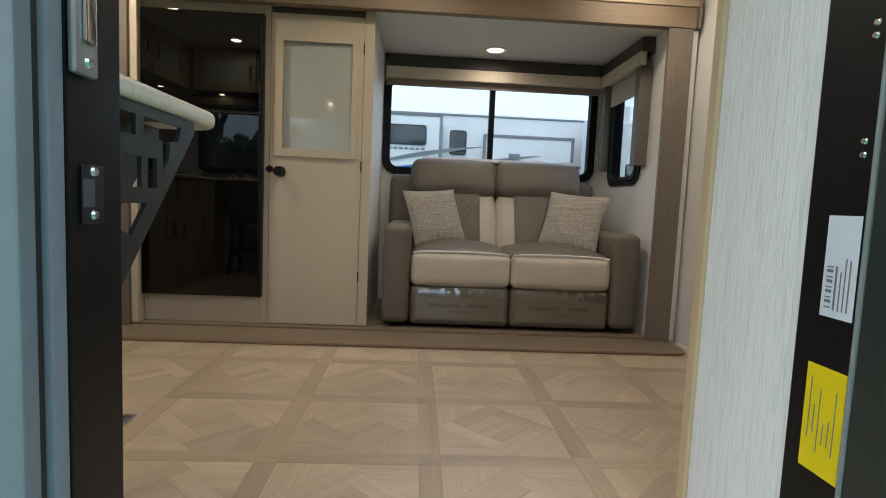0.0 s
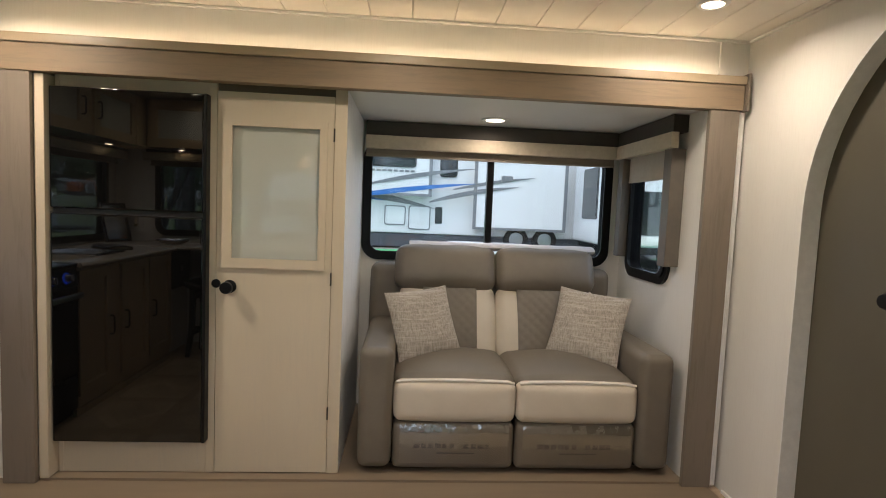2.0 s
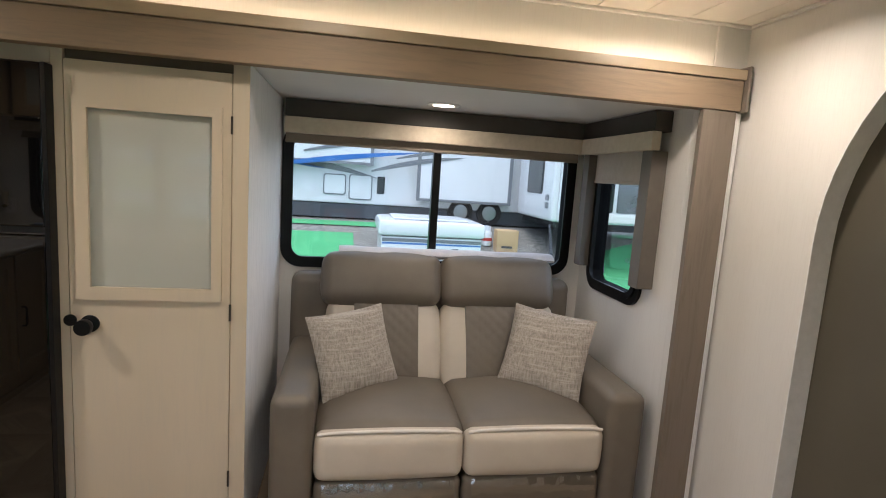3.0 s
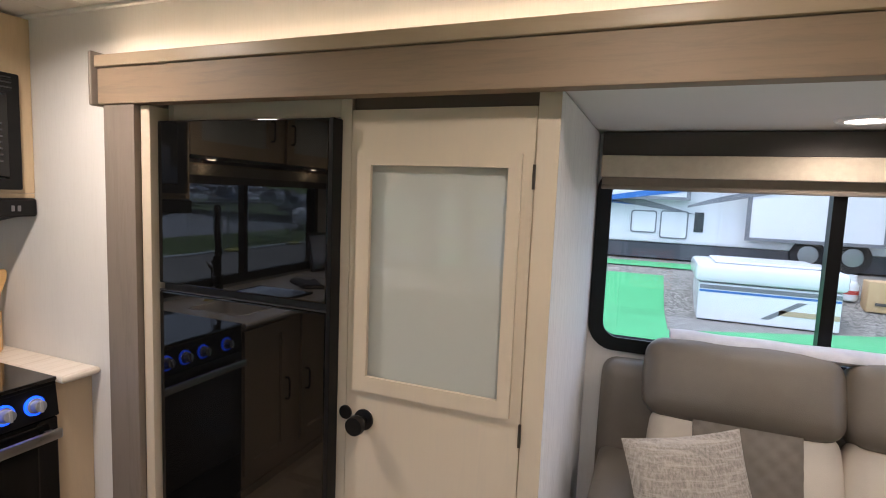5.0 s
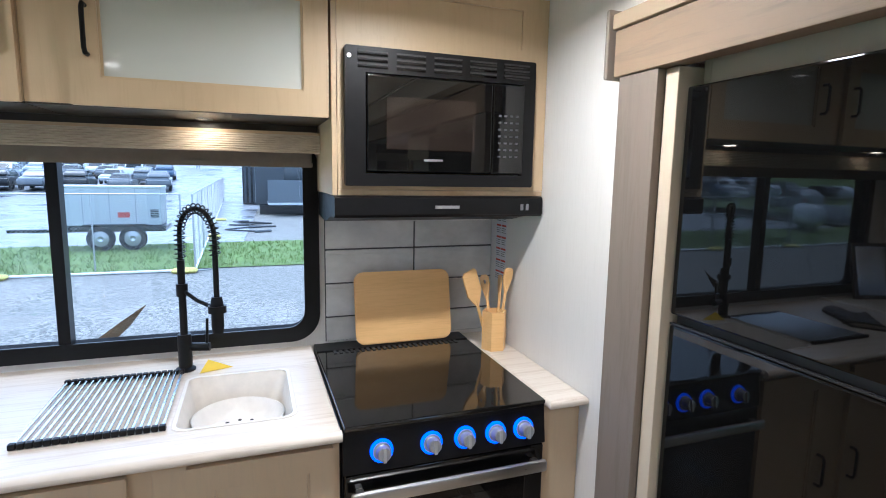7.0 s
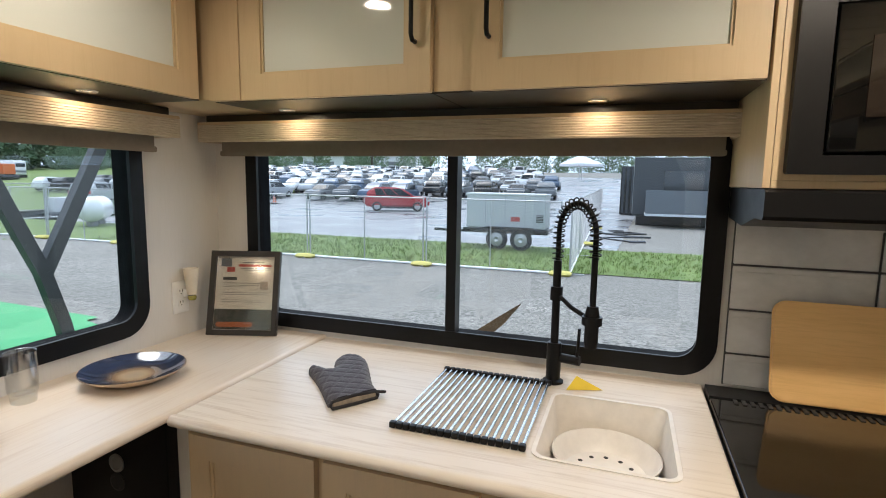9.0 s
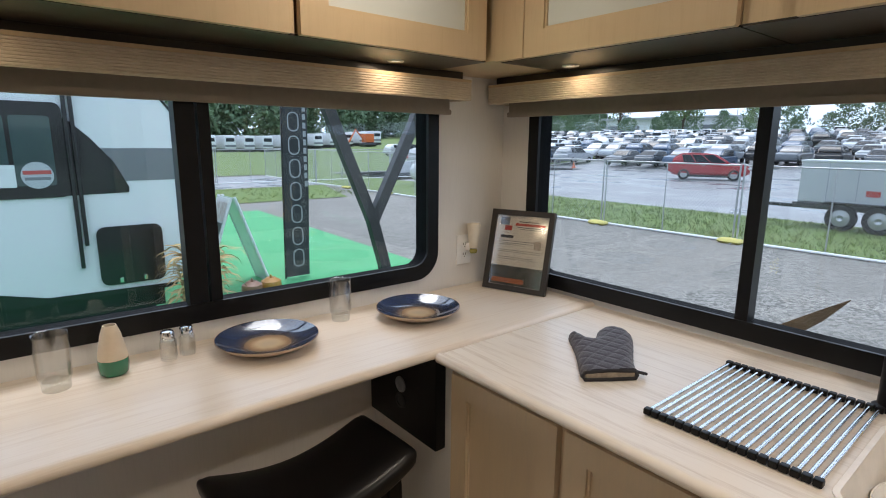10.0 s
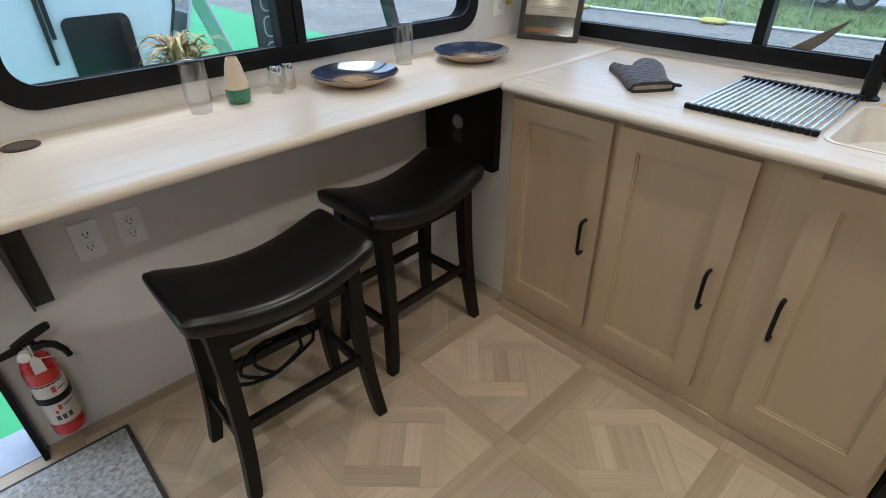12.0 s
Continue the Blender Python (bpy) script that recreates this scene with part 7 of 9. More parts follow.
def vehicle(kind, paint, label, near=False):
    """A parked vehicle along x, nose towards -x, at the origin."""
    ln, w, body, cab = KINDS[kind]
    v = thing("parked_car" if kind != "pickup" else "pickup_truck", (0, 0, 0), label, "car", "parked vehicles")
    tmp = extrude_profile("y", body, -w / 2, w / 2)
    bmesh.ops.bevel(tmp, geom=[e for e in tmp.edges if e.calc_face_angle(0) > 0.9], offset=0.13, segments=3, affect="EDGES")
    part("body", tmp, paint, v)
    zb, top = cab[0][1], max(z for _, z in cab)

    def half(z):
        q = (z - zb) / (top - zb)
        return w * (0.455 - 0.075 * max(0.0, q))

    tmp = extrude_profile("y", cab, -1, 1)
    for q in tmp.verts:
        q.co.y *= half(q.co.z)
    bmesh.ops.bevel(tmp, geom=[e for e in tmp.edges if e.calc_face_angle(0) > 0.9], offset=0.10, segments=3, affect="EDGES")
    part("cabin", tmp, paint, v)
    n = len(cab)
    z0, z1 = zb + 0.05, top - 0.11

    def along(z, front):
        pts3 = cab[:3] if front else cab[::-1][:3]
        for (xa, za), (xb, zc) in zip(pts3, pts3[1:]):
            if za <= z <= zc:
                return xa + (xb - xa) * (z - za) / (zc - za)
        return pts3[-1][0]

    xf0, xf1, xr0, xr1 = along(z0, True), along(z1, True), along(z0, False), along(z1, False)
    cuts = (0.0, 0.36, 0.70, 1.0) if kind == "suv" else (0.0, 0.48, 1.0)
    for s in (-1, 1):
        for c0, c1 in zip(cuts, cuts[1:]):
            tmp = bmesh.new()
            ring = []
            for x, z in ((xf0 + 0.16 + (xr0 - xf0 - 0.30) * c0 + 0.03, z0), (xf0 + 0.16 + (xr0 - xf0 - 0.30) * c1 - 0.03, z0), (xf1 + 0.14 + (xr1 - xf1 - 0.26) * c1 - 0.03, z1), (xf1 + 0.14 + (xr1 - xf1 - 0.26) * c0 + 0.03, z1)):
                ring.append([tmp.verts.new((x, s * (half(z) + o), z)) for o in (0.008, -0.03)])
            for o in (0, 1):
                tmp.faces.new([r[o] for r in ring])
            for i in range(4):
                j = (i + 1) % 4
                tmp.faces.new((ring[i][0], ring[j][0], ring[j][1], ring[i][1]))
            part("side_window", tmp, M_CARGLASS, v, smooth=0)
    for xa, xb, d in ((xf0, xf1, -0.012), (xr0, xr1, 0.012)):
        tmp = bmesh.new()
        ring = [[tmp.verts.new((x + o, y, z)) for o in (d, -d * 3)] for x, y, z in ((xa, -half(z0) + 0.12, z0), (xa, half(z0) - 0.12, z0), (xb, half(z1) - 0.12, z1), (xb, -half(z1) + 0.12, z1))]
        for o in (0, 1):
            tmp.faces.new([r[o] for r in ring])
        for i in range(4):
            j = (i + 1) % 4
            tmp.faces.new((ring[i][0], ring[j][0], ring[j][1], ring[i][1]))
        part("windscreen", tmp, M_CARGLASS, v, smooth=0)
    if near:
        for s in (-1, 1):
            part("headlight", B(-ln / 2 - 0.01, -ln / 2 + 0.12, s * w * 0.36 - 0.16, s * w * 0.36 + 0.16, 0.70, 0.84, r=0.02), M_CHROME, v)
            part("tail_light", B(ln / 2 - 0.08, ln / 2 + 0.015, s * w * 0.40 - 0.1, s * w * 0.40 + 0.1, 0.75, 1.0, r=0.02), plain("red_lens", (0.4, 0.01, 0.01), 0.2), v)
            part("door_handle", B(0.2, 0.36, s * w * 0.5 - 0.01, s * w * 0.5 + 0.012, 0.9, 0.93, r=0.004), M_CHROME, v)
        part("grille", B(-ln / 2 - 0.015, -ln / 2 + 0.02, -w * 0.24, w * 0.24, 0.5, 0.72, r=0.01), M_RVBLACK, v)
        part("sill", B(-ln * 0.33, ln * 0.30, -w * 0.485, w * 0.485, 0.20, 0.34, r=0.02), M_RVBLACK, v)
    r = 0.35 if kind != "pickup" else 0.40
    for x in (-ln * 0.315, ln * 0.30):
        for s in (-1, 1):
            wheel(v, x, s * (w / 2 - 0.10), r, r, 0.22, rim=near)
    return v


PAINTS = {n: plain("paint_" + n, c, 0.32, 0.1, coat=0.25) for n, c in (("white", (0.72, 0.73, 0.74)), ("silver", (0.42, 0.44, 0.46)), ("black", (0.015, 0.016, 0.018)), ("grey", (0.13, 0.14, 0.15)), ("blue", (0.06, 0.10, 0.16)), ("red", (0.36, 0.025, 0.03)))}
red = vehicle("suv", PAINTS["red"], "red family SUV parked in the wet lot", True)
red.location, red.rotation_euler = (-35.2, -14.2, GZ + 0.012), (0, 0, radians(-66))
tan_suv = vehicle("suv", PAINTS["silver"], "silver SUV parked beyond the lane", True)
tan_suv.location, tan_suv.rotation_euler = (-31.0, -38.0, GZ + 0.03), (0, 0, radians(20))
protos = [vehicle(k, PAINTS[c], "%s parked %s in the crowded lot" % (c, n)) for k, c, n in (("suv", "white", "SUV"), ("suv", "black", "SUV"), ("sedan", "silver", "sedan"), ("suv", "grey", "SUV"), ("suv", "silver", "SUV"), ("sedan", "white", "sedan"), ("suv", "blue", "SUV"), ("sedan", "grey", "sedan"), ("pickup", "white", "pickup truck"))]
spots = []
random.seed(11)
for row in range(10):
    x = -46 - row * 6.4
    for k in range(23):
        y = -64 - row * 2.0 + k * 2.85 + random.uniform(-0.25, 0.25)
        if y > -4.5 - row * 0.5 or (row == 0 and y > -18):
            continue
        if random.random() < 0.07:
            continue
        spots.append((x + random.uniform(-0.3, 0.3), y, random.choice((4, 4, 184)) + random.uniform(-2, 2)))
for i, (x, y, a) in enumerate(spots):
    src = protos[i % len(protos)] if i < len(protos) else protos[random.randrange(len(protos))]
    m = pose(x, y, gz(y, x) + 0.012, 0, 0, a)
    if i < len(protos):
        src.matrix_basis = m
    else:
        copy_thing(src, m)

# traffic cone
tc = thing("traffic_cone", (-41, -29, GZ), "orange traffic cone on the asphalt", "traffic cone")
part("cone", lathe(bmesh.new(), [(0.16, 0.03), (0.03, 0.7), (0.0, 0.7)], (-41, -29, GZ), 16), plain("cone_orange", (0.75, 0.14, 0.03), 0.5), tc)
part("base", B(-41.2, -40.8, -29.2, -28.8, GZ, GZ + 0.03), bpy.data.materials["cone_orange"], tc)

# generator on a tandem trailer
gen = thing("generator_trailer", (-17.8, -2.2, GZ), "grey generator on a tandem-axle trailer on the grass", "generator")
gx, gy0, gy1 = -17.1, -3.55, -0.95
part("housing", B(gx - 1.1, gx, gy0, gy1, GZ + 0.72, GZ + 1.82, r=0.04), plain("generator_grey", (0.40, 0.42, 0.43), 0.4), gen)
part("roof_lip", B(gx - 1.12, gx + 0.02, gy0 - 0.02, gy1 + 0.02, GZ + 1.78, GZ + 1.84, r=0.02), plain("generator_lid", (0.48, 0.50, 0.51), 0.4), gen)
for k in range(5):
    part("louvre", B(gx + 0.001, gx + 0.012, gy1 - 0.28, gy1 - 0.06, GZ + 0.95 + k * 0.05, GZ + 0.975 + k * 0.05), M_RVBLACK, gen, smooth=0)
for y in (gy0 + 0.65, gy0 + 1.3, gy0 + 1.95):
    part("seam", B(gx + 0.001, gx + 0.006, y, y + 0.012, GZ + 0.8, GZ + 1.76), M_RVGREY, gen, smooth=0)
part("warning_plate", B(gx + 0.001, gx + 0.008, gy0 + 1.5, gy0 + 1.8, GZ + 0.95, GZ + 1.1), plain("warning_red", (0.4, 0.05, 0.04), 0.5), gen, smooth=0)
part("chassis", B(gx - 1.15, gx + 0.03, gy0 - 0.1, gy1 + 0.1, GZ + 0.55, GZ + 0.71, r=0.02), M_RVBLACK, gen)
part("tongue", B(gx - 0.62, gx - 0.48, gy0 - 1.3, gy0 - 0.1, GZ + 0.5, GZ + 0.6, r=0.02), M_RVBLACK, gen)
for y in (gy0 + 1.05, gy0 + 1.85):
    tmp = lathe(bmesh.new(), [(0.22, -0.11), (0.34, -0.11), (0.36, 0), (0.34, 0.11), (0.22, 0.11)], (gx - 0.02, y, GZ + 0.36), 24, Matrix.Rotation(radians(90), 4, "Y"))
    t = part("wheel", tmp, M_TYRE, gen)
    part("rim", lathe(bmesh.new(), [(0, 0.05), (0.08, 0.10), (0.22, 0.08), (0.22, -0.08), (0, -0.08)], (gx - 0.02, y, GZ + 0.36), 24, Matrix.Rotation(radians(90), 4, "Y")), M_RIM, t)
    part("fender", B(gx - 0.2, gx + 0.12, y - 0.40, y + 0.40, GZ + 0.73, GZ + 0.77, r=0.015), M_RVBLACK, gen)

# dark trailer and container at the edge of the lot
dk = thing("dark_trailer", (-30, 4.5, GZ), "dark grey enclosed trailer with an open side", "trailer")
M_DKG = plain("dark_grey_panel", (0.045, 0.05, 0.055), 0.4)
part("shell", B(-34, -30.6, 1.7, 10, GZ + 0.55, GZ + 3.6, r=0.05), M_DKG, dk)
part("ramp_panel", B(-30.5, -28.9, 2.3, 9.8, GZ + 0.60, GZ + 0.72, r=0.02), plain("ramp_edge", (0.5, 0.53, 0.56), 0.4), dk)
part("rail_panel", B(-29.0, -28.9, 2.3, 9.8, GZ + 0.73, GZ + 1.9, r=0.01), plain("rail_mesh", (0.11, 0.125, 0.14), 0.4), dk)
part("door_opening", B(-30.59, -30.55, 3.2, 6.5, GZ + 0.8, GZ + 2.9, r=0.01), M_RVGLASS, dk)
part("skirt", B(-34, -30.5, 1.9, 9.9, GZ + 0.02, GZ + 0.54, r=0.02), M_RVBLACK, dk)
ct = thing("storage_container", (-42, 1.2, GZ), "dark storage container beside the fence", "container")
part("shell", B(-46, -40, 0.9, 4.0, GZ + 0.02, GZ + 3.4, r=0.03), M_RVBLACK, ct)
for k in range(10):
    part("rib", B(-39.995, -39.95, 1.0 + k * 0.3, 1.15 + k * 0.3, GZ + 0.15, GZ + 3.3), M_DKG, ct, smooth=0)
random.seed(8)
pts = [(-21 - 0.25 * k + random.uniform(-0.3, 0.3), 1.4 + 0.9 * math.sin(k * 0.9) + random.uniform(-0.2, 0.2), GZ + 0.04) for k in range(22)]
solo("cable_heap", tube(bmesh.new(), pts, 0.035, 6), M_RVBLACK, "black cables lying on the asphalt", "cable")
tent = thing("event_tent", (-88, -6, gz(-6, -88)), "small white event tent far across the lot", "tent")
part("canopy", lathe(bmesh.new(), [(3.4, 2.2), (3.4, 2.6), (0, 4.0)], (-88, -6, gz(-6, -88)), 4), M_RVWHITE, tent, smooth=0)
for dx in (-2.2, 2.2):
    part("pole", cyl(bmesh.new(), (-88 + dx, -6, gz(-6, -88)), (-88 + dx, -6, gz(-6, -88) + 2.3), 0.06), M_GALV, tent)
bld = thing("warehouse", (-175, -110, gz(-110, -175)), "long low white warehouse beyond the car park", "building")
part("wall", B(-190, -170, -150, -70, gz(-110, -175), gz(-110, -175) + 6.0), M_RVWHITE, bld, smooth=0)
part("roof", B(-191, -169, -151, -69, gz(-110, -175) + 6.0, gz(-110, -175) + 6.7), plain("roof_grey", (0.35, 0.38, 0.40), 0.6), bld, smooth=0)
for k in range(9):
    part("door", B(-169.95, -169.8, -146 + k * 8.5, -142 + k * 8.5, gz(-110, -175), gz(-110, -175) + 4.0), M_RVGREY, bld, smooth=0)
for x, y in ((-95, -62), (-110, -38), (-140, -95), (-150, -60)):
    lp = thing("light_pole", (x, y, gz(y, x)), "tall thin light pole in the car park", "street lamp", "light poles")
    part("pole", cyl(bmesh.new(), (x, y, gz(y, x)), (x, y, gz(y, x) + 12), 0.12, 0.07, seg=8), M_GALV, lp)
    part("lamp_head", B(x - 0.2, x + 0.2, y - 0.5, y + 0.5, gz(y, x) + 12, gz(y, x) + 12.15, r=0.03), M_RVGREY, lp)


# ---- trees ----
# distance haze is put into these leaf colours, bluer in the far one
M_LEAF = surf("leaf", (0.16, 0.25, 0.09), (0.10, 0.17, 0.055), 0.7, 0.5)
M_LEAF_HAZE = surf("leaf_far", (0.155, 0.225, 0.13), (0.10, 0.165, 0.09), 0.8, 0.12)
M_BARK = surf("bark", (0.10, 0.075, 0.055), (0.06, 0.045, 0.035), 0.9, 6, stretch=(1, 1, 0.2), bump=0.6, bump_scale=20)


def leaves(verts, faces, c, r, n, size):
    """Adds n small leaf cards scattered in a flattened ball."""
    for _ in range(n):
        d = Vector((random.gauss(0, 1), random.gauss(0, 1), random.gauss(0, 1))).normalized() * random.uniform(0.35, 1.0) ** 0.5
        p = Vector(c) + Vector((d.x * r, d.y * r, d.z * r * 0.8))
        a, b = Vector((random.gauss(0, 1), random.gauss(0, 1), random.gauss(0, 1))).normalized(), Vector((random.gauss(0, 1), random.gauss(0, 1), random.gauss(0, 1)))
        b = (b - a * a.dot(b)).normalized()
        s = size * random.uniform(0.6, 1.3)
        i = len(verts)
        verts += [p - a * s, p + b * s * 0.5, p + a * s, p - b * s * 0.5]
        faces.append((i, i + 1, i + 2, i + 3))


def woods(name, spots2, label, hmin, hmax, mat, wide=1.0):
    verts, faces = [], []
    for x, y in spots2:
        h = random.uniform(hmin, hmax)
        w = h * random.uniform(0.22, 0.32) * wide
        for k in range(9):
            q = k / 8
            rr = w * (1.0 - 0.65 * abs(q - 0.4) / 0.6)
            leaves(verts, faces, (x + random.uniform(-0.4, 0.4) * w, y + random.uniform(-0.4, 0.4) * w, gz(y, x) + h * (0.08 + 0.86 * q)), rr, 150, h * 0.042)
    me = bpy.data.meshes.new(name)
    me.from_pydata(verts, [], faces)
    me.materials.append(mat)
    return tagged(new(name, me), label, "trees", "", "stuff")


random.seed(21)
woods("far_woods", [(x + random.uniform(-2, 2), -150 + 0.10 * x + random.uniform(-12, 6)) for x in range(-260, 90, 4)], "dense line of green trees behind the field", 15, 24, M_LEAF_HAZE)
woods("far_hedge", [(-125 + random.uniform(-6, 6) - 0.1 * y, y + random.uniform(-1, 1)) for y in range(-150, 60, 3)], "low line of green trees behind the car park", 3.0, 6.5, M_LEAF_HAZE, 1.9)


def tree(x, y, h):
    t = thing("tree", (x, y, gz(y, x)), "leafy green tree behind the car park", "tree", "trees")
    tmp = bmesh.new()
    tube(tmp, [(x, y, gz(y, x)), (x + 0.1, y, gz(y, x) + h * 0.25), (x - 0.1, y + 0.1, gz(y, x) + h * 0.5)], lambda q: h * (0.028 - 0.014 * q), 8)
    for k in range(6):
        a = k * 1.05
        tube(tmp, [(x, y, gz(y, x) + h * (0.25 + 0.04 * k)), (x + math.cos(a) * h * 0.12, y + math.sin(a) * h * 0.12, gz(y, x) + h * (0.42 + 0.05 * k)), (x + math.cos(a) * h * 0.22, y + math.sin(a) * h * 0.22, gz(y, x) + h * (0.52 + 0.06 * k))], lambda q: h * (0.012 - 0.008 * q), 6)
    part("trunk", tmp, M_BARK, t)
    verts, faces = [], []
    for k in range(16):
        a, q = random.uniform(0, 6.28), random.uniform(0.35, 0.95)
        rr = h * 0.26 * (1 - abs(q - 0.62))
        leaves(verts, faces, (math.cos(a) * rr * 0.75, math.sin(a) * rr * 0.75, h * q), h * random.uniform(0.10, 0.15), 90, h * 0.02)
    me = bpy.data.meshes.new("crown")
    me.from_pydata([v for v in verts], [], faces)
    me.materials.append(M_LEAF)
    c = new("crown", me)
    c.parent = t


for x, y, h in ((-118, -74, 11), (-112, -55, 10), (-125, -95, 9), (-100, -36, 7)):
    tree(x, y, h)

# ---- the display behind the bar window ----
TY = -5.5
# dark glass made lighter: its reflections are put into the base colour
M_REFLECT_PANE = surf("grey_green_pane", (0.06, 0.085, 0.085), (0.045, 0.065, 0.065), 0.06, 1.2, spec=0.6)
tt = thing("teardrop_trailer", (1.0, -6.6, GZ), "white and grey teardrop travel trailer with black trim on the turf", "trailer")
nose = [(-1.30, 2.42), (-1.60, 2.22), (-1.80, 1.98), (-2.02, 1.68), (-2.17, 1.40), (-2.25, 1.15), (-2.28, 0.85), (-2.24, 0.50), (-2.12, 0.16), (-1.95, -0.14), (-1.80, -0.30)]
prof = [(4.6, -0.30), (4.6, 2.5), (0.6, 2.62), (-0.6, 2.58)] + nose
part("body", extrude_profile("y", prof, TY - 2.3, TY), M_RVWHITE, tt)
band = [(-1.02, 1.37), (-2.178, 1.37), (-2.262, 1.0), (-1.02, 1.0)]
part("grey_band", extrude_profile("y", band, TY, TY + 0.004), M_RVGREY, tt)
part("nose_trim", tube(bmesh.new(), [(x, TY + 0.004, z) for x, z in nose], 0.018, 8), M_RVBLACK, tt)
part("swoosh", extrude_profile("y", [(-0.80, 0.86), (-1.42, 0.87), (-1.43, 0.93), (-1.30, 1.22), (-1.10, 1.48), (-0.92, 1.66), (-0.82, 1.72)], TY + 0.0045, TY + 0.009), M_RVBLACK, tt, "black side graphic")
wn1 = part("window", plate("y", rrect(-0.87, 0.10, 0.85, 1.84, 0.08), [], TY + 0.0095, TY + 0.02), M_RVBLACK, tt, "black-framed window")
for a, b in ((-0.76, -0.42), (-0.38, -0.06)):
    part("pane", plate("y", rrect(a, b, 0.98, 1.70, 0.03), [], TY + 0.0205, TY + 0.024), M_REFLECT_PANE, wn1)
part("decal", plate("y", rrect(-0.42, -0.20, 0.97, 1.20, 0.005), [], TY + 0.0245, TY + 0.027), M_RVWHITE, wn1)
part("decal", lathe(bmesh.new(), [(0, 0), (0.14, 0), (0.14, 0.003), (0, 0.003)], (-0.60, TY + 0.0245, 1.09), 28, Matrix.Rotation(radians(-90), 4, "X")), plain("decal_grey", (0.42, 0.44, 0.47), 0.4), wn1)
part("decal_band", B(-0.72, -0.48, TY + 0.028, TY + 0.030, 1.10, 1.14), plain("decal_red", (0.45, 0.08, 0.07), 0.4), wn1, smooth=0)
part("decal_band", B(-0.71, -0.49, TY + 0.028, TY + 0.030, 1.04, 1.07), M_RVGREY, wn1, smooth=0)
part("hatch", plate("y", rrect(-1.72, -1.05, -0.19, 0.49, 0.09), [], TY + 0.003, TY + 0.03), M_RVBLACK, tt, "black storage hatch")
for x in (-1.50, -1.25):
    part("hatch_latch", B(x - 0.02, x + 0.02, TY + 0.03, TY + 0.045, -0.17, -0.11, r=0.005), M_CHROME, tt)
part("skirt", extrude_profile("y", [(4.6, -0.31), (4.6, -0.08), (0.1, -0.08), (-0.55, -0.24), (-1.86, -0.26), (-1.80, -0.31)], TY + 0.001, TY + 0.012), M_RVBLACK, tt)
# dark panel added below the body to stand in for its shadow
part("lower_skirt", B(-1.62, 4.5, TY - 0.30, TY - 0.22, GZ + 0.04, -0.31), M_DKG, tt, smooth=0)
part("under_frame", B(-1.7, 4.5, TY - 2.2, TY - 0.05, GZ + 0.22, GZ + 0.44), M_RVBLACK, tt, smooth=0)
for x in (1.6, 2.4):
    t = part("wheel", lathe(bmesh.new(), [(0.2, -0.1), (0.33, -0.1), (0.35, 0), (0.33, 0.1), (0.2, 0.1)], (x, TY - 0.2, GZ + 0.35), 24, Matrix.Rotation(radians(90), 4, "X")), M_TYRE, tt)
part("marker_lamp", B(-1.55, -1.46, TY - 0.219, TY - 0.18, -0.47, -0.43, r=0.006), glow("amber_lamp", (1.0, 0.28, 0.03), 2.5), tt, "lit amber marker lamp")
for x, z0, z1 in ((-0.955, 0.30, 2.4), (-0.895, 0.05, 2.4)):
    part("awning_arm", B(x - 0.02, x + 0.02, TY + 0.012, TY + 0.06, z0, z1, r=0.008), M_RVBLACK, tt)
part("door_frame", B(0.105, 0.19, TY + 0.001, TY + 0.05, -0.29, 2.2, r=0.01), M_RVBLACK, tt)
part("doorway", B(0.195, 1.05, TY + 0.001, TY + 0.012, -0.29, 2.2), M_DKG, tt, "dark open doorway")
part("door_latch", B(0.13, 0.30, TY + 0.05, TY + 0.09, 0.78, 0.95, r=0.015), M_RVBLACK, tt)
ps = thing("floor_plan_sheet", (0.55, TY + 0.05, 1.02), "white printed floor-plan sheet on the trailer doorway", "poster")
part("sheet", B(0.195, 0.92, TY + 0.055, TY + 0.06, 1.02, 1.71), plain("sheet_white", (0.72, 0.74, 0.74), 0.5), ps, smooth=0)
M_PLAN = plain("plan_grey", (0.33, 0.35, 0.36), 0.6)
for x0, x1, z0, z1 in ((0.28, 0.86, 1.36, 1.60), (0.34, 0.40, 1.36, 1.60), (0.55, 0.74, 1.52, 1.62), (0.25, 0.34, 1.42, 1.54)):
    part("plan_shape", plate("y", rrect(x0, x1, z0, z1, 0.01), [rrect(x0 + 0.012, x1 - 0.012, z0 + 0.012, z1 - 0.012, 0)], TY + 0.0605, TY + 0.062), M_PLAN, ps, smooth=0)
for k in range(5):
    part("printed_line", B(0.60, 0.86, TY + 0.0605, TY + 0.062, 1.08 + k * 0.04, 1.095 + k * 0.04), M_PLAN, ps, smooth=0)
    part("printed_line", B(0.26, 0.52, TY + 0.0605, TY + 0.062, 1.08 + k * 0.04, 1.095 + k * 0.04), M_PLAN, ps, smooth=0)
po = thing("orange_poster", (0.57, TY + 0.05, -0.11), "orange printed poster with a small picture on the trailer doorway", "poster")
part("sheet", B(0.195, 0.96, TY + 0.055, TY + 0.06, -0.11, 0.66), plain("poster_orange", (0.46, 0.10, 0.035), 0.5), po, smooth=0)
part("picture", plate("y", rrect(0.32, 0.66, 0.32, 0.55, 0.06), [], TY + 0.0605, TY + 0.062), surf("picture_grey", (0.55, 0.55, 0.56), (0.22, 0.16, 0.13), 0.5, 14), po, smooth=0)
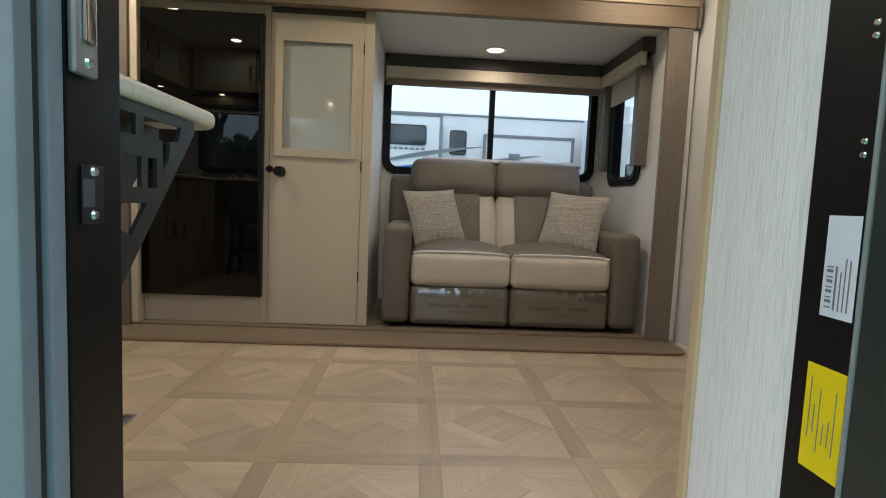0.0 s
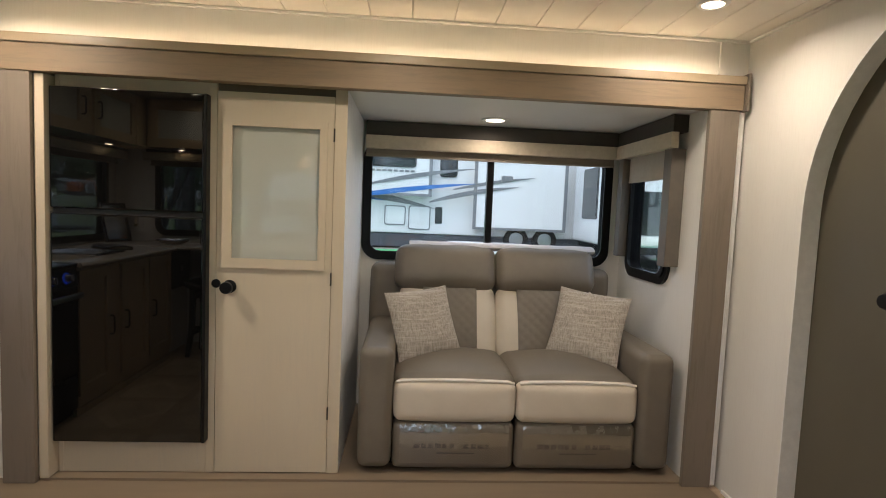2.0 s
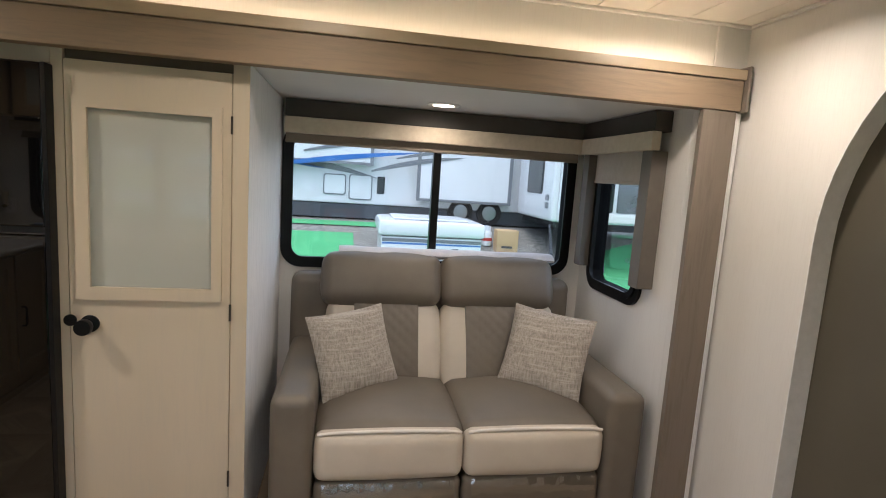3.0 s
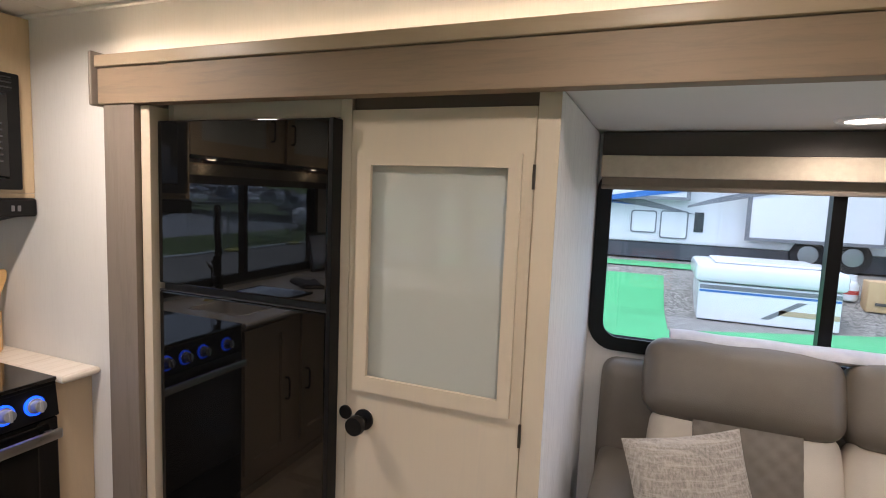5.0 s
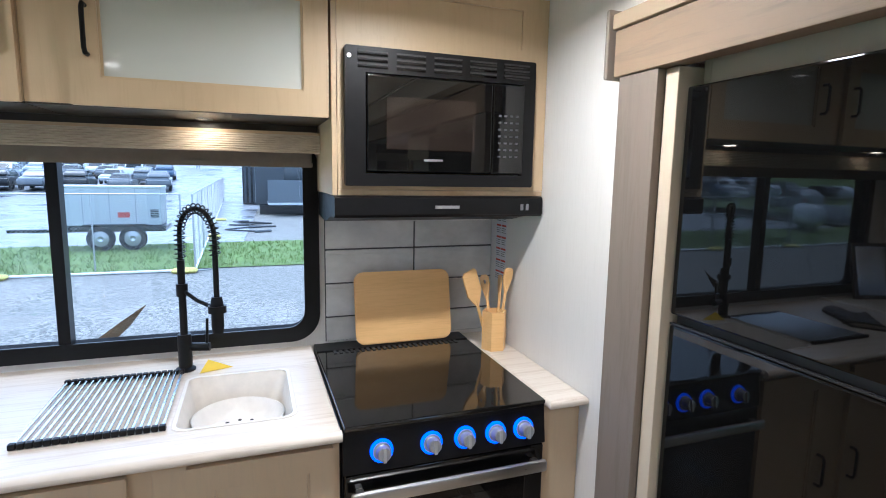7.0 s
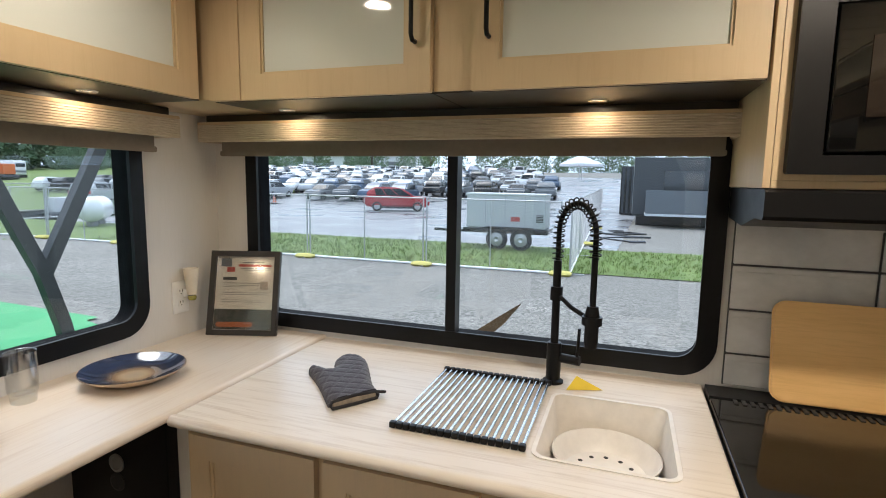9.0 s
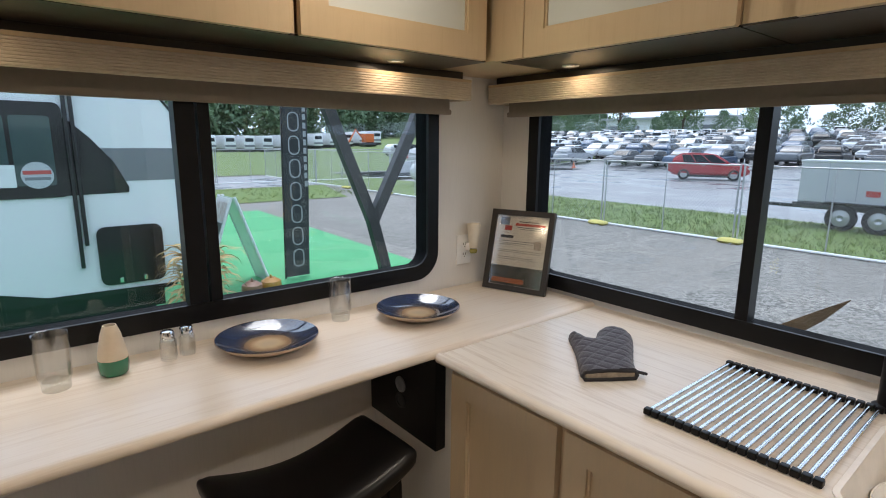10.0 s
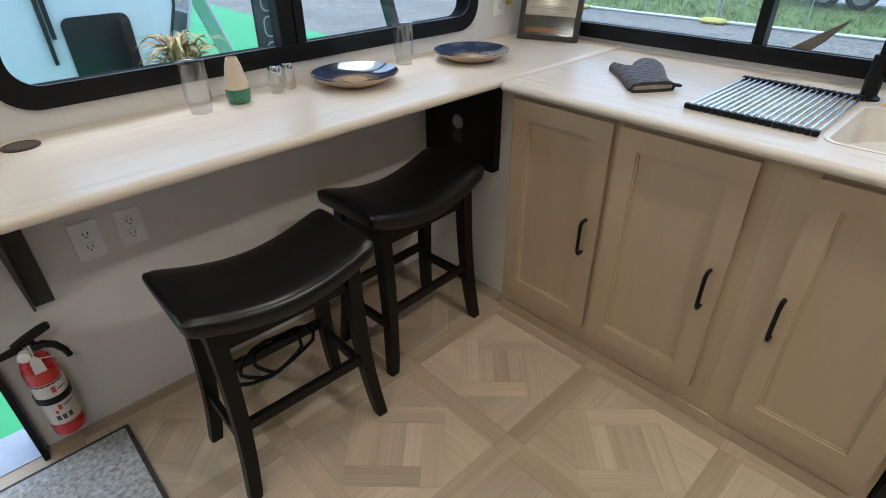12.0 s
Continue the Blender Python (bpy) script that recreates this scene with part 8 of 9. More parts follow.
for x0, x1, z0, z1 in ((0.28, 0.52, 0.59, 0.62), (0.50, 0.86, 0.22, 0.25), (0.24, 0.86, 0.16, 0.18), (0.40, 0.90, -0.03, -0.01), (0.26, 0.80, -0.07, -0.05)):
    part("printed_bar", B(x0, x1, TY + 0.0605, TY + 0.062, z0, z1), plain("poster_print", (0.62, 0.50, 0.42), 0.5) if z0 > 0.5 else bpy.data.materials["poster_print"], po, smooth=0)
for x in (0.32, 0.50, 0.68, 0.85):
    part("picture", lathe(bmesh.new(), [(0, 0), (0.05, 0), (0.05, 0.002), (0, 0.002)], (x, TY + 0.0605, 0.08), 16, Matrix.Rotation(radians(-90), 4, "X")), bpy.data.materials["picture_grey"], po)

# feather banner
fb = thing("feather_banner", (-3.95, -6.5, GZ), "tall black feather banner with pale ornament on the turf", "banner")
loop = [(-3.66, GZ + 0.05), (-4.07, GZ + 0.05), (-4.12, 1.0), (-4.14, 2.4), (-4.05, 3.3), (-3.88, 3.7), (-3.74, 3.6), (-3.72, 2.2), (-3.68, 0.9)]
part("cloth", extrude_profile("y", loop, -6.505, -6.495), surf("banner_cloth", (0.028, 0.028, 0.03), (0.04, 0.04, 0.043), 0.8, 4, bump=0.4, bump_scale=10), fb)
part("pole", tube(bmesh.new(), [(-3.66, -6.5, GZ), (-3.69, -6.5, 1.0), (-3.72, -6.5, 2.4), (-3.78, -6.5, 3.65)], 0.015, 8), M_RVBLACK, fb)
M_PALE = plain("banner_print", (0.33, 0.33, 0.34), 0.7)
for k in range(7):
    z = -0.55 + k * 0.36
    part("ornament", plate("y", rrect(-3.99, -3.80, z, z + 0.30, 0.09), [rrect(-3.97, -3.82, z + 0.02, z + 0.28, 0.07)], -6.494, -6.492), M_PALE, fb, smooth=0)
for k in range(10):
    z = 0.75 + k * 0.13
    part("printed_bar", B(-4.10, -4.05, -6.494, -6.492, z, z + 0.09), M_PALE, fb, smooth=0)

# sign board, corn stalks, pumpkins
sg = thing("a_frame_sign", (-2.88, -6.7, GZ), "white folding sign board with grey pictures on the turf", "sign")
for s0 in (1, -1):
    face = lambda d, z: -2.88 + s0 * (0.02 + d + 0.46 * (0.63 - z) / 1.36)
    board = part("board", extrude_profile("y", [(face(0, GZ + 0.03), GZ + 0.03), (face(0.02, GZ + 0.03), GZ + 0.03), (face(0.02, 0.63), 0.63), (face(0, 0.63), 0.63)], -6.97, -6.43), M_RVWHITE, sg, smooth=0)
    for y0 in (-6.985, -6.415):
        part("edge_rail", tube(bmesh.new(), [(face(0.01, GZ + 0.02), y0, GZ + 0.02), (face(0.01, 0.65), y0, 0.65)], 0.022, 8), M_RVWHITE, sg, "white edge rail")
    for z0, z1, mtt in ((0.30, 0.56, bpy.data.materials["picture_grey"]), (0.02, 0.27, M_DKG), (-0.40, -0.02, bpy.data.materials["picture_grey"]), (-0.62, -0.45, M_RED)):
        part("picture", extrude_profile("y", [(face(0.021, z0), z0), (face(0.024, z0), z0), (face(0.024, z1), z1), (face(0.021, z1), z1)], -6.93, -6.47), mtt, board, smooth=0)
random.seed(5)
CX, CY = -1.88, -4.6
corn = thing("corn_stalks", (CX, CY, GZ), "bundle of dry tan corn stalks standing on the turf", "corn stalks")
M_CORN = surf("dry_corn", (0.62, 0.44, 0.20), (0.30, 0.18, 0.075), 0.8, 9)
tmp = bmesh.new()
for k in range(34):
    a, r0, r1 = random.uniform(0, 6.28), random.uniform(0, 0.13), random.uniform(0.05, 0.22)
    cyl(tmp, (CX + r0 * math.cos(a), CY + r0 * math.sin(a), GZ + 0.01), (CX + r1 * math.cos(a), CY + r1 * math.sin(a), GZ + random.uniform(0.7, 1.12)), 0.012, 0.006, 6)
part("stalks", tmp, M_CORN, corn)
tmp = bmesh.new()
for k in range(340):
    a, r0, lng = random.uniform(0, 6.28), random.uniform(0.0, 0.16), random.uniform(0.22, 0.50)
    p = Vector((CX + r0 * math.cos(a), CY + r0 * math.sin(a), GZ + random.uniform(0.15, 0.98)))
    turn, rise, wid = a + random.uniform(-0.6, 0.6), random.uniform(0.7, 1.35), random.uniform(0.014, 0.034)
    side = Vector((-math.sin(turn), math.cos(turn), random.uniform(-0.4, 0.4)))
    prev = None
    for q in range(6):
        w = side * wid * (1 - (q / 5) ** 2 * 0.92)
        pair = (tmp.verts.new(p - w), tmp.verts.new(p + w))
        if prev:
            tmp.faces.new((prev[0], prev[1], pair[1], pair[0]))
        prev = pair
        p = p + Vector((math.cos(turn) * math.cos(rise), math.sin(turn) * math.cos(rise), math.sin(rise))) * lng / 5
        rise -= random.uniform(0.25, 0.62)
part("leaves", tmp, M_CORN, corn, smooth=80)
part("tie", lathe(bmesh.new(), [(0.17, 0), (0.185, 0), (0.185, 0.05), (0.17, 0.05)], (CX, CY, GZ + 0.55), 20), M_CORN, corn)
for x, y, c in ((-2.9, -5.9, (0.22, 0.10, 0.06)), (-3.2, -5.95, (0.40, 0.18, 0.03))):
    solo("pumpkin", lathe(bmesh.new(), [(0, 0.0), (0.09, 0.01), (0.15, 0.08), (0.14, 0.16), (0.06, 0.21), (0.02, 0.19), (0.012, 0.25), (0, 0.25)], (x, y, GZ + 0.03), 20), plain("pumpkin_skin_%d" % int(-x * 10), c, 0.4), "small pumpkin on the turf", "pumpkin")

# awning arms of this trailer, seen outside the bar window
aw = thing("awning_arm", (-2.1, -1.2, GZ), "black metal awning support arms outside the bar window", "awning")
AY = -1.2
for k, pts in enumerate(([(-1.55, 2.15), (-1.74, 1.66), (-2.02, 1.0), (-2.10, 0.72), (-2.24, -0.05), (-2.36, GZ + 0.03)], [(-2.03, 1.0), (-2.20, 1.32), (-2.385, 1.67), (-2.64, 2.15)])):
    tmp = bmesh.new()
    for (xa, za), (xb, zb) in zip(pts, pts[1:]):
        d = Vector((xb - xa, 0, zb - za))
        n = Vector((d.z, 0, -d.x)).normalized() * 0.032
        c = [Vector((xa, 0, za)) - n, Vector((xb, 0, zb)) - n, Vector((xb, 0, zb)) + n, Vector((xa, 0, za)) + n]
        merge(tmp, extrude_profile("y", [(p.x, p.z) for p in c], AY - 0.025 - 0.004 * k, AY + 0.025 - 0.004 * k))
    part("arm", tmp, M_BRACKET, aw, smooth=0)
part("roller", cyl(bmesh.new(), (-3.2, AY, 2.2), (1.6, AY, 2.2), 0.055), M_BLACK, aw)
part("foot_plate", B(-2.46, -2.26, AY - 0.1, AY + 0.1, GZ + 0.03, GZ + 0.05), M_BLACK, aw)
# dry leaf-like flap outside the sink window
tmp = bmesh.new()
vs = [tmp.verts.new(p) for p in ((-2.02, 1.0, 0.932), (-2.02, 1.06, 0.926), (-2.02, 1.125, 0.99), (-2.02, 1.18, 1.062), (-2.02, 1.10, 1.006))]
tmp.faces.new(vs)
got = bmesh.ops.extrude_face_region(tmp, geom=tmp.faces[:])
bmesh.ops.translate(tmp, vec=(0.004, 0, 0.004), verts=[g for g in got["geom"] if isinstance(g, bmesh.types.BMVert)])
fl = thing("wind_flap", (-2.0, 1.05, 0.9), "thin tan flap fixed outside the sink window", "flap")
part("blade", tmp, plain("tan_flap", (0.20, 0.14, 0.085), 0.6), fl, smooth=0)
part("bracket", B(-2.04, X0 - T - 0.013, 1.02, 1.05, 0.90, 0.94), M_BLACK, fl)

# tank, machine and trailers far off
tk = thing("propane_tank", (-17.4, -20.8, GZ), "white horizontal propane tank on the grass verge", "tank")
tmp = lathe(bmesh.new(), [(0, -1.3), (0.3, -1.24), (0.5, -1.05), (0.55, -0.85), (0.55, 0.85), (0.5, 1.05), (0.3, 1.24), (0, 1.3)], (-17.4, -20.8, GZ + 0.75), 28, Matrix.Rotation(radians(40), 4, "Z") @ Matrix.Rotation(radians(90), 4, "Y"))
part("shell", tmp, M_RVWHITE, tk)
for s in (-0.7, 0.7):
    part("saddle", B(-17.4 + s * 0.77 - 0.15, -17.4 + s * 0.77 + 0.15, -20.8 + s * 0.64 - 0.15, -20.8 + s * 0.64 + 0.15, GZ, GZ + 0.35), M_RVGREY, tk, smooth=0)
wt = thing("white_trailer", (0, 0, GZ), "white travel trailer parked in a distant row", "trailer", "distant trailers")
part("body", B(-1.1, 1.1, -3, 3, GZ + 0.6, GZ + 3.2, r=0.25), M_RVWHITE, wt)
part("window", B(-0.8, 0.8, 3.001, 3.03, GZ + 2.0, GZ + 2.7, r=0.01), M_RVGLASS, wt)
part("stripe", B(-1.0, 1.0, 3.001, 3.02, GZ + 1.0, GZ + 1.4), M_RVGREY, wt, smooth=0)
part("dark_base", B(-1.2, 1.2, -2.9, 2.9, GZ + 0.02, GZ + 0.58), M_RVBLACK, wt, smooth=0)
ROOT[wt] = Vector((0, 0, GZ))
wt.location = (-20, -108, GZ)
for k in range(1, 20):
    copy_thing(wt, pose(-20 - 3.7 * k if k < 14 else -20 + 3.7 * (k - 13), -108, gz(-108, -20 - 3.7 * k if k < 14 else 0.0)))
exv = thing("excavator", (-62, -100, gz(-100, -62)), "orange excavator parked in the field", "excavator")
M_ORG = plain("machine_orange", (0.60, 0.13, 0.03), 0.4)
part("cab", B(-63.5, -61.5, -101, -99, gz(-100, -62) + 1.0, gz(-100, -62) + 2.8, r=0.1), M_ORG, exv)
part("tracks", B(-64, -61, -101.3, -98.7, gz(-100, -62), gz(-100, -62) + 0.95, r=0.3), M_RVBLACK, exv)
part("boom", tube(bmesh.new(), [(-61.5, -100, gz(-100, -62) + 1.6), (-59.5, -100, gz(-100, -62) + 3.6), (-57.8, -100, gz(-100, -62) + 1.0)], 0.22, 8), M_ORG, exv)
for x, y in ((-21.5, -28.8), (-23.2, -28.9)):
    u = thing("utility_box", (x, y, GZ), "white utility box by the far fence", "utility box", "utility boxes")
    part("shell", B(x - 0.6, x + 0.6, y - 0.4, y + 0.4, GZ + 0.15, GZ + 0.95, r=0.05), M_RVWHITE, u)
    part("frame", B(x - 0.65, x + 0.65, y - 0.45, y + 0.45, GZ + 0.01, GZ + 0.14), M_RVGREY, u, smooth=0)

# ---- trailers behind the slide-out window ----
RY = 16.4
GB = gz(RY)
rv = thing("fifth_wheel_trailer", (-1, RY + 1.2, GB), "large white fifth-wheel trailer with blue and black swooshes", "trailer")
part("body", B(-9.5, 8.6, RY, RY + 2.5, 0.50, 3.62, r=0.10), M_RVWHITE, rv)
part("skirt", B(-9.4, 8.5, RY + 0.06, RY + 2.4, 0.10, 0.50), plain("skirt_dark", (0.05, 0.055, 0.065), 0.5), rv, smooth=0)
part("roof_edge", B(-9.45, 8.62, RY - 0.02, RY + 0.03, 3.50, 3.56, r=0.01), M_RVGREY, rv)


def slide_box(x0, x1, z0, z1):
    s = part("slide_box", B(x0, x1, RY - 0.30, RY - 0.001, z0, z1, r=0.02), M_RVWHITE, rv)
    part("seal_frame", plate("y", rrect(x0 - 0.09, x1 + 0.09, z0 - 0.07, z1 + 0.09, 0.01, 2), [rrect(x0 + 0.01, x1 - 0.01, z0 + 0.01, z1 - 0.01, 0)], RY - 0.312, RY - 0.295), M_RVGREY, s)


slide_box(-4.2, 1.27, 1.72, 3.40)
slide_box(2.72, 5.42, 0.80, 2.86)
for x0, x1, z0, z1, y in ((-0.56, 0.87, 2.50, 3.12, RY - 0.33), (1.60, 2.14, 2.28, 3.06, RY - 0.025), (-3.4, -1.6, 2.50, 3.12, RY - 0.33)):
    w = part("window", plate("y", rrect(x0, x1, z0, z1, 0.10), [], y, y + 0.022), M_RVBLACK, rv)
    part("pane", plate("y", rrect(x0 + 0.05, x1 - 0.05, z0 + 0.05, z1 - 0.05, 0.07), [], y - 0.006, y - 0.001), M_RVGLASS, w)
for x0, x1, z0, z1 in ((-0.05, 0.60, 0.76, 1.36), (0.68, 1.36, 0.64, 1.38)):
    h = part("bay_door", plate("y", rrect(x0, x1, z0, z1, 0.08), [], RY - 0.02, RY - 0.001), M_RVGREY, rv)
    part("bay_panel", plate("y", rrect(x0 + 0.035, x1 - 0.035, z0 + 0.035, z1 - 0.035, 0.06), [], RY - 0.028, RY - 0.0205), M_RVWHITE, h)
part("vent", plate("y", rrect(1.50, 1.72, 0.85, 1.36, 0.01), [], RY - 0.02, RY - 0.001), M_RVBLACK, rv)
part("badge_plate", B(3.45, 3.80, RY - 0.345, RY - 0.315, 2.22, 2.38, r=0.01), M_RVGREY, rv)


def swoosh(pts, width, mat, y):
    tmp = bmesh.new()
    n = 16
    lo, hi = [], []
    for i in range(n + 1):
        q = i / n
        x = (1 - q) ** 2 * pts[0][0] + 2 * q * (1 - q) * pts[1][0] + q * q * pts[2][0]
        z = (1 - q) ** 2 * pts[0][1] + 2 * q * (1 - q) * pts[1][1] + q * q * pts[2][1]
        w = width * math.sin(math.pi * min(1, q * 0.9 + 0.1)) * 0.5 + 0.004
        lo.append((x, z - w))
        hi.append((x, z + w))
    return extrude_profile("y", lo + hi[::-1], y - 0.003, y)


for pts, w, mat, y in (([(-0.6, 1.95), (1.0, 2.35), (2.7, 2.55)], 0.12, M_RVGREY, -0.319), ([(-1.8, 1.45), (0.6, 1.9), (2.66, 2.1)], 0.14, M_RVBLUE, -0.319), ([(2.0, 1.9), (3.2, 2.2), (4.5, 2.35)], 0.10, M_RVGREY, -0.319), ([(1.3, 1.5), (2.6, 1.9), (4.0, 2.05)], 0.14, M_RVGREY, -0.319), ([(-2.4, 1.9), (-0.5, 1.75), (1.5, 1.30)], 0.22, M_RVGREY, -0.024), ([(-2.6, 2.05), (-1.0, 1.6), (0.0, 1.5)], 0.12, M_RVBLUE, -0.024)):
    part("graphic", swoosh(pts, w, mat, RY + y), mat, rv, smooth=0)
for k in range(9):
    part("printed_bar", B(-0.65 + k * 0.17, -0.65 + k * 0.17 + 0.12, RY - 0.318, RY - 0.315, 2.36, 2.42), M_RVGREY, rv, smooth=0)
for x in (4.05, 4.95):
    t = part("wheel", lathe(bmesh.new(), [(0.22, -0.12), (0.38, -0.12), (0.40, 0), (0.38, 0.12), (0.22, 0.12)], (x, RY + 0.10, GB + 0.40), 24, Matrix.Rotation(radians(90), 4, "X")), M_TYRE, rv)
    part("rim", lathe(bmesh.new(), [(0, -0.10), (0.22, -0.08), (0.22, 0.08), (0, 0.1)], (x, RY + 0.08, GB + 0.40), 24, Matrix.Rotation(radians(90), 4, "X")), M_RIM, t)

r2 = thing("travel_trailer", (7.5, 14.5, gz(14.5)), "white travel trailer with an open slide-out and black windows", "trailer")
part("body", B(5.72, 10.5, 13.25, 16.1, 0.52, 3.5, r=0.10), M_RVWHITE, r2)
part("chassis", B(5.9, 10.4, 13.4, 16.0, 0.34, 0.52), M_RVBLACK, r2, smooth=0)
w = part("window", plate("x", rrect(14.0, 15.2, 1.2, 2.6, 0.08), [], 5.70, 5.719), M_RVBLACK, r2)
part("pane", plate("x", rrect(14.06, 15.14, 1.26, 2.54, 0.06), [], 5.692, 5.699), M_RVGLASS, w)
for z in (1.05, 0.85):
    part("hookup_port", plate("x", rrect(13.5, 13.72, z, z + 0.15, 0.02), [], 5.70, 5.719), M_RVGREY, r2)
sb2 = part("slide_box", B(5.86, 10.0, 12.95, 13.24, 0.55, 3.0, r=0.03), M_RVWHITE, r2)
part("glazing", plate("y", rrect(5.95, 7.2, 0.85, 1.95, 0.05), [], 12.93, 12.949), M_RVGLASS, sb2)
part("glazing", plate("y", rrect(7.3, 9.6, 0.85, 1.95, 0.05), [], 12.93, 12.949), M_RVGLASS, sb2)
part("lower_rail", B(5.86, 10.0, 12.90, 12.949, 0.60, 0.82, r=0.01), M_SLIDECEIL, sb2)
for x, z0 in ((6.1, 0.5), (7.2, 0.5), (5.8, 0.5)):
    part("jack", tube(bmesh.new(), [(x, 13.5, 0.45), (x + 0.05, 13.2, gz(13.2) + 0.02)], 0.045, 8), plain("jack_yellow", (0.55, 0.42, 0.04), 0.5) if x == 6.1 else M_RVBLACK, r2)
pc = thing("popup_camper", (2.75, 13.7, gz(13.3)), "closed white pop-up camper with a striped side", "camper")
pz = GZ
part("tub", B(1.48, 3.90, 12.95, 14.6, pz + 0.02, 0.02, r=0.04), M_RVWHITE, pc)
part("lid", B(1.40, 3.98, 12.88, 14.7, 0.03, 0.40, r=0.10), M_RVWHITE, pc)
part("lid_top", B(1.75, 3.6, 13.2, 14.5, 0.40, 0.45, r=0.03), M_RVWHITE, pc)
part("stripe", B(1.50, 3.88, 12.944, 12.949, -0.10, -0.02), M_RVGREY, pc, smooth=0)
part("stripe", B(1.50, 3.88, 12.944, 12.949, -0.16, -0.12), M_RVBLUE, pc, smooth=0)
part("stripe", extrude_profile("y", [(2.6, -0.60), (3.2, -0.22), (3.35, -0.22), (2.75, -0.60)], 12.944, 12.949), M_RVGREY, pc, smooth=0)
part("stripe", B(2.9, 3.88, 12.944, 12.949, -0.50, -0.40), plain("tan_stripe", (0.42, 0.34, 0.22), 0.4), pc, smooth=0)
bg = thing("paper_bag", (4.9, 14.3, gz(14.3)), "tall brown paper bag standing on the gravel", "bag")
part("bag", cushion(4.62, 5.22, 14.15, 14.5, gz(14.3) - 0.02, gz(14.3) + 0.60, 0.02, 0.02, seg=2, cuts=3), surf("kraft_paper", (0.50, 0.34, 0.18), (0.44, 0.29, 0.15), 0.7, 6, bump=0.3, bump_scale=20), bg)
part("printed_bar", B(4.75, 5.05, 14.120, 14.126, gz(14.3) + 0.12, gz(14.3) + 0.18), M_INK, bg, smooth=0)
for x in (4.12, 4.45):
    cy = thing("gas_cylinder", (x, 14.6, gz(14.6)), "white propane gas cylinder with a red label", "gas cylinder", "gas cylinders")
    part("shell", lathe(bmesh.new(), [(0, 0), (0.13, 0.0), (0.155, 0.05), (0.155, 0.34), (0.10, 0.42), (0.05, 0.43), (0, 0.43)], (x, 14.6, gz(14.6)), 24), M_RVWHITE, cy)
    part("collar", lathe(bmesh.new(), [(0.10, 0.42), (0.105, 0.42), (0.105, 0.54), (0.10, 0.54)], (x, 14.6, gz(14.6)), 20), M_RVWHITE, cy)
    part("label_band", lathe(bmesh.new(), [(0.156, 0.14), (0.158, 0.14), (0.158, 0.22), (0.156, 0.22)], (x, 14.6, gz(14.6)), 24), plain("label_red", (0.45, 0.05, 0.04), 0.4) if x < 4.3 else bpy.data.materials["label_red"], cy)



# ---- backsplash tiles ----
th = 0.128
for row in range(5):
    z0, z1 = max(0.881 + row * th, 0.914), min(0.881 + (row + 1) * th - 0.006, 1.398)
    for y0, y1 in ((1.798, 2.135), (2.141, 2.468)):
        tmp = bmesh.new()
        box(tmp, X0 + 0.0062, X0 + 0.012, y0, y1, z0, z1, r=0.002, seg=1)
        if row < 4:
            box(tmp, X0 + 0.0121, X0 + 0.0150, y0 + 0.001, y1 - 0.001, z1 - 0.016, z1 - 0.001, r=0.0014, seg=1)
        part("tile", tmp, M_TILEGREY, bs)

# ---- floor pieces: framed squares, each with a turned square inside ----
M_FLOOR = surf("parquet_piece", (0.57, 0.465, 0.345), (0.43, 0.335, 0.235), 0.38, 2.6, stretch=(0.35, 3.0, 1), bump=0.04, bump_scale=60, vary=0.13, grain=(7, (0.5, 7, 1), (0.35, 0.265, 0.185), 0.5))
M_BAND = surf("parquet_band", (0.49, 0.385, 0.275), (0.37, 0.28, 0.19), 0.38, 2.6, stretch=(0.35, 3.0, 1), bump=0.04, bump_scale=60, vary=0.10, grain=(7, (0.5, 7, 1), (0.30, 0.225, 0.15), 0.55))
CELL, BAND = 0.475, 0.066
FX, FY = 0.710, 1.440
TOP = 0.0


def slab2(pts, material=M_FLOOR):
    """A thin piece with eased edges from a flat outline."""
    bm = bmesh.new()
    c = Vector((sum(p[0] for p in pts) / len(pts), sum(p[1] for p in pts) / len(pts)))
    lo, hi = [], []
    for p in pts:
        d = (Vector(p) - c)
        k = 1 - 0.0003 / max(d.length, 1e-4)
        q = c + d * k
        hi.append(bm.verts.new((q.x, q.y, TOP)))
        lo.append(bm.verts.new((p[0], p[1], TOP - 0.0008)))
    bm.faces.new(hi)
    n = len(pts)
    for i in range(n):
        j = (i + 1) % n
        bm.faces.new((lo[i], lo[j], hi[j], hi[i]))
    me = bpy.data.meshes.new("plank")
    bmesh.ops.recalc_face_normals(bm, faces=bm.faces)
    bm.to_mesh(me)
    bm.free()
    me.materials.append(material)
    return me


s = CELL - BAND
h = s / 2
dh = h / math.sqrt(2) * 1.0
pw = 0.066
inner = dh - pw
e = 0.0002
shapes = []           # mesh, place in the cell, turn
band_me = slab2([(-s / 2 + e, -BAND / 2 + e), (s / 2 - e, -BAND / 2 + e), (s / 2 - e, BAND / 2 - e), (-s / 2 + e, BAND / 2 - e)], M_BAND)
cross_me = slab2([(-BAND / 2, -BAND / 2), (BAND / 2, -BAND / 2), (BAND / 2, BAND / 2), (-BAND / 2, BAND / 2)], M_BAND)
tri_me = slab2([(-h + e, -h + e), (-e, -h + e), (-h + e, -e)])
pin_me = slab2([(-dh + e, -dh + e), (dh - pw - e, -dh + e), (dh - pw - e, -dh + pw - e), (-dh + e, -dh + pw - e)])
strip_w = 2 * inner / 3
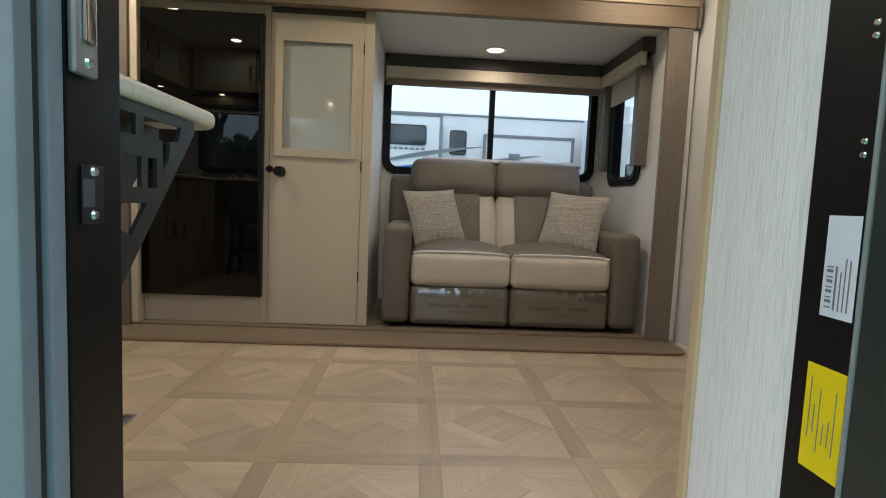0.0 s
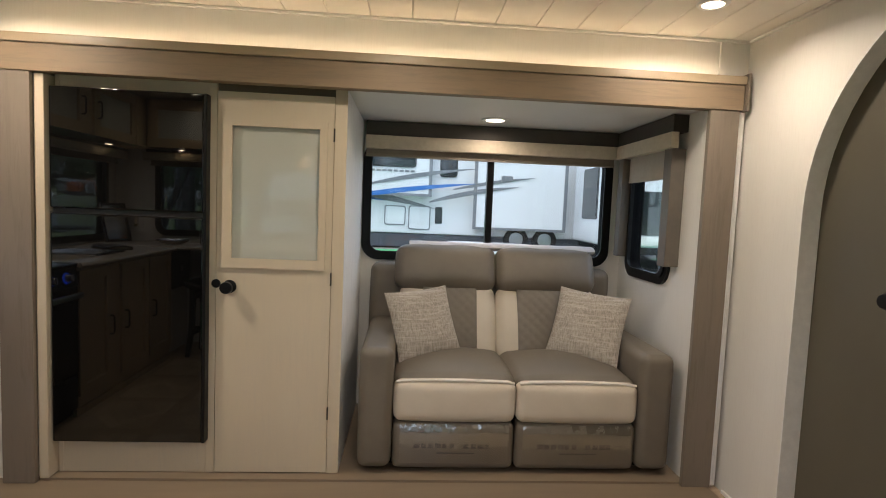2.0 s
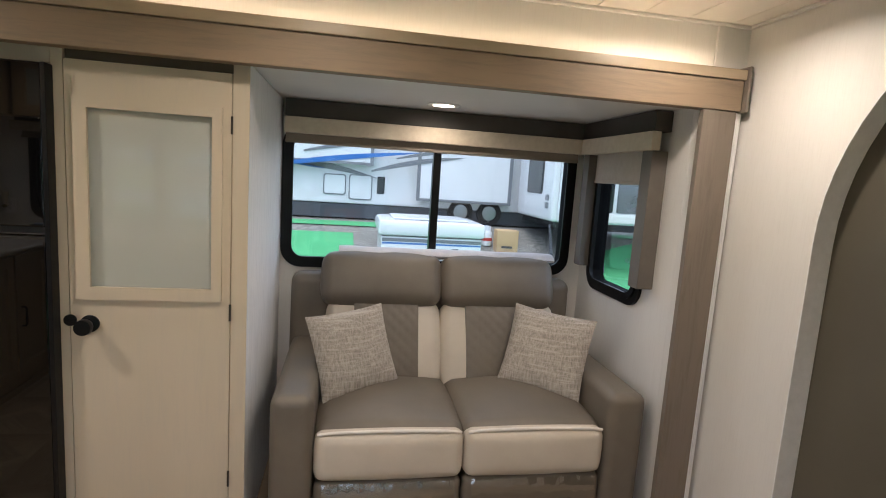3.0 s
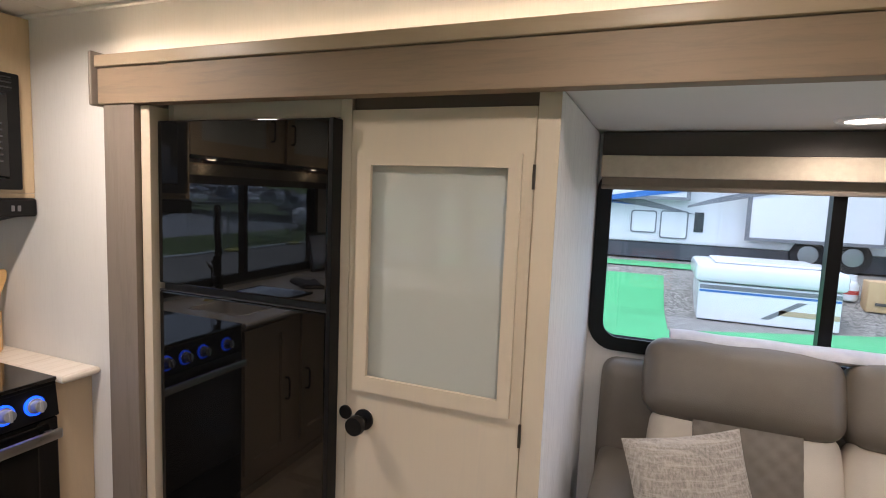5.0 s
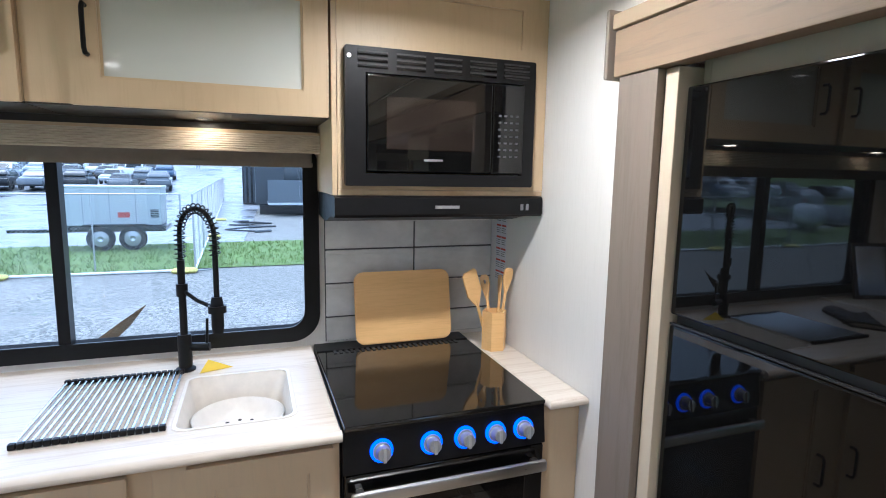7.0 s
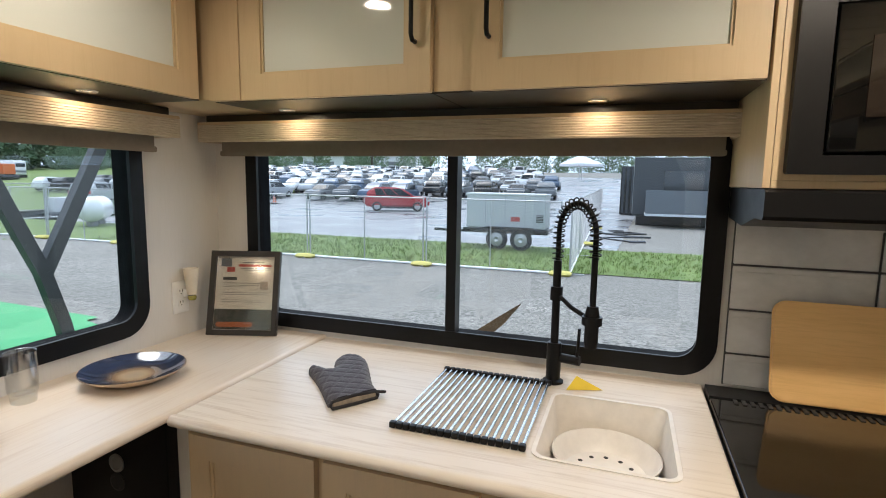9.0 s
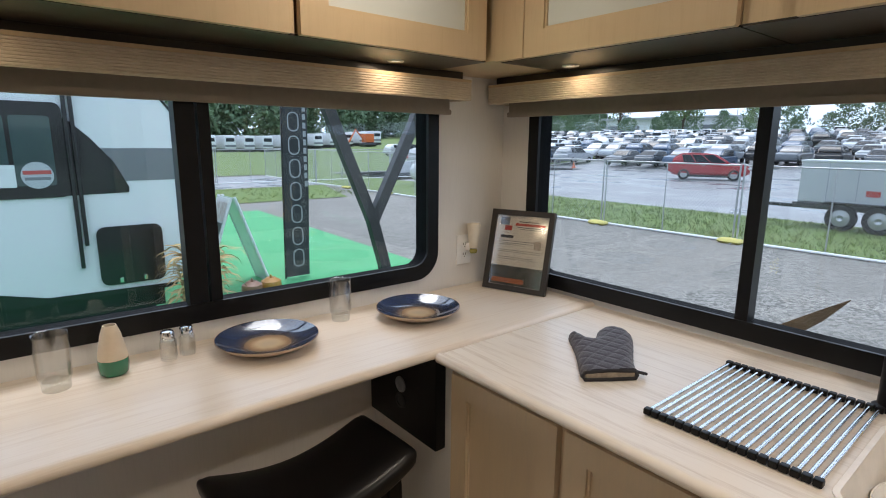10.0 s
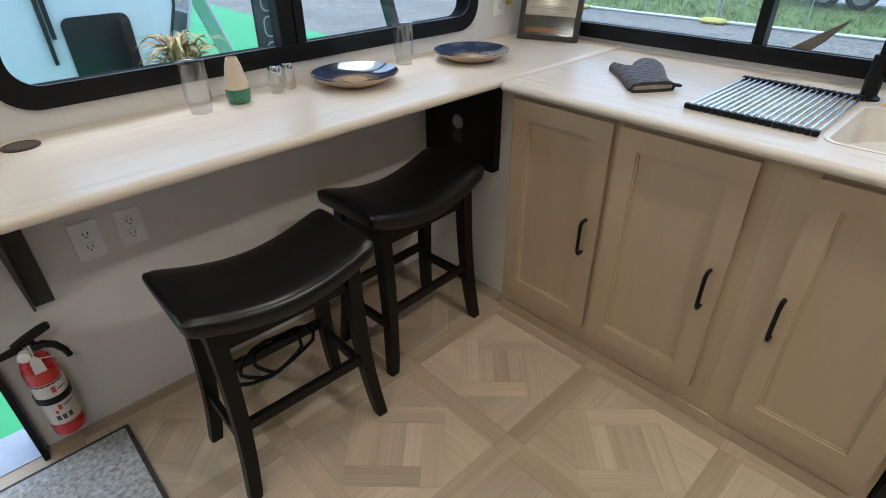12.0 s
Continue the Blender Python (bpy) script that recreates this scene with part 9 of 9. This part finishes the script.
strips = [slab2([(-inner + e, -inner + k * strip_w + e), (inner - e, -inner + k * strip_w + e), (inner - e, -inner + (k + 1) * strip_w - e), (-inner + e, -inner + (k + 1) * strip_w - e)]) for k in range(3)]
for t in range(4):
    shapes.append((tri_me, (0, 0), 90 * t))
    shapes.append((pin_me, (0, 0), 45 + 90 * t))
for mst in strips:
    shapes.append((mst, (0, 0), 45))
shapes.append((band_me, (0, -CELL / 2), 0))
shapes.append((band_me, (-CELL / 2, 0), 90))
shapes.append((cross_me, (-CELL / 2, -CELL / 2), 0))
singles = 0


def clip_floor(p):
    """Keeps the cut pieces along the walls inside the room."""
    return Vector((max(X0 + 0.001, min(X1 + 0.19, p.x)), max(-0.045, min(Y1 + 0.015, p.y)), p.z))


rest = {}          # turn: points and faces, each set laid out in its own direction
cells = []
for i in range(-7, 5):
    for j in range(-5, 4):
        cx, cy = FX + CELL / 2 + i * CELL, FY + CELL / 2 + j * CELL
        if cx - CELL / 2 > X1 + 0.18 or cx + CELL / 2 < X0 + 0.2 or cy - CELL / 2 > Y1 or cy + CELL / 2 < 0.0:
            continue
        near = (-0.25 < cx < 1.75 and 1.0 < cy < 2.2) or (-1.3 < cx < -0.45 and 0.45 < cy < 1.5)
        cells.append((not near, cx, cy))
cells.sort()
for far, cx, cy in cells:
    for me, (ox, oy), turn in shapes:
        if singles < 296 and not far and X0 < cx - CELL and cx + CELL < X1 + 0.19 and 0.0 < cy - CELL * 0.72 and cy + CELL * 0.72 < Y1:
            ob = new("plank", me)
            ob.parent = floor
            ob.location, ob.rotation_euler = (cx + ox, cy + oy, 0), (0, 0, radians(turn))
            singles += 1
        else:
            m = pose(cx + ox, cy + oy, 0, 0, 0, turn)
            rest_v, rest_f = rest.setdefault((turn % 180, me.materials[0]), ([], []))
            back = Matrix.Rotation(radians(-(turn % 180)), 4, "Z")
            k0 = len(rest_v)
            rest_v += [back @ clip_floor(m @ v.co) for v in me.vertices]
            rest_f += [tuple(k0 + q for q in p.vertices) for p in me.polygons]
# pieces joined in one mesh take their shade by island
joined = {}
for kind in (M_FLOOR, M_BAND):
    copy = kind.copy()
    copy.name = kind.name + "_joined"
    nt = copy.node_tree
    geo = nt.nodes.new("ShaderNodeNewGeometry")
    info = [n for n in nt.nodes if n.bl_idname == "ShaderNodeObjectInfo"][0]
    for link in [l for l in nt.links if l.from_node == info]:
        nt.links.new(geo.outputs["Random Per Island"], link.to_socket)
    joined[kind] = copy
for (turn, kind), (rest_v, rest_f) in rest.items():
    me = bpy.data.meshes.new("planks_rest")
    me.from_pydata(rest_v, [], rest_f)
    me.materials.append(joined[kind])
    ob = new("planks_rest", me)
    ob.parent = floor
    ob.rotation_euler = (0, 0, radians(turn))
    tagged(ob, "", "", "", "stuff")
